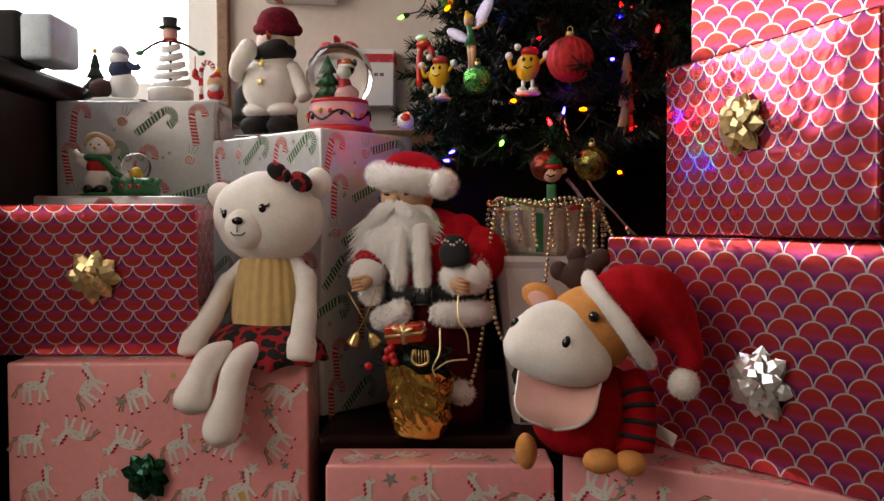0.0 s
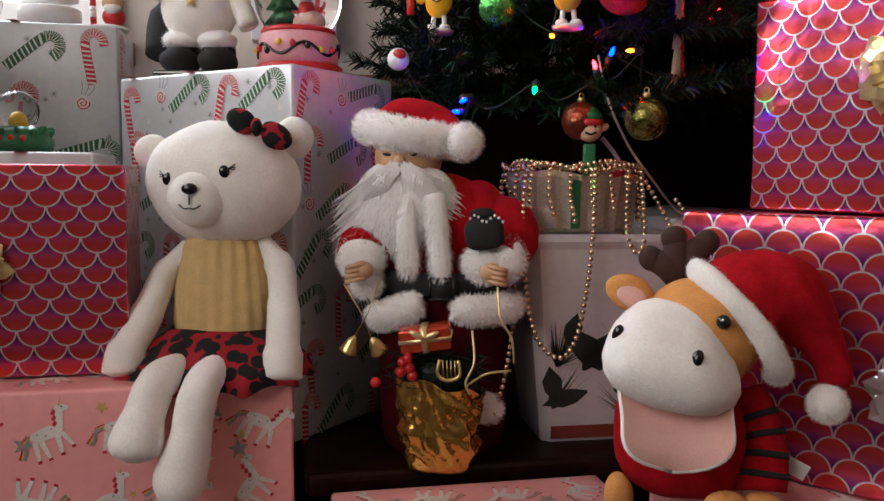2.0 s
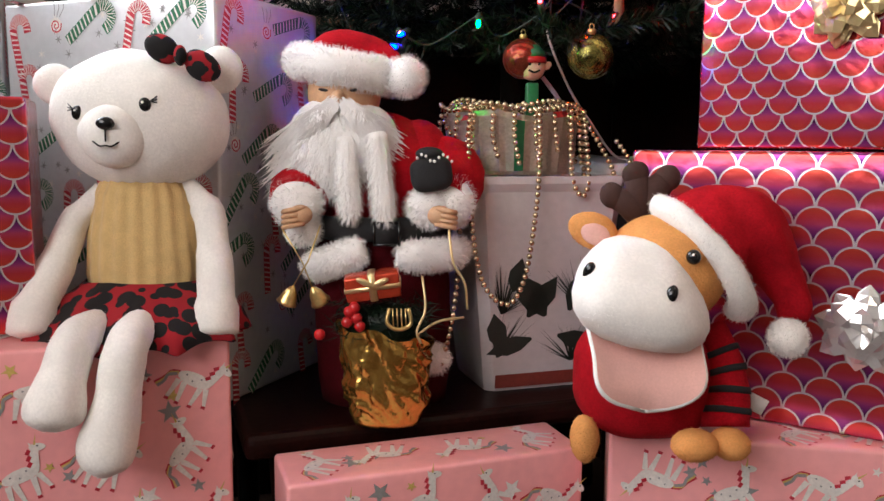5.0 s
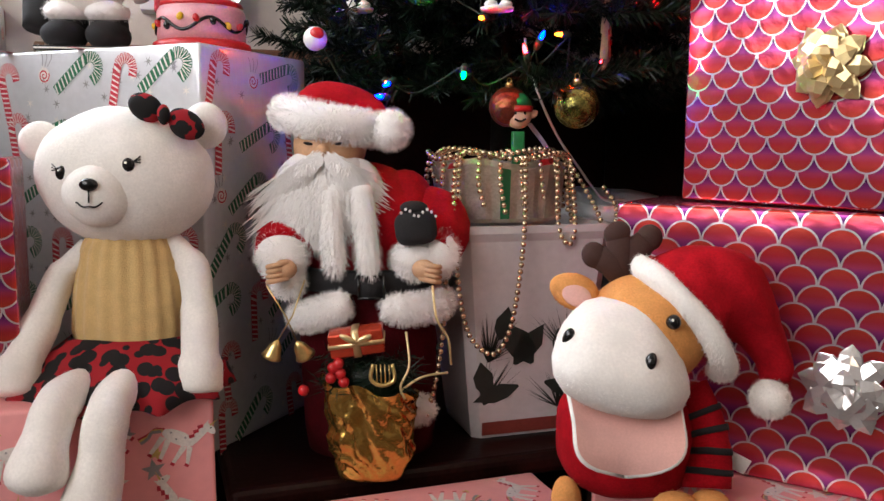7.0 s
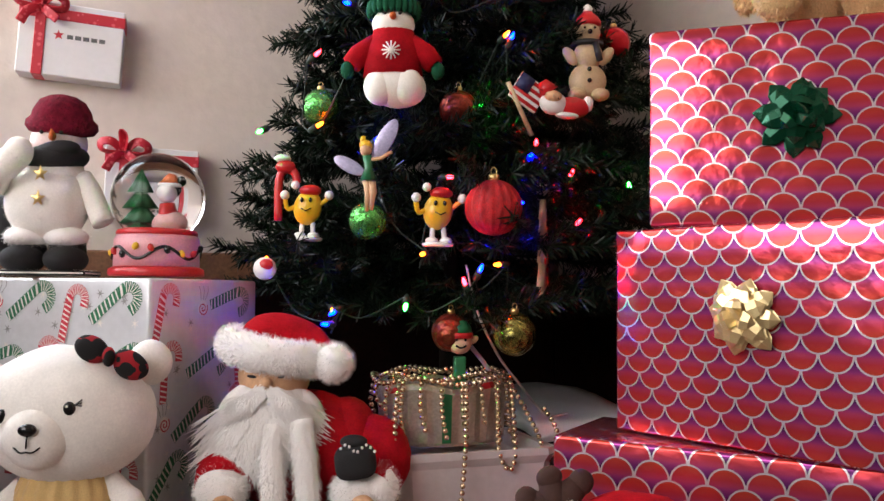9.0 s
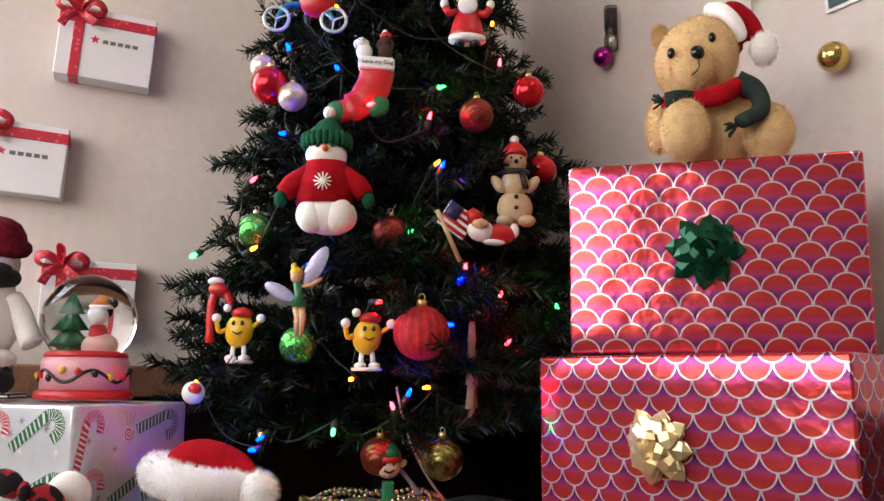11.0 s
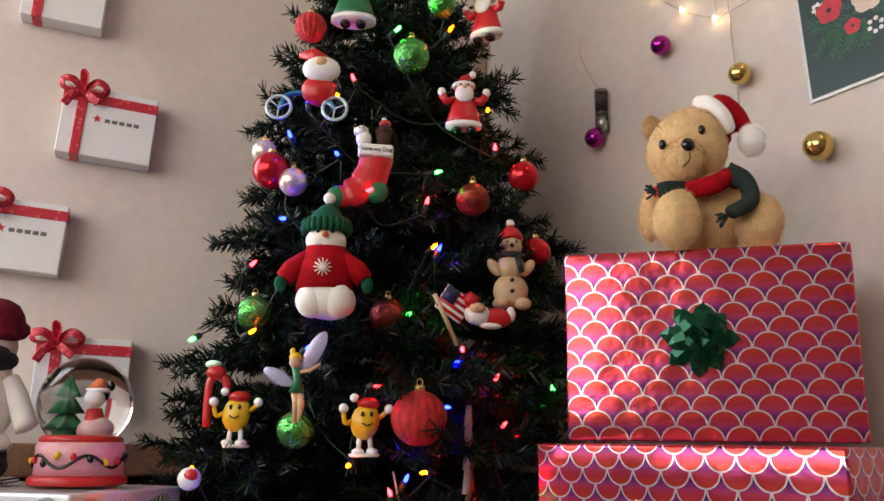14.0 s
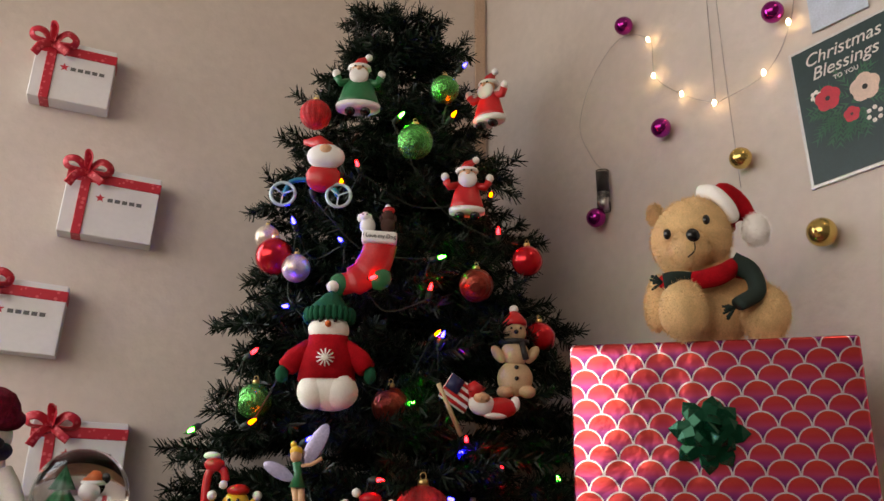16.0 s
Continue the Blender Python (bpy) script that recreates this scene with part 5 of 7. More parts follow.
for pts in ([(0.035, -0.02, 0.15), (0.038, -0.03, 0.12), (0.03, -0.034, 0.10), (0.034, -0.035, 0.088)], [(0.06, -0.02, 0.195), (0.064, -0.03, 0.165), (0.075, -0.03, 0.145), (0.078, -0.03, 0.12)], [(0.03, -0.03, 0.095), (0.05, -0.03, 0.108), (0.075, -0.028, 0.112)]):
    bm = bmesh.new()
    tube(bm, spine(pts, 7), 0.0012, 6, 0, 0.25)
    part("ribbon_end", bm, M_GOLDFOIL, sack)
for x in (-0.095, -0.068):
    b = thing("bell", "small brass bell hanging from the santa doll", "bell", pose(-0.030 + x * 0.95, 1.098 - x * 0.31, 0.443, 15, 20 if x < -0.08 else -30, 0), "pair of bells")
    bm = bmesh.new()
    lathe(bm, [(0.0105, -0.008), (0.0088, -0.0055), (0.0066, 0.0035), (0.0034, 0.0085), (0.001, 0.011)], 18)
    part("bell_body", bm, M_CAP, b)
    bm = bmesh.new()
    tube(bm, [(0, 0, 0.011), (0.004, 0, 0.04), (0.004, 0.01, 0.075)], 0.0007, 5)
    part("string", bm, M_CAP, b)

# ---- tall pot, wrapped parcel, beads and dispenser ----
M_POT = mat("white_glaze", (0.60, 0.56, 0.56), 0.3, 0, 0.06, 14, coat=0.4)
M_LEAF = mat("leaf_print", (0.02, 0.028, 0.022), 0.45)
pot = thing("square_pot", "tall white square ceramic pot painted with holly leaves", "pot", pose(0.090, 1.146, 0.3155, 0, 0, -2) @ Matrix.Diagonal((1.26, 1, 1, 1)))


def pot_half(z):
    return 0.052 + 0.022 * z / 0.242


bm = bmesh.new()
rings = []
for z, dr in ((0, 0), (0.01, 0.001), (0.225, 0), (0.234, 0.003), (0.242, 0.002), (0.242, -0.006), (0.225, -0.008)):
    h = pot_half(z) + dr
    rings.append([bm.verts.new((0.062 + x * h, 0.062 + y * h, z)) for x, y in ((-0.86, -1), (0.86, -1), (1, -0.86), (1, 0.86), (0.86, 1), (-0.86, 1), (-1, 0.86), (-1, -0.86))])
for r, q in zip(rings, rings[1:]):
    for k in range(8):
        bm.faces.new((r[k], r[(k + 1) % 8], q[(k + 1) % 8], q[k]))
bm.faces.new(rings[0][::-1])
bm.faces.new(rings[-1])
part("body", bm, M_POT, pot, smooth=False)
bm = bmesh.new()
rnd = random.Random(3)
for x, z, a, L in ((0.045, 0.085, 60, 0.03), (0.062, 0.085, 120, 0.034), (0.05, 0.06, 200, 0.026), (0.075, 0.062, -20, 0.028), (0.085, 0.09, 70, 0.03), (0.02, 0.05, 100, 0.024), (0.03, 0.115, 80, 0.022), (0.1, 0.05, 40, 0.03)):
    L *= 1.75
    c, d = Vector((x, 0, z)), Vector((math.cos(radians(a)), 0, math.sin(radians(a))))
    n = Vector((-d.z, 0, d.x))
    pts = [c + d * L * u + n * w * L for u, w in ((0, 0.03), (0.3, 0.2), (0.6, 0.22), (1, 0), (0.6, -0.22), (0.3, -0.2), (0, -0.03))]
    bm.faces.new([bm.verts.new((p.x, 0.0622 - pot_half(p.z) - 0.0016, p.z)) for p in pts])
for _ in range(190):
    x0, z0 = rnd.choice(((0.018, 0.04), (0.095, 0.095), (0.09, 0.03), (0.02, 0.09)))
    a, L = rnd.gauss(1.6, 0.5), rnd.uniform(0.025, 0.06)
    x1, z1 = x0 + L * math.cos(a), z0 + L * math.sin(a)
    x1 = min(max(x1, 0.012), 0.112)
    w = 0.0009
    bm.faces.new([bm.verts.new((x, 0.0622 - pot_half(max(z, 0)) - 0.0014, z)) for x, z in ((x0 - w, z0), (x0 + w, z0), (x1, z1))])
tagged(part("leaf_print", bm, M_LEAF, pot, "dark green holly and pine print", smooth=False), kind="stuff")
bm = bmesh.new()
block(bm, (0.062, 0.0622 - pot_half(0.012) - 0.0012, 0.012), (0.09, 0.0012, 0.016), 0)
part("red_band", bm, mat("faded_red_print", (0.20, 0.035, 0.025), 0.45), pot, "faded red band at the foot", smooth=False)

bm = bmesh.new()
n = 48
rings = []
for z, r in ((0, 0.050), (0.004, 0.053), (0.03, 0.054), (0.056, 0.057), (0.062, 0.054), (0.06, 0.03)):
    rings.append([bm.verts.new(((r + 0.0022 * math.sin(13 * t + 30 * z) * (z > 0)) * math.cos(t), (r + 0.0018 * math.sin(17 * t)) * 0.9 * math.sin(t), z + 0.003 * math.sin(5 * t) * (z > 0.05))) for t in [2 * math.pi * k / n for k in range(n)]])
for r, q in zip(rings, rings[1:]):
    for k in range(n):
        f = bm.faces.new((r[k], r[(k + 1) % n], q[(k + 1) % n], q[k]))
        f.material_index = 1 if (k % 12 in (3, 4) and r is rings[3]) else (2 if (k % 14 == 6 and r in (rings[1], rings[2])) else 0)
bm.faces.new(rings[0][::-1])
bm.faces.new(rings[-1])
solid("wrapped_bowl", bm, [mat("silver_wrap", (0.50, 0.42, 0.34), 0.3, 0.4, 0.2, 40, 0.6, 70, dist=0.003), M_RED, M_GREEN], "round parcel in crumpled silver christmas wrap on the pot", "parcel", pose(0.154, 1.212, 0.558) @ Matrix.Diagonal((1.40, 1.08, 1.1, 1)), smooth=False)

bm = bmesh.new()
BEADS = []
PX, PY = 0.154, 1.212
for k in range(13):
    a = math.pi * (0.95 + 1.1 * k / 12)
    top = Vector((PX + 0.083 * math.cos(a), PY + 0.060 * math.sin(a), 0.630))
    drop = (0.05, 0.03, 0.06, 0.075, 0.055, 0.06, 0.065, 0.05, 0.07, 0.06, 0.08, 0.05, 0.06)[k]
    BEADS.append([top, top + Vector((0.004 * math.cos(a), 0.004 * math.sin(a), -drop * 0.5)), top + Vector((0.004, -0.006, -drop))])
for rx, ry, z, w in ((0.085, 0.062, 0.632, 5), (0.074, 0.052, 0.636, 4), (0.062, 0.044, 0.634, 7)):
    BEADS.append([(PX + rx * math.cos(t), PY + ry * math.sin(t), z + 0.004 * math.sin(w * t)) for t in [math.pi * 2 * k / 24 for k in range(25)]])
BEADS.append([(0.157, 1.147, 0.630), (0.147, 1.125, 0.566), (0.140, 1.120, 0.507), (0.128, 1.118, 0.447), (0.109, 1.118, 0.422), (0.083, 1.118, 0.443), (0.070, 1.118, 0.491), (0.066, 1.125, 0.567), (0.077, 1.150, 0.628)])
BEADS.append([(0.080, 1.155, 0.628), (0.060, 1.130, 0.543), (0.058, 1.130, 0.467), (0.046, 1.120, 0.403), (0.031, 1.110, 0.364)])
BEADS.append([(0.225, 1.18, 0.628), (0.236, 1.165, 0.602), (0.246, 1.146, 0.571), (0.259, 1.142, 0.540), (0.272, 1.146, 0.571), (0.262, 1.165, 0.600)])
BEADS.append([(0.200, 1.155, 0.628), (0.190, 1.132, 0.559), (0.202, 1.128, 0.536), (0.211, 1.132, 0.559), (0.216, 1.155, 0.628)])
for path in BEADS:
    pts = spine(path, 10)
    carry = 0.0
    for a, b in zip(pts, pts[1:]):
        d = (b - a).length
        while carry <= d:
            ell(bm, a.lerp(b, carry / d) if d else a, 0.0033, 0, seg=8)
            carry += 0.0074
        carry -= d
solid("bead_garland", bm, mat("champagne_bead", (0.70, 0.55, 0.36), 0.15, 0.9, 0.05), "champagne gold bead garland draped over the parcel and pot", "garland", kind="stuff")

pez = thing("elf_dispenser", "green candy dispenser with an elf head", "candy dispenser", pose(0.157, 1.168, 0.614, 0, 0, -15))
bm = bmesh.new()
block(bm, (0, 0, 0.02), (0.0135, 0.011, 0.05), 0, (0, 0, 0), 0.0015)
part("stem", bm, M_GREEN, pez)
bm = bmesh.new()
ell(bm, (0, 0, 0.062), (0.0145, 0.013, 0.0145), 0)
for sx in (-1, 1):
    ell(bm, (sx * 0.0165, 0.001, 0.064), (0.006, 0.003, 0.004), 0, (0, sx * -35, 0))
    ell(bm, (sx * 0.005, -0.012, 0.065), (0.0014, 0.001, 0.0022), 1)
tube(bm, spine([(-0.006, -0.0118, 0.058), (0, -0.0132, 0.0555), (0.006, -0.0118, 0.058)], 4), 0.0012, 6, 1)
part("head", bm, [mat("pink_plastic", (0.75, 0.42, 0.30), 0.35), M_BLACK], pez, "smiling elf head")
bm = bmesh.new()
lathe(bm, [(0.0155, 0.066), (0.0158, 0.069), (0.0155, 0.0725)], 20, 0)
lathe(bm, [(0.015, 0.0722), (0.013, 0.079), (0.008, 0.085), (0.002, 0.088)], 20, 1)
part("cap", bm, [M_RED, M_GREEN], pez, "red and green cap")


bm = bmesh.new()
tube(bm, [(0.182, 1.192, 0.668), (0.197, 1.190, 0.650), (0.216, 1.188, 0.622)], 0.0026, 10)
solid("drinking_straw", bm, mat("lilac_plastic", (0.50, 0.42, 0.55), 0.35), "pale lilac stick leaning in the wrapped parcel", "stick")

# ---- hand puppet on the pink box ----
def puppet():
    k_ = Kit("hand_puppet", "orange and white animal hand puppet in a santa hat, mouth open", "hand puppet", pose(0.167, 0.934, 0.3335, 0, 0, -19),
             [M_PLUSH_WHITE, M_RED_FELT, mat("orange_plush", (0.66, 0.29, 0.09), 0.95, 0, 0.12, 60, 0.8, 500, spec=0.2), mat("pink_felt", (0.72, 0.40, 0.34), 0.9, 0, 0.06, 60), M_BLACK, M_BROWN, M_BLACK_FELT])
    boxy(k_.bm, (-0.003, 0.016, 0.052), (0.064, 0.048, 0.054), 1, 0.75)
    k_.cut("body", "red felt body")
    ell(k_.bm, (0.006, 0.0, 0.151), (0.053, 0.053, 0.048), 2, (0, 12, 0), 34)
    pelt(k_.bm, 2, 0.0022, 2500, 3, 0.0003)
    head = k_.cut("head", "orange plush head")
    # snout: a broad lip below a sloping bridge, turned and tipped to one side
    levels = ((0.096, 0.030, -0.012, -0.066, -0.015), (0.099, 0.040, -0.013, -0.076, -0.010), (0.107, 0.050, -0.014, -0.086, -0.005), (0.118, 0.0555, -0.015, -0.091, 0.0), (0.131, 0.0560, -0.016, -0.091, 0.005), (0.145, 0.0525, -0.0165, -0.084, 0.010),
              (0.157, 0.0470, -0.017, -0.074, 0.010), (0.167, 0.0400, -0.017, -0.061, 0.010), (0.175, 0.032, -0.016, -0.050, 0.008), (0.180, 0.021, -0.014, -0.040, 0.0), (0.182, 0.009, -0.013, -0.032, -0.01))

    def snout(u, t, out=0.0):
        i = min(int(u), len(levels) - 2)
        z, hw, cx, yf, yb = [a + (b - a) * (u - i) for a, b in zip(levels[i], levels[i + 1])]
        c, n = math.cos(t), math.sin(t)
        x = (hw + out) * math.copysign(abs(c) ** 0.8, c)
        y = (yf + yb) / 2 + ((yb - yf) / 2 + out) * math.copysign(abs(n) ** 0.85, n)
        return Vector((cx + x + 0.2 * y, y, z - (0.16 - 0.08 * max(0, (z - 0.15) / 0.04)) * x))
    rings = [[k_.bm.verts.new(snout(j * 0.5, 2 * math.pi * i / 48)) for i in range(48)] for j in range(21)]
    for r, q in zip(rings, rings[1:]):
        for i in range(48):
            k_.bm.faces.new((r[i], r[(i + 1) % 48], q[(i + 1) % 48], q[i]))
    k_.bm.faces.new(rings[0][::-1])
    k_.bm.faces.new(rings[-1])
    pelt(k_.bm, 0, 0.0016, 3500, 5, 0.00025)
    k_.cut("muzzle", "large white muzzle", head)
    # jaw: a cupped tongue of pink felt with a white rim
    grid = []
    for j in range(17):
        v = j / 16
        hw = 0.0445 * (1 - max(0, (v - 0.40) / 0.62) ** 3.4) - 0.003 * v
        grid.append([k_.bm.verts.new((-0.023 + hw * (i / 8 - 1), -0.030 - 0.046 * math.sin(1.9 * v) - 0.010 * (i / 8 - 1) ** 2 * (1 - v ** 4), 0.114 - 0.066 * v - 0.004 * (i / 8 - 1) * (1 - v))) for i in range(17)])
    for r, q in zip(grid, grid[1:]):
        for i in range(16):
            k_.bm.faces.new((r[i], q[i], q[i + 1], r[i + 1])).material_index = 3
    edge = [r[0].co.copy() for r in grid] + [v.co.copy() for v in grid[-1][1:-1]] + [r[-1].co.copy() for r in grid[::-1]]
    back = [[k_.bm.verts.new(v.co + Vector((0, 0.009, -0.004))) for v in r] for r in grid]
    for r, q in zip(back, back[1:]):
        for i in range(16):
            k_.bm.faces.new((r[i], r[i + 1], q[i + 1], q[i]))
    tube(k_.bm, [p + Vector((0, 0.003, -0.001)) for p in edge], 0.0026, 10, 0)
    k_.cut("jaw", "open lower jaw lined with pink felt", head)
    for u, t in ((5.1, -69), (5.5, -146)):
        p = snout(u, radians(t), -0.0012)
        ell(k_.bm, p, (0.0046, 0.0046, 0.0078), 4, (0, 16, 0 if t > -90 else -50))
        k_.cut("nostril", "black nostril", head)
    for c in ((0.0155, -0.0515, 0.168), (-0.034, -0.0330, 0.174)):
        ell(k_.bm, c, (0.0060, 0.005, 0.0060), 4)
        # the eye's glint, put in as a white speck
        ell(k_.bm, (c[0] - 0.002, c[1] - 0.0045, c[2] + 0.0025), 0.0011, 0, seg=8)
        k_.cut("eye", "black bead eye", head)
    ell(k_.bm, (-0.056, 0.002, 0.184), (0.023, 0.009, 0.0155), 2, (0, 24, 0))
    pelt(k_.bm, 2, 0.002, 700, 4, 0.0003)
    ell(k_.bm, (-0.055, -0.005, 0.182), (0.014, 0.004, 0.009), 3, (0, 24, 0))
    k_.cut("ear", "orange ear lined with pink", head)
    for pts in ([(-0.008, 0.02, 0.192), (-0.022, 0.02, 0.207), (-0.036, 0.02, 0.213)], [(-0.008, 0.02, 0.195), (-0.013, 0.02, 0.216), (-0.016, 0.02, 0.232)], [(-0.006, 0.02, 0.200), (0.004, 0.02, 0.220), (0.013, 0.02, 0.229)]):
        tube(k_.bm, pts, [0.012, 0.0125, 0.010], 12, 5, 0.8)
        ell(k_.bm, pts[-1], (0.0115, 0.009, 0.0115), 5)
    k_.cut("antler", "dark brown felt antler", head)
    tube(k_.bm, spine([(0.037, 0.006, 0.168), (0.055, 0.004, 0.180), (0.078, 0.002, 0.178), (0.101, -0.004, 0.156), (0.115, -0.012, 0.130), (0.114, -0.018, 0.110)], 6),
         [0.050, 0.050, 0.049, 0.049, 0.048, 0.047, 0.046, 0.045, 0.044, 0.043, 0.042, 0.041, 0.039, 0.038, 0.035, 0.032, 0.029, 0.026, 0.024, 0.021, 0.019, 0.018, 0.017, 0.016, 0.015, 0.014, 0.0135, 0.013, 0.012, 0.0115, 0.011], 30, 1)
    for v in k_.bm.verts:
        v.co += Vector((0, 1, 0)) * 0.004 * math.sin(v.co.x * 150 + v.co.z * 90) * (v.co.x > 0.05)
    hat = k_.cut("santa_hat", "red felt santa hat with soft folds")
    tube(k_.bm, spine([(0.000, 0.008, 0.206), (0.008, -0.022, 0.201), (0.031, -0.043, 0.178), (0.053, -0.044, 0.150), (0.066, -0.028, 0.126), (0.069, -0.004, 0.114)], 5), [0.008] + [0.0112] * 24 + [0.008], 14, 0, 0.8)
    pelt(k_.bm, 0, 0.003, 3500, 6, 0.0003)
    k_.cut("hat_band", "white plush band", hat)
    ell(k_.bm, (0.108, -0.022, 0.096), 0.0155, 0, seg=24)
    pelt(k_.bm, 0, 0.004, 2600, 7, 0.0003)
    k_.cut("pompom", "white pompom", hat)
    arm = spine([(0.046, 0.006, 0.098), (0.060, -0.010, 0.060), (0.058, -0.026, 0.018)], 8)
    tube(k_.bm, arm, [0.019] * 10 + [0.020] * 7, 18, 1)
    for i in (4, 7, 10, 13):
        tube(k_.bm, [arm[i], arm[i].lerp(arm[i + 1], 0.5), arm[i + 1]], 0.0207, 18, 6)
    k_.cut("sleeve", "red sleeve with black stripes")
    for c, r in (((0.024, -0.050, 0.010), (0.019, 0.018, 0.0135)), ((0.055, -0.046, 0.010), (0.018, 0.017, 0.0135))):
        ell(k_.bm, c, r, 2)
    pelt(k_.bm, 2, 0.002, 1200, 8, 0.0003)
    k_.cut("foot")
    ell(k_.bm, (-0.064, -0.030, 0.008), (0.012, 0.012, 0.021), 2)
    pelt(k_.bm, 2, 0.002, 600, 9, 0.0003)
    k_.cut("foot")
    block(k_.bm, (0.088, -0.004, 0.034), (0.026, 0.0012, 0.016), 0, (10, 22, -15), 0.0003)
    k_.cut("cloth_tag", "white sewn-in cloth tag")


puppet()


# ---- teddy on the top gift ----
def teddy():
    k_ = Kit("teddy_bear", "tan teddy bear in santa hat and scarf on the gift stack", "plush toy", pose(0.458, 0.955, 1.0115, 0, 0, -25) @ Matrix.Diagonal((0.88, 0.9, 1.1, 1)),
             [M_TAN, M_FUR_WHITE, M_RED_FELT, M_BLACK, M_DKGREEN])

    def fur(name, label="", parent=None):
        pelt(k_.bm, 0, 0.0055, int(2600 if len(k_.bm.verts) < 560 else 5000), 4, 0.0004, (0, 0, -0.4), 0.42)
        return k_.cut(name, label, parent)
    ell(k_.bm, (0.006, 0.006, 0.050), (0.058, 0.042, 0.054), 0, seg=30)
    fur("body")
    ell(k_.bm, (-0.012, -0.002, 0.118), (0.054, 0.045, 0.044), 0, (0, -16, 0), 34)
    head = fur("head")
    ell(k_.bm, (-0.029, -0.038, 0.098), (0.026, 0.022, 0.020), 0, seg=24)
    tube(k_.bm, spine([(-0.030, -0.0605, 0.098), (-0.031, -0.0605, 0.090), (-0.039, -0.056, 0.084)], 3), 0.0008, 5, 3)
    fur("muzzle", "", head)
    ell(k_.bm, (-0.056, 0.006, 0.146), (0.011, 0.008, 0.011), 0)
    fur("ear", "", head)
    ell(k_.bm, (-0.031, -0.062, 0.105), (0.0090, 0.006, 0.0065), 3)
    k_.cut("nose", "black nose", head)
    for x, y, z in ((-0.056, -0.0380, 0.113), (-0.006, -0.0465, 0.127)):
        ell(k_.bm, (x, y, z), (0.0050, 0.004, 0.0055), 3)
        k_.cut("eye", "black bead eye", head)
    tube(k_.bm, spine([(0.022, 0.002, 0.142), (0.038, -0.002, 0.154), (0.056, -0.008, 0.150), (0.068, -0.016, 0.136)], 5), [0.028] * 3 + [0.028, 0.028, 0.028, 0.026, 0.024, 0.021, 0.019, 0.016, 0.014, 0.012, 0.01, 0.009, 0.008], 18, 2)
    hat = k_.cut("santa_hat", "red felt santa hat")
    tube(k_.bm, spine([(0.000, -0.010, 0.168), (0.014, -0.026, 0.162), (0.030, -0.030, 0.148), (0.040, -0.022, 0.132)], 5), [0.006] + [0.0085] * 14 + [0.006], 12, 1)
    k_.cut("hat_band", "white fur band", hat)
    ell(k_.bm, (0.066, -0.026, 0.122), 0.0165, 1, seg=22)
    pelt(k_.bm, 1, 0.005, 2200, 3, 0.0003)
    k_.cut("pompom", "white pompom", hat)
    tube(k_.bm, spine([(-0.060, -0.020, 0.062), (-0.030, -0.050, 0.060), (0.004, -0.054, 0.066), (0.030, -0.040, 0.078), (0.044, -0.012, 0.076)], 5), 0.010, 12, 2)
    scarf = k_.cut("scarf", "red knitted scarf")
    rnd = random.Random(2)
    for pts, r, fringe in (([(0.022, -0.048, 0.080), (0.042, -0.058, 0.066), (0.040, -0.068, 0.044), (0.014, -0.074, 0.030)], 0.0115, (0.010, -0.074, 0.026)), ([(-0.034, -0.052, 0.060), (-0.056, -0.056, 0.060), (-0.070, -0.052, 0.058)], 0.009, (-0.072, -0.052, 0.058))):
        tube(k_.bm, spine(pts, 5), r, 12, 4, 0.6)
        k_.cut("scarf_end", "dark green fringed scarf end", scarf)
        for _ in range(14):
            tube(k_.bm, [fringe, (fringe[0] - 0.012 + rnd.uniform(-0.004, 0.004), fringe[1] + rnd.uniform(-0.005, 0.003), fringe[2] + rnd.uniform(-0.012, 0.008))], 0.0012, 4, 4)
        tagged(k_.cut("fringe", "", scarf), kind="stuff")
    for c, r in (((-0.046, -0.050, 0.030), (0.031, 0.026, 0.031)), ((0.058, -0.044, 0.029), (0.031, 0.028, 0.030))):
        ell(k_.bm, c, r, 0, seg=26)
        fur("leg")
    for c, r, t in (((-0.066, -0.010, 0.044), (0.015, 0.018, 0.030), 10), ((0.064, -0.004, 0.056), (0.018, 0.022, 0.032), -20)):
        ell(k_.bm, c, r, 0, (0, t, 0), 20)
        fur("arm")


teddy()


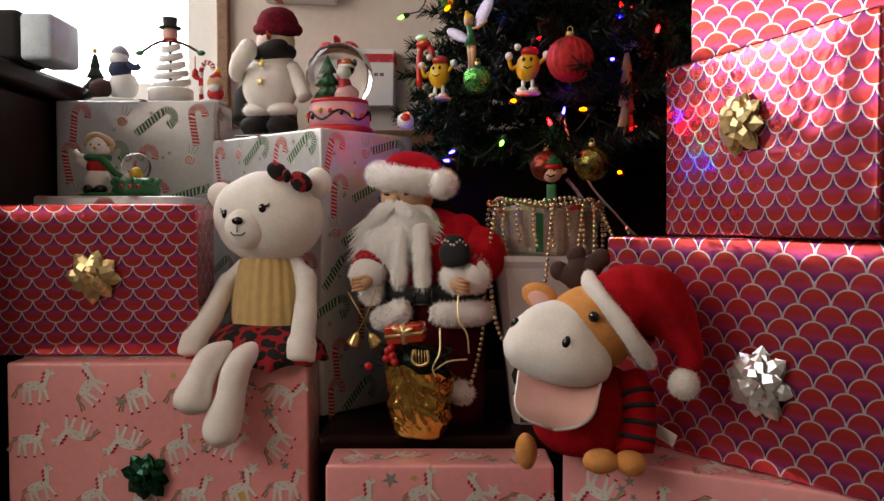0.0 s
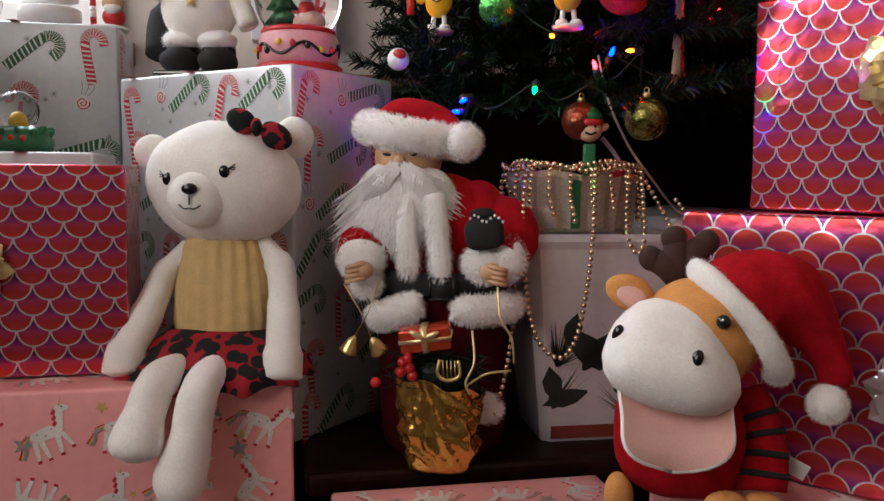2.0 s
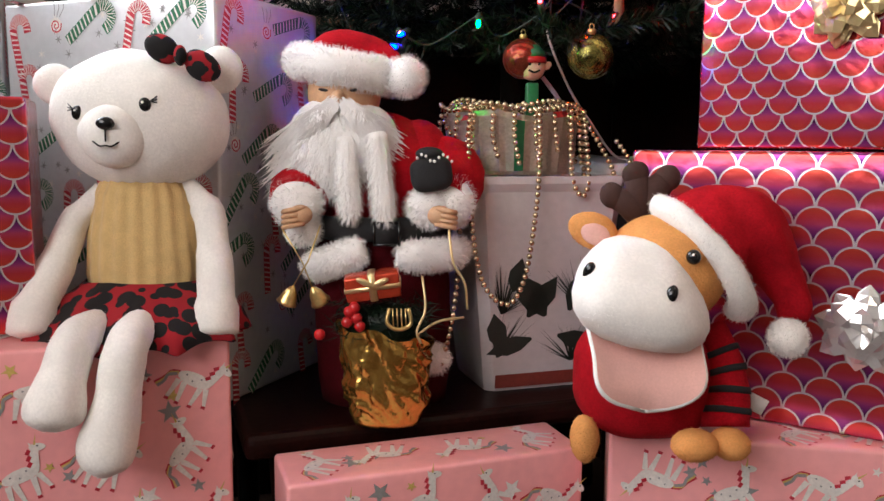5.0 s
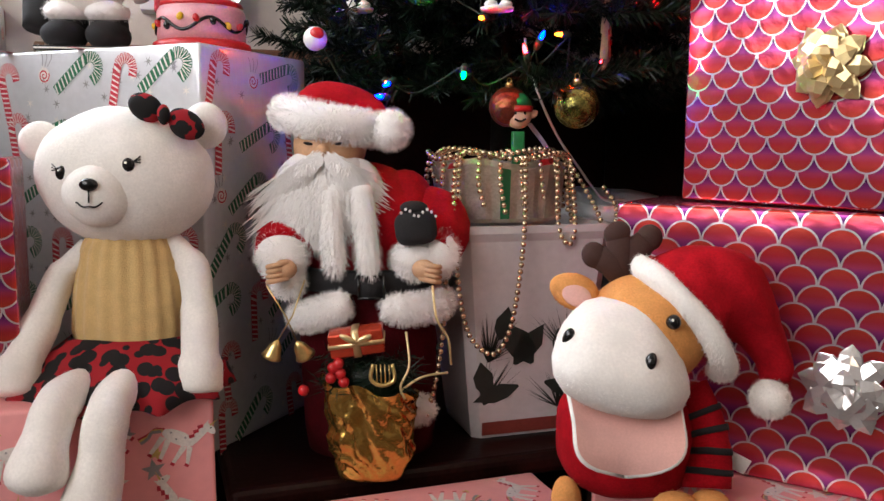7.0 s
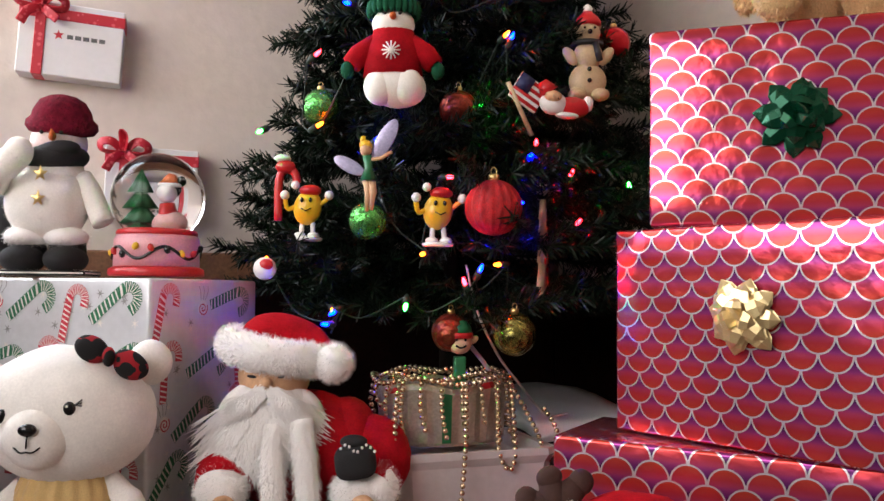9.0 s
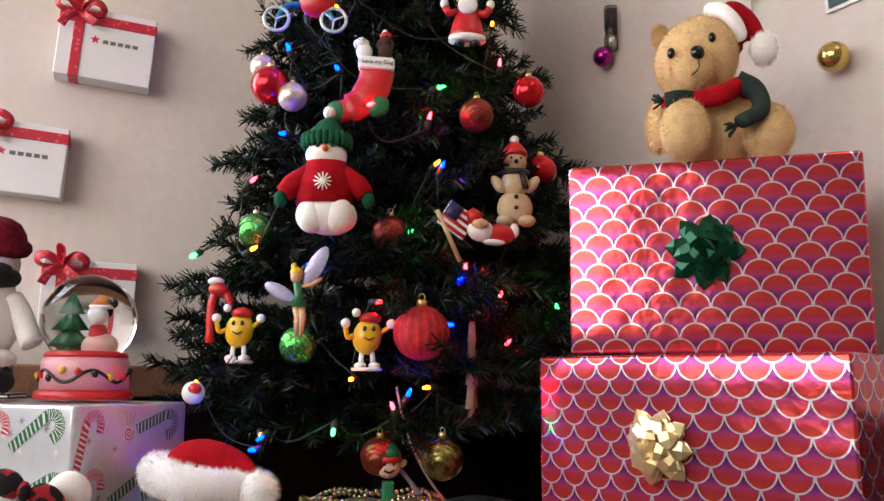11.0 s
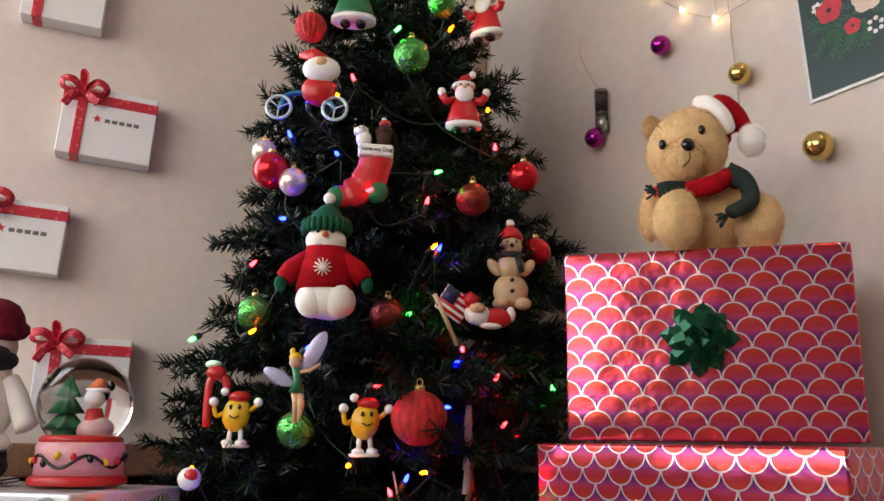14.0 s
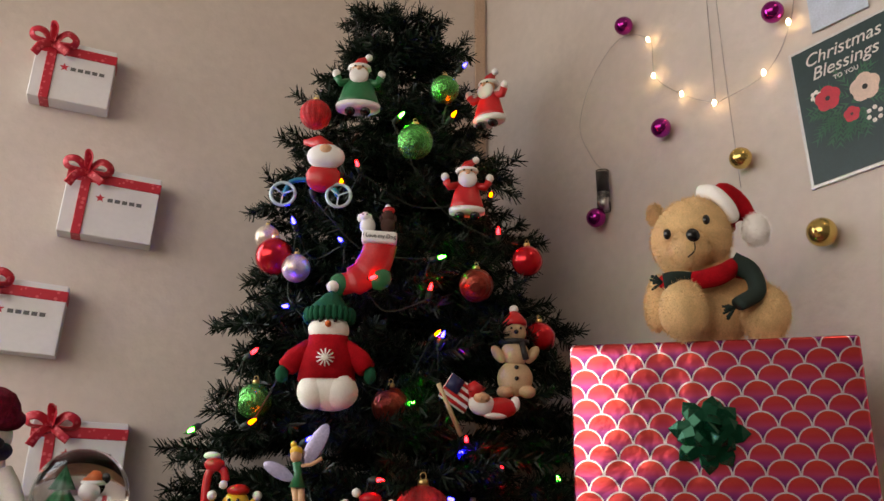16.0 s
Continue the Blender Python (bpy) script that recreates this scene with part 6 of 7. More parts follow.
# ---- snowman on the candy cane box ----
def big_snowman():
    bm = bmesh.new()
    block(bm, (0, 0.0, 0.003), (0.125, 0.075, 0.006), 3, (0, 0, 0), 0.002)
    for sx in (-1, 1):
        ell(bm, (sx * 0.029, -0.012, 0.020), (0.029, 0.038, 0.018), 3)
        tube(bm, [(sx * 0.028, 0, 0.02), (sx * 0.026, 0, 0.045)], 0.025, 14, 3)
        ell(bm, (sx * 0.026, -0.006, 0.048), (0.030, 0.030, 0.014), 5)
    ell(bm, (-0.002, 0, 0.092), (0.057, 0.046, 0.052), 0, seg=30)
    ell(bm, (0.004, 0, 0.130), (0.042, 0.036, 0.028), 0)
    ell(bm, (0.012, -0.004, 0.166), (0.038, 0.036, 0.032), 4, seg=24)
    ell(bm, (0.010, -0.008, 0.146), (0.044, 0.043, 0.018), 3, (0, -6, 0), 26)
    ell(bm, (0.018, -0.030, 0.152), (0.032, 0.020, 0.013), 3, (0, -10, 0))
    tube(bm, [(0.014, -0.036, 0.168), (0.020, -0.058, 0.174)], [0.006, 0.0012], 10, 2)
    for x in (0.0, 0.026):
        ell(bm, (x, -0.039, 0.174), 0.0026, 3)
    tube(bm, spine([(0.004, -0.036, 0.160), (0.016, -0.039, 0.157), (0.030, -0.034, 0.165)], 4), 0.0009, 5, 3)
    lathe(bm, [(0.040, 0), (0.045, 0.006), (0.044, 0.013), (0.038, 0.018), (0.036, 0.026), (0.028, 0.038), (0.016, 0.044), (0.004, 0.046)], 28, 1, pose(0.012, 0.006, 0.181, 14, 5, 0) @ Matrix.Diagonal((1.08, 1.08, 1.05, 1)))
    tube(bm, spine([(-0.042, 0, 0.120), (-0.060, -0.024, 0.112), (-0.046, -0.046, 0.126), (-0.024, -0.050, 0.146)], 5), [0.015] * 5 + [0.016] * 6 + [0.018] * 5, 14, 0)
    ell(bm, (-0.024, -0.050, 0.147), 0.0185, 0)
    tube(bm, spine([(0.042, 0, 0.122), (0.062, -0.006, 0.096), (0.078, -0.012, 0.066)], 5), [0.016] * 5 + [0.015] * 6, 14, 0)
    tube(bm, spine([(-0.03, 0.03, 0.13), (-0.062, 0.024, 0.08), (-0.064, 0.012, 0.03)], 5), [0.022] * 5 + [0.028] * 6, 12, 3)
    pelt(bm, 0, 0.003, 9000, 4, 0.00025)
    pelt(bm, 5, 0.006, 2500, 5, 0.00035)
    for z, x in ((0.122, 0.004), (0.092, 0.002)):
        c = Vector((x, -0.047, z))
        pts = [c + Vector(((0.0105 if k % 2 == 0 else 0.0045) * math.sin(math.pi * k / 5), -0.002, (0.0105 if k % 2 == 0 else 0.0045) * math.cos(math.pi * k / 5))) for k in range(10)]
        mid = bm.verts.new(c + Vector((0, -0.006, 0)))
        vs = [bm.verts.new(p) for p in pts]
        for k in range(10):
            bm.faces.new((vs[k], vs[(k + 1) % 10], mid)).material_index = 6
    return solid("snowman_figure", bm, [M_PLUSH_WHITE, M_MAROON, M_ORANGE, M_BLACK_FELT, mat("pink_cloth", (0.72, 0.55, 0.52), 0.9), M_FUR_WHITE, M_CAP], "plush snowman with maroon knit hat, black scarf and gold stars", "figurine", pose(-0.290, 1.395, 0.7475, 0, 0, -14) @ Matrix.Diagonal((0.85, 0.90, 0.97, 1)))


big_snowman()

# ---- snow globe ----
globe = thing("snow_globe", "snow globe with a tiny tree and figure on pink base", "snow globe", pose(-0.167, 1.335, 0.7475, 0, 0, -10) @ Matrix.Scale(0.87, 4))
bm = bmesh.new()
lathe(bm, [(0.062, 0), (0.0635, 0.004), (0.0625, 0.010), (0.057, 0.013)], 40, 1)
lathe(bm, [(0.0565, 0.0125), (0.0565, 0.05), (0.053, 0.056)], 40, 0)
lathe(bm, [(0.053, 0.0555), (0.054, 0.059), (0.052, 0.063), (0.044, 0.065)], 40, 1)
base = part("base", bm, [mat("pink_resin", (0.72, 0.33, 0.36), 0.35), M_RED], globe, "pink base with red rims")
bm = bmesh.new()
pts = [Vector((0.0575 * math.sin(t), -0.0575 * math.cos(t), 0.031 + 0.008 * math.sin(5.2 * t))) for t in [-1.9 + 3.8 * k / 60 for k in range(61)]]
tube(bm, pts, 0.0022, 6)
part("painted_garland", bm, M_BLACK, base, "dark painted light garland")
rnd = random.Random(4)
for k in range(9):
    t = -1.4 + 0.35 * k
    bm = bmesh.new()
    ell(bm, (0.0585 * math.sin(t), -0.0585 * math.cos(t), 0.028 + 0.012 * rnd.random()), (0.0042, 0.003, 0.0055), 0, (0, rnd.uniform(-40, 40), 0), 10)
    part("painted_bulb", bm, (M_YELLOW, M_RED, M_BLACK)[k % 3], base)
bm = bmesh.new()
ell(bm, (0, 0, 0.108), 0.0625, 0, seg=48)
g_ob = part("glass_ball", bm, glass("globe_glass"), globe, "clear glass ball")
bm = bmesh.new()
for z, r in ((0.066, 0.022), (0.082, 0.019), (0.098, 0.015), (0.114, 0.010)):
    rr = [bm.verts.new((-0.018 + (r + 0.003 * math.sin(7 * t)) * math.cos(t), 0.004 + (r + 0.003 * math.sin(7 * t)) * 0.8 * math.sin(t), z)) for t in [2 * math.pi * k / 28 for k in range(28)]]
    top = bm.verts.new((-0.017, 0.004, z + 0.024))
    for k in range(28):
        bm.faces.new((rr[k], rr[(k + 1) % 28], top))
    bm.faces.new(rr[::-1])
part("tree", bm, M_GREEN, globe)
bm = bmesh.new()
ell(bm, (0.014, -0.006, 0.078), (0.020, 0.015, 0.016), 0)
tube(bm, [(0.012, -0.006, 0.080), (0.010, -0.006, 0.102)], [0.013, 0.008], 14, 1)
ell(bm, (0.010, -0.010, 0.113), (0.011, 0.010, 0.011), 2)
ell(bm, (0.012, -0.004, 0.118), (0.012, 0.010, 0.010), 3)
tube(bm, [(0.012, -0.004, 0.122), (0.014, -0.004, 0.134)], [0.012, 0.004], 12, 4)
ell(bm, (0.012, -0.005, 0.122), (0.013, 0.012, 0.004), 2)
ell(bm, (0.024, -0.004, 0.127), (0.005, 0.003, 0.006), 3)
part("figure", bm, [mat("rose_resin", (0.72, 0.42, 0.40), 0.5), M_RED, M_CHINA, M_BLACK, M_ORANGE], globe, "small figure in red and pink")

# ---- figurines before the window ----
def winter_pair(bm):
    lathe(bm, [(0.052, 0), (0.054, 0.005), (0.048, 0.010)], 30, 0, Matrix.Diagonal((1, 0.6, 1, 1)))
    for z, r in ((0.01, 0.026), (0.03, 0.022), (0.05, 0.016), (0.068, 0.010)):
        tube(bm, [(-0.030, 0, z), (-0.030, 0, z + 0.026)], [r, 0.003], 14, 2)
    ell(bm, (-0.030, 0, 0.100), 0.005, 3)
    ell(bm, (-0.014, -0.014, 0.028), (0.022, 0.014, 0.018), 5)
    ell(bm, (0.022, 0, 0.034), (0.028, 0.022, 0.028), 0)
    ell(bm, (0.018, -0.004, 0.064), (0.022, 0.018, 0.018), 1)
    ell(bm, (0.016, -0.004, 0.084), (0.018, 0.016, 0.015), 0)
    tube(bm, [(0.017, 0, 0.090), (0.018, 0, 0.102), (0.022, 0, 0.108)], [0.018, 0.014, 0.005], 14, 4)
    tube(bm, spine([(0.034, -0.010, 0.074), (0.048, -0.010, 0.066), (0.056, -0.008, 0.072)], 4), 0.006, 8, 1)


bm = bmesh.new()
winter_pair(bm)
solid("snowman_figurine", bm, [M_CHINA, mat("navy_cloth", (0.02, 0.03, 0.08), 0.8), M_DKGREEN, M_CAP, mat("lilac_cap", (0.30, 0.28, 0.38), 0.8), M_BROWN], "snowman figurine in navy scarf beside a little fir", "figurine", pose(-0.615, 1.525, 0.8235))


def slat_snowman(bm):
    tube(bm, [(0, 0, 0), (0, 0, 0.014)], [0.030, 0.030], 20, 1)
    lathe(bm, [(0.041, 0.004), (0.041, 0.026), (0.038, 0.028)], 26, 0)
    for k in range(5):
        r = 0.036 - 0.0048 * k
        z = 0.033 + 0.0165 * k
        tube(bm, spine([(-r, 0, z + 0.004), (-r * 0.5, -r * 0.5, z), (r * 0.5, -r * 0.5, z + 0.004), (r, 0, z + 0.009)], 5), 0.006, 8, 0, 0.45)
        tube(bm, spine([(-r, 0, z + 0.004), (0, r * 0.7, z + 0.006), (r, 0, z + 0.009)], 5), 0.006, 8, 0, 0.45)
    tube(bm, [(0, 0, 0.02), (0, 0, 0.12)], 0.003, 8, 4)
    ell(bm, (0, 0, 0.130), 0.014, 5)
    tube(bm, [(0, 0, 0.118), (0, 0, 0.121)], 0.013, 14, 2)
    lathe(bm, [(0.020, 0.140), (0.020, 0.143), (0.012, 0.1435), (0.0135, 0.160)], 20, 3)
    tube(bm, spine([(-0.055, 0, 0.096), (-0.02, 0, 0.116), (0.02, 0, 0.114), (0.058, 0, 0.094)], 5), 0.0025, 7, 4)
    for x in (-0.056, 0.058):
        ell(bm, (x, -0.002, 0.095), (0.008, 0.005, 0.005), 6)
    tube(bm, spine([(0.046, 0, 0.09), (0.046, 0, 0.062), (0.046, 0, 0.052), (0.056, 0, 0.050)], 4), [0.001] * 4 + [0.006] * 4 + [0.005] * 5, 8, 2)


bm = bmesh.new()
slat_snowman(bm)
solid("snowman_candle_holder", bm, [M_CHINA, M_BLACK, M_RED, M_BLACK_FELT, M_BROWN, mat("peach_resin", (0.66, 0.42, 0.32), 0.5), M_GREEN], "white spiral-slatted snowman figure with a black top hat", "figurine", pose(-0.505, 1.525, 0.8235))


def cane_santa(bm):
    lathe(bm, [(0.026, 0), (0.027, 0.004), (0.022, 0.007)], 20, 0)
    pts = spine([(-0.020, 0, 0.004), (-0.020, 0, 0.06), (-0.012, 0, 0.078), (0.0, 0, 0.074), (0.002, 0, 0.064)], 8)
    for k in range(len(pts) - 1):
        tube(bm, [pts[k], pts[k + 1]], 0.0045, 8, 1 if k % 4 < 2 else 0)
    ell(bm, (0.008, -0.004, 0.020), (0.016, 0.012, 0.014), 1)
    ell(bm, (0.008, -0.008, 0.038), (0.015, 0.012, 0.014), 2)
    ell(bm, (0.008, -0.014, 0.030), (0.012, 0.007, 0.008), 0)
    tube(bm, [(0.008, -0.004, 0.046), (0.012, -0.004, 0.060)], [0.014, 0.004], 12, 1)
    ell(bm, (0.013, -0.004, 0.062), 0.005, 5)


bm = bmesh.new()
cane_santa(bm)
solid("santa_figurine", bm, DOLL, "small santa figurine leaning on a striped candy cane", "figurine", pose(-0.428, 1.525, 0.8235))


def snowman_with_ball(bm):
    lathe(bm, [(0.060, 0), (0.061, 0.003), (0.05, 0.005)], 26, 4, Matrix.Diagonal((1, 0.5, 1, 1)))
    for x in (-0.042, -0.024):
        ell(bm, (x, -0.006, 0.010), (0.010, 0.013, 0.009), 3)
    ell(bm, (-0.032, 0, 0.026), (0.021, 0.017, 0.020), 0, (0, 10, 0))
    ell(bm, (-0.032, 0, 0.048), (0.018, 0.015, 0.016), 1, (0, 10, 0))
    ell(bm, (-0.028, -0.003, 0.076), (0.0185, 0.017, 0.0175), 0)
    ell(bm, (-0.027, 0.004, 0.081), (0.0215, 0.017, 0.0175), 6)
    tube(bm, [(-0.028 + 0.0185 * math.cos(t), -0.006 - 0.006 * math.sin(t), 0.079 + 0.0175 * math.sin(t)) for t in [k * math.pi / 10 for k in range(11)]], 0.0042, 8, 6)
    ell(bm, (-0.027, -0.021, 0.075), (0.0026, 0.006, 0.0026), 5)
    for x in (-0.034, -0.021):
        ell(bm, (x, -0.0185, 0.080), 0.0016, 3, seg=8)
    tube(bm, [(-0.031 + 0.017 * math.cos(t), 0.014 * math.sin(t), 0.061) for t in [k * math.pi / 8 for k in range(17)]], 0.0055, 8, 4)
    tube(bm, spine([(-0.022, -0.014, 0.060), (-0.010, -0.017, 0.050), (0.002, -0.015, 0.036), (0.012, -0.013, 0.030)], 5), 0.0055, 8, 4, 0.5)
    for pts in ([(-0.044, -0.002, 0.058), (-0.058, -0.008, 0.062), (-0.064, -0.010, 0.072)], [(-0.044, -0.004, 0.050), (-0.060, -0.010, 0.056)]):
        tube(bm, pts, [0.0065, 0.006, 0.005][:len(pts)], 10, 0)
    lathe(bm, [(0.036, 0.0), (0.037, 0.010), (0.033, 0.022), (0.024, 0.028)], 24, 4, pose(0.030, 0, 0))
    for k in range(14):
        a = 2 * math.pi * k / 14
        ell(bm, (0.030 + 0.031 * math.cos(a), 0.031 * math.sin(a), 0.019 + 0.004 * (k % 2)), (0.009, 0.003, 0.005), 4, (0, -30, math.degrees(a)), 8)
    ell(bm, (0.030, 0, 0.036), (0.008, 0.008, 0.010), 5)
    for k in range(3):
        ell(bm, (0.02 + 0.012 * k, -0.034, 0.014), 0.0035, 1, seg=10)


sn = thing("snowman_globe_figurine", "snowman figurine in green scarf beside a tiny snow globe", "figurine", pose(-0.517, 1.30, 0.6465))
bm = bmesh.new()
snowman_with_ball(bm)
part("body", bm, DOLL, sn)
bm = bmesh.new()
ell(bm, (0.030, 0, 0.046), 0.0235, 0, seg=30)
part("glass_ball", bm, glass("small_globe_glass"), sn, "tiny glass ball")

# white speaker-like box with dark front on the cabinet
spk = thing("radio", "small white and black radio on the dark cabinet", "radio", pose(-0.652, 1.33, 0.8585, 0, 0, 0))
bm = bmesh.new()
block(bm, (0.018, 0, 0.037), (0.052, 0.10, 0.074), 0, (0, 0, 0), 0.008)
part("case", bm, mat("pale_blue_plastic", (0.50, 0.60, 0.68), 0.4), spk)
bm = bmesh.new()
block(bm, (-0.045, 0, 0.040), (0.073, 0.102, 0.080), 0, (0, 0, 0), 0.010)
part("grille", bm, M_BLACK_FELT, spk, "black cloth grille")

# white folded paper behind the stack
bm = bmesh.new()
V = [[bm.verts.new((0.285 + 0.19 * i / 8 + 0.05 * j / 5, 1.205 + 0.38 * j / 5, 0.566 + 0.004 * math.sin(i + 1.7 * j) + 0.0012 * j)) for i in range(9)] for j in range(6)]
for j in range(5):
    for i in range(8):
        bm.faces.new((V[j][i], V[j][i + 1], V[j + 1][i + 1], V[j + 1][i]))
r = bmesh.ops.extrude_face_region(bm, geom=bm.faces[:])
bmesh.ops.translate(bm, vec=(0, 0, -0.02), verts=[e for e in r["geom"] if isinstance(e, bmesh.types.BMVert)])
solid("folded_cloth", bm, M_WHITE, "folded white cloth on a box behind the stack", "cloth")
bm = bmesh.new()
block(bm, (0.435, 1.38, 0.43), (0.13, 0.32, 0.228), 0, (0, 0, 0), 0.006)
solid("dark_carton", bm, M_BLACK_FELT, "plain dark carton under the folded cloth", "box", smooth=False)
bm = bmesh.new()
tube(bm, spine([(0.178, 1.20, 0.765), (0.183, 1.195, 0.735), (0.195, 1.195, 0.70), (0.222, 1.20, 0.655), (0.255, 1.21, 0.62), (0.30, 1.225, 0.579), (0.34, 1.24, 0.576)], 8), 0.0016, 6)
solid("power_cord", bm, mat("clear_cord", (0.5, 0.47, 0.45), 0.4), "thin pale electric cord hanging from the tree", "cord")

# ---- small gift boxes on the back wall ----
M_RIB = dotted("dotted_red_ribbon", (0.48, 0.012, 0.03), (0.66, 0.10, 0.12), 105, 0.30, 0.45, 0.0)
M_CARD = mat("white_card", (0.72, 0.71, 0.71), 0.5, 0, 0.03, 12)
for x0, z0, w, h, tilt in ((-0.245, 1.258, 0.148, 0.120, 3), (-0.366, 1.060, 0.149, 0.114, 3), (-0.322, 1.490, 0.128, 0.112, 2), (-0.236, 0.842, 0.138, 0.114, 1)):
    y0 = 1.65 + (0.55 - x0) * 0.0667
    b = thing("small_gift_box", "white card gift box with dotted red ribbon hung on the wall", "gift box", pose(x0, y0 - 0.040, z0, 0, tilt, -3.8), "gift boxes on the wall")
    bm = bmesh.new()
    block(bm, (w / 2, 0.019, h / 2), (w, 0.038, h), 0, (0, 0, 0), 0.002)
    part("box", bm, M_CARD, b, smooth=False)
    bm = bmesh.new()
    block(bm, (w / 2, 0.0185, h * 0.84), (w + 0.002, 0.040, 0.017), 0, (0, 0, 0), 0.001)
    part("ribbon", bm, M_RIB, b, "red ribbon with paler dots", smooth=False)
    bm = bmesh.new()
    block(bm, (w * 0.2, 0.0175, h / 2), (0.015, 0.040, h + 0.002), 0, (0, 0, 0), 0.001)
    part("ribbon", bm, M_RIB, b, "red ribbon with paler dots", smooth=False)
    c = Vector((w * 0.2, -0.006, h * 0.9))
    for pts in ([(0, 0, 0), (0.018, -0.012, 0.016), (0.034, -0.010, 0.010), (0.03, -0.006, -0.002), (0, 0, 0)], [(0, 0, 0), (-0.018, -0.012, 0.014), (-0.034, -0.010, 0.012), (-0.03, -0.006, 0.0), (0, 0, 0)],
                [(0, 0, 0), (0.012, -0.01, -0.01), (0.026, -0.012, -0.02)], [(0, 0, 0), (-0.016, -0.01, -0.012), (-0.026, -0.008, -0.03)], [(0, 0, 0), (0.004, -0.014, 0.022), (-0.003, -0.012, 0.03), (0, 0, 0)]):
        bm = bmesh.new()
        tube(bm, spine([c + Vector(p) for p in pts], 6), 0.007, 8, 0, 0.14)
        part("bow_loop", bm, M_RIB, b)
    bm = bmesh.new()
    sh = Sheet(bm, (0, 0, 0), (1, 0, 0), (0, 0, 1))
    sh.at((w * 0.38, h * 0.56), 0.1, 1)
    sh.star(0, 0, 0.008, 0)
    part("red_star", bm, M_PRED, b, "printed red star", smooth=False)
    bm = bmesh.new()
    sh = Sheet(bm, (0, 0, 0), (1, 0, 0), (0, 0, 1))
    sh.at((w * 0.46, h * 0.52), 0, 1)
    for k in range(5):
        sh.poly([(0.0115 * k, 0), (0.0115 * k + 0.0085, 0), (0.0115 * k + 0.0085, 0.0065), (0.0115 * k, 0.0065)], 0, 0.0014)
    part("printed_mark", bm, mat("grey_print", (0.12, 0.12, 0.12), 0.5), b, "row of plain dark marks", smooth=False)

# ---- things on the side wall ----
EAST = Vector(CORNER), Vector(RIGHT_F)
edir = (EAST[1] - EAST[0]).normalized()
inward = Vector((edir.y, -edir.x, 0))


def east(y, z, off):
    return on_wall(CORNER, RIGHT_F, (CORNER[1] - y) / 0.9836, off, z)


for y, z, r, key, label in ((1.351, 1.304, 0.017, "purple", "shiny purple ball pinned to the wall"), (1.205, 1.427, 0.016, "purple", "shiny purple ball pinned to the wall"),
                            (1.267, 1.648, 0.016, "purple", "shiny purple ball pinned to the wall"), (0.996, 1.529, 0.016, "purple", "shiny purple ball pinned to the wall"),
                            (1.071, 1.326, 0.016, "wall_gold", "polished gold ball pinned to the wall"), (0.966, 1.184, 0.019, "wall_gold", "satin gold ball pinned to the wall")):
    ball(east(y - 0.017, z + (0.004 if y > 1.3 else -0.007), r * 1.25), r, key, label, name="wall_ball", axis=-inward)
fl = thing("fairy_lights", "warm white wire fairy lights looped on the wall", "string lights")
M_FAIRY = mat("warm_led", (1.0, 0.8, 0.5), 0.3, 0, 0.02, 10, 0, emit=(1.0, 0.70, 0.36), power=22.0)
M_WIRE = mat("silver_wire", (0.45, 0.40, 0.38), 0.35, 0.8)
SPOTS = [(1.217, 1.595), (1.211, 1.523), (1.16, 1.467), (1.103, 1.427), (1.018, 1.44), (0.972, 1.50)]
for y, z in SPOTS:
    bm = bmesh.new()
    ell(bm, east(y - 0.010, z, 0.012), (0.0032, 0.0032, 0.005), 0, seg=10)
    part("led", bm, M_FAIRY, fl, "glowing warm white bead")
for pts in ([(1.335, 1.395), (1.36, 1.43), (1.385, 1.50), (1.35, 1.58), (1.28, 1.63), (1.217, 1.595), (1.211, 1.523), (1.16, 1.467), (1.103, 1.427)], [(1.103, 1.427), (1.018, 1.44), (0.972, 1.50), (0.95, 1.60)], [(1.10, 1.70), (1.102, 1.55), (1.103, 1.427)], [(1.085, 1.70), (1.083, 1.5), (1.076, 1.28)]):
    bm = bmesh.new()
    tube(bm, spine([east(y - 0.010, z, 0.008) for y, z in pts], 6), 0.0007, 5)
    part("wire", bm, M_WIRE, fl)
bat = thing("battery_holder", "clear plastic battery holder hanging on the wall", "battery holder")
for s, z0, z1, r, mt, nm in ((0, 1.318, 1.392, 0.0115, glass("clear_plastic", (0.9, 0.88, 0.86), 0.1), "case"), (0, 1.322, 1.352, 0.008, mat("steel_cell", (0.6, 0.6, 0.6), 0.25, 0.9), "cell"), (0, 1.354, 1.388, 0.008, M_PBLACK, "cell")):
    bm = bmesh.new()
    a, b = east(1.322, z0, 0.014), east(1.322, z1, 0.014)
    tube(bm, [a, a.lerp(b, 0.5), b], r, 16)
    part(nm, bm, mt, bat)

card = thing("greeting_card", "dark green greeting card with flowers, white border, on the wall", "greeting card")
a, z0 = east(0.965, 1.245, 0.002), 1.245
cw, ch = 0.150, 0.208
rotz = math.degrees(math.atan2(edir.y, edir.x))
card.matrix_world = pose(a.x, a.y, z0, 0, -2.5, rotz)
bm = bmesh.new()
block(bm, (cw / 2, -0.001, ch / 2), (cw, 0.002, ch), 0, (0, 0, 0), 0.0006)
part("backing", bm, mat("silver_card", (0.62, 0.60, 0.58), 0.35, 0.3), card, smooth=False)
bm = bmesh.new()
block(bm, (cw / 2, -0.0026, ch / 2), (cw - 0.010, 0.0012, ch - 0.010), 0)
part("panel", bm, mat("deep_green_card", (0.016, 0.042, 0.042), 0.45, 0, 0.15, 30), card, smooth=False)
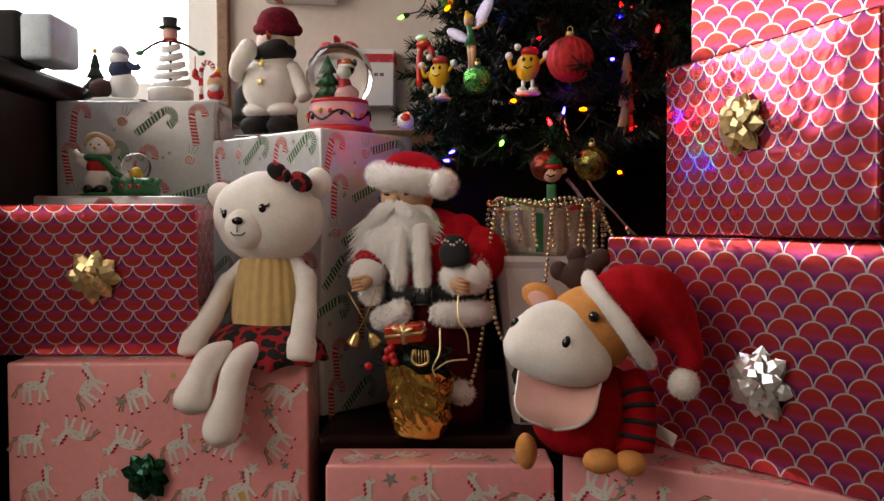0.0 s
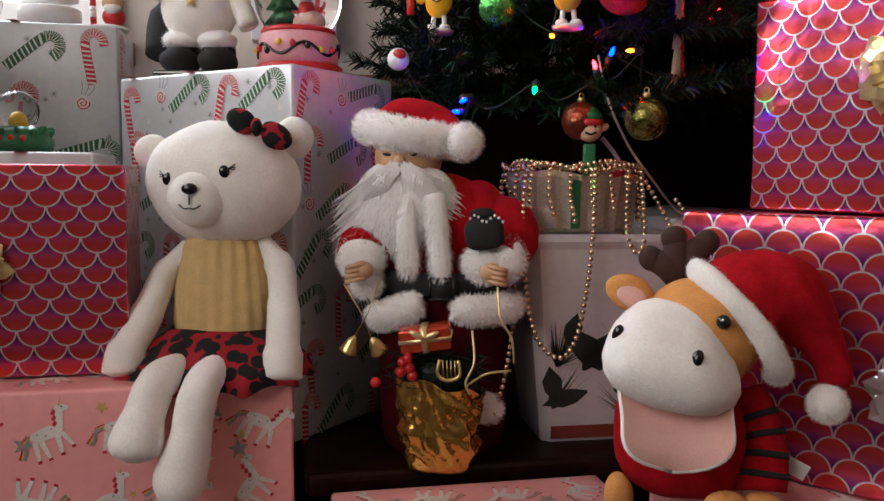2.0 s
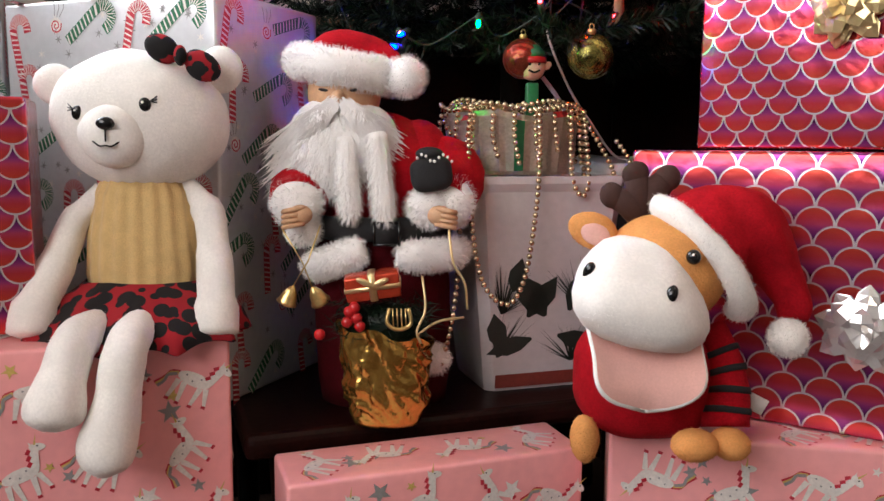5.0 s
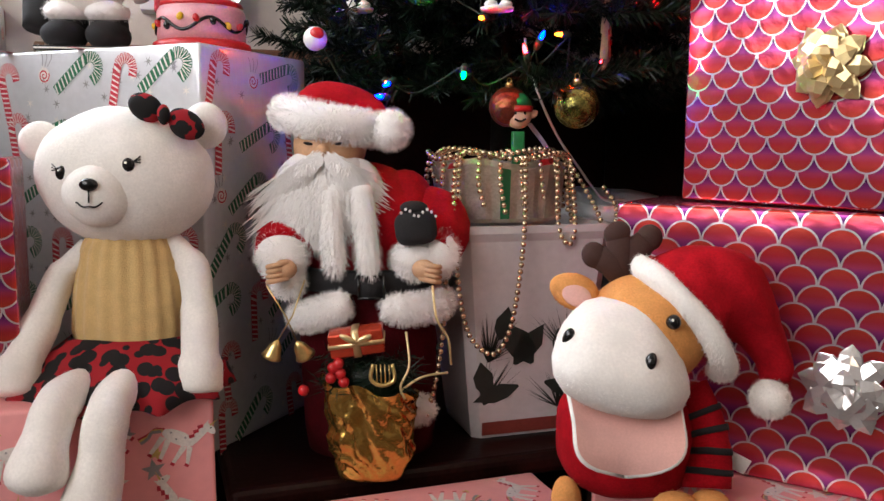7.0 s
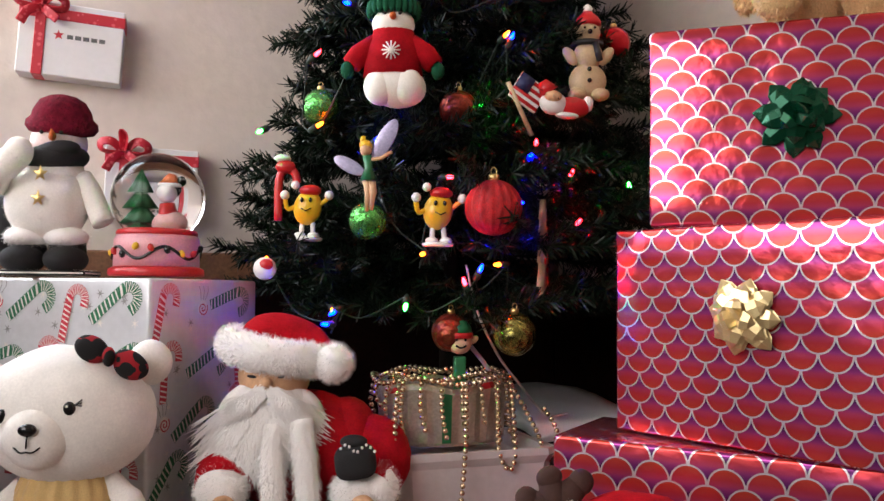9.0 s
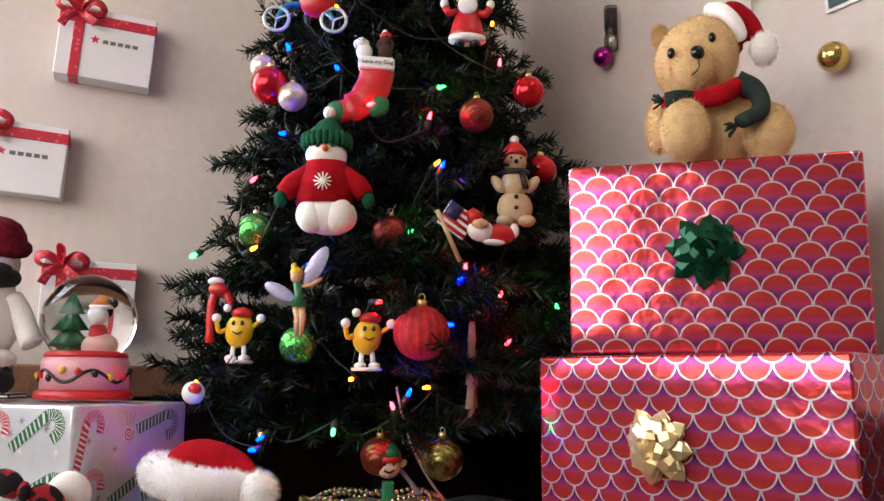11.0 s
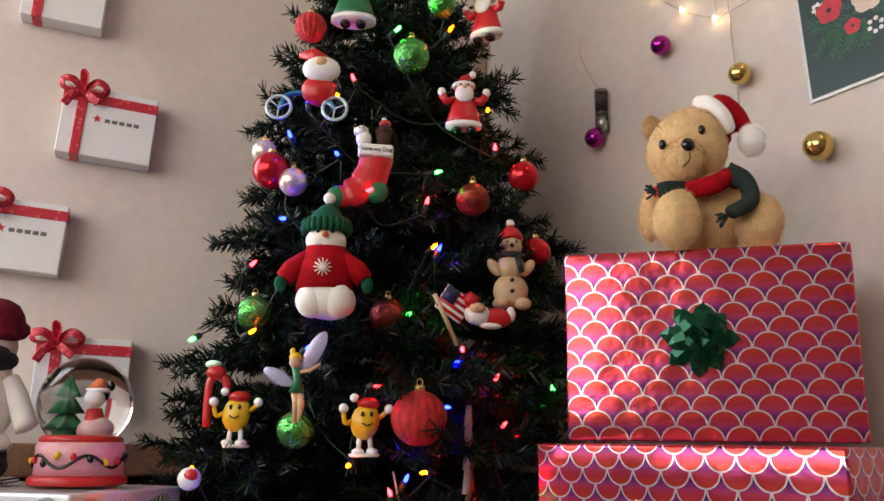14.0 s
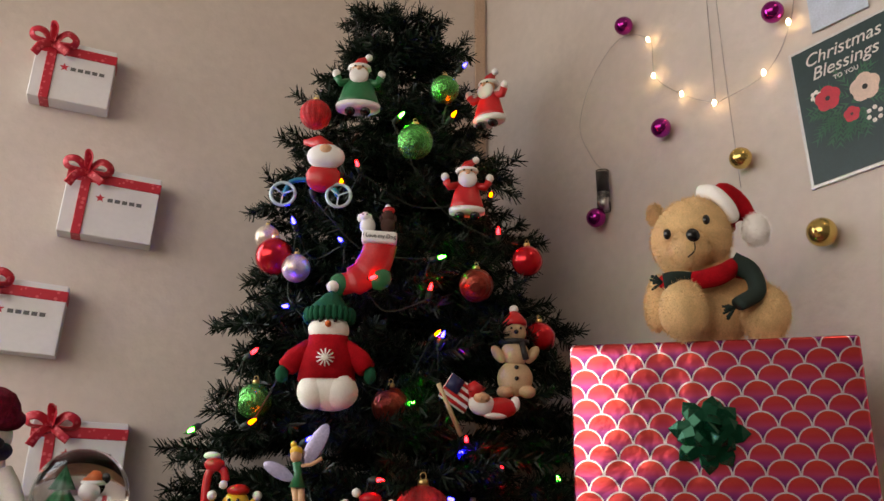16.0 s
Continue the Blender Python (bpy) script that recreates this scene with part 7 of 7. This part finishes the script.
for cx, cz, r, mt, nm in ((0.045, 0.118, 0.018, M_PRED, "red_flower"), (0.095, 0.112, 0.020, mat("cream_print", (0.70, 0.52, 0.42), 0.5), "cream_flower"), (0.072, 0.082, 0.011, M_PRED, "red_flower"), (0.030, 0.128, 0.006, M_PWHITE, "berry_sprig"), (0.100, 0.070, 0.009, M_PWHITE, "berry_sprig")):
    bm = bmesh.new()
    sh = Sheet(bm, (0, -0.0034, 0), (1, 0, 0), (0, 0, 1))
    sh.at((cx, cz), 0.3, 1)
    if nm == "berry_sprig":
        for k in range(6):
            sh.disc(r * math.cos(k * 1.05) * 0.9, r * math.sin(k * 1.05), 0.0032, 0.0032, 0, 0.0006, 8)
    else:
        for k in range(5):
            sh.disc(r * 0.45 * math.cos(k * 1.257), r * 0.45 * math.sin(k * 1.257), r * 0.58, r * 0.58, 0, 0.0005 + 0.00008 * k, 12)
        sh.disc(0, 0, r * 0.2, r * 0.2, 1, 0.0012, 8)
    part(nm, bm, [mt, M_PBLACK], card, smooth=False)
bm = bmesh.new()
sh = Sheet(bm, (0, -0.0034, 0), (1, 0, 0), (0, 0, 1))
rnd = random.Random(21)
for k in range(34):
    c = rnd.choice(((0.07, 0.10), (0.06, 0.095), (0.085, 0.10)))
    t = rnd.uniform(0, 2 * math.pi) if k % 3 else rnd.uniform(3.6, 4.9)
    L = rnd.uniform(0.03, 0.055)
    sh.at((c[0] + 0.014 * math.cos(t), c[1] + 0.014 * math.sin(t)), t, 1)
    for j in range(5):
        for sgn in (-1, 1):
            sh.poly([(L * j / 6, 0), (L * (j + 1) / 6 + 0.004, sgn * 0.007), (L * (j + 0.6) / 6, 0)], 0, 0.0003)
tagged(part("leaf_print", bm, mat("leaf_green_print", (0.03, 0.12, 0.06), 0.5), card, smooth=False), kind="stuff")
note = thing("note_card", "pale blue note card pinned above the greeting card", "card", card.matrix_world.copy())
bm = bmesh.new()
block(bm, (0.082, -0.002, ch + 0.070), (0.080, 0.0015, 0.112), 0, (0, 2, 0), 0.0005)
part("sheet", bm, mat("pale_blue_card", (0.52, 0.58, 0.68), 0.5), note, smooth=False)
for body, z, size in (("Christmas", 0.183, 0.026), ("Blessings", 0.160, 0.026), ("TO YOU", 0.143, 0.009)):
    o = lettering(body, card, (cw / 2, -0.0036, z), (90, 0, 0), size, M_PWHITE)
    if size > 0.02:
        o.data.shear = 0.3
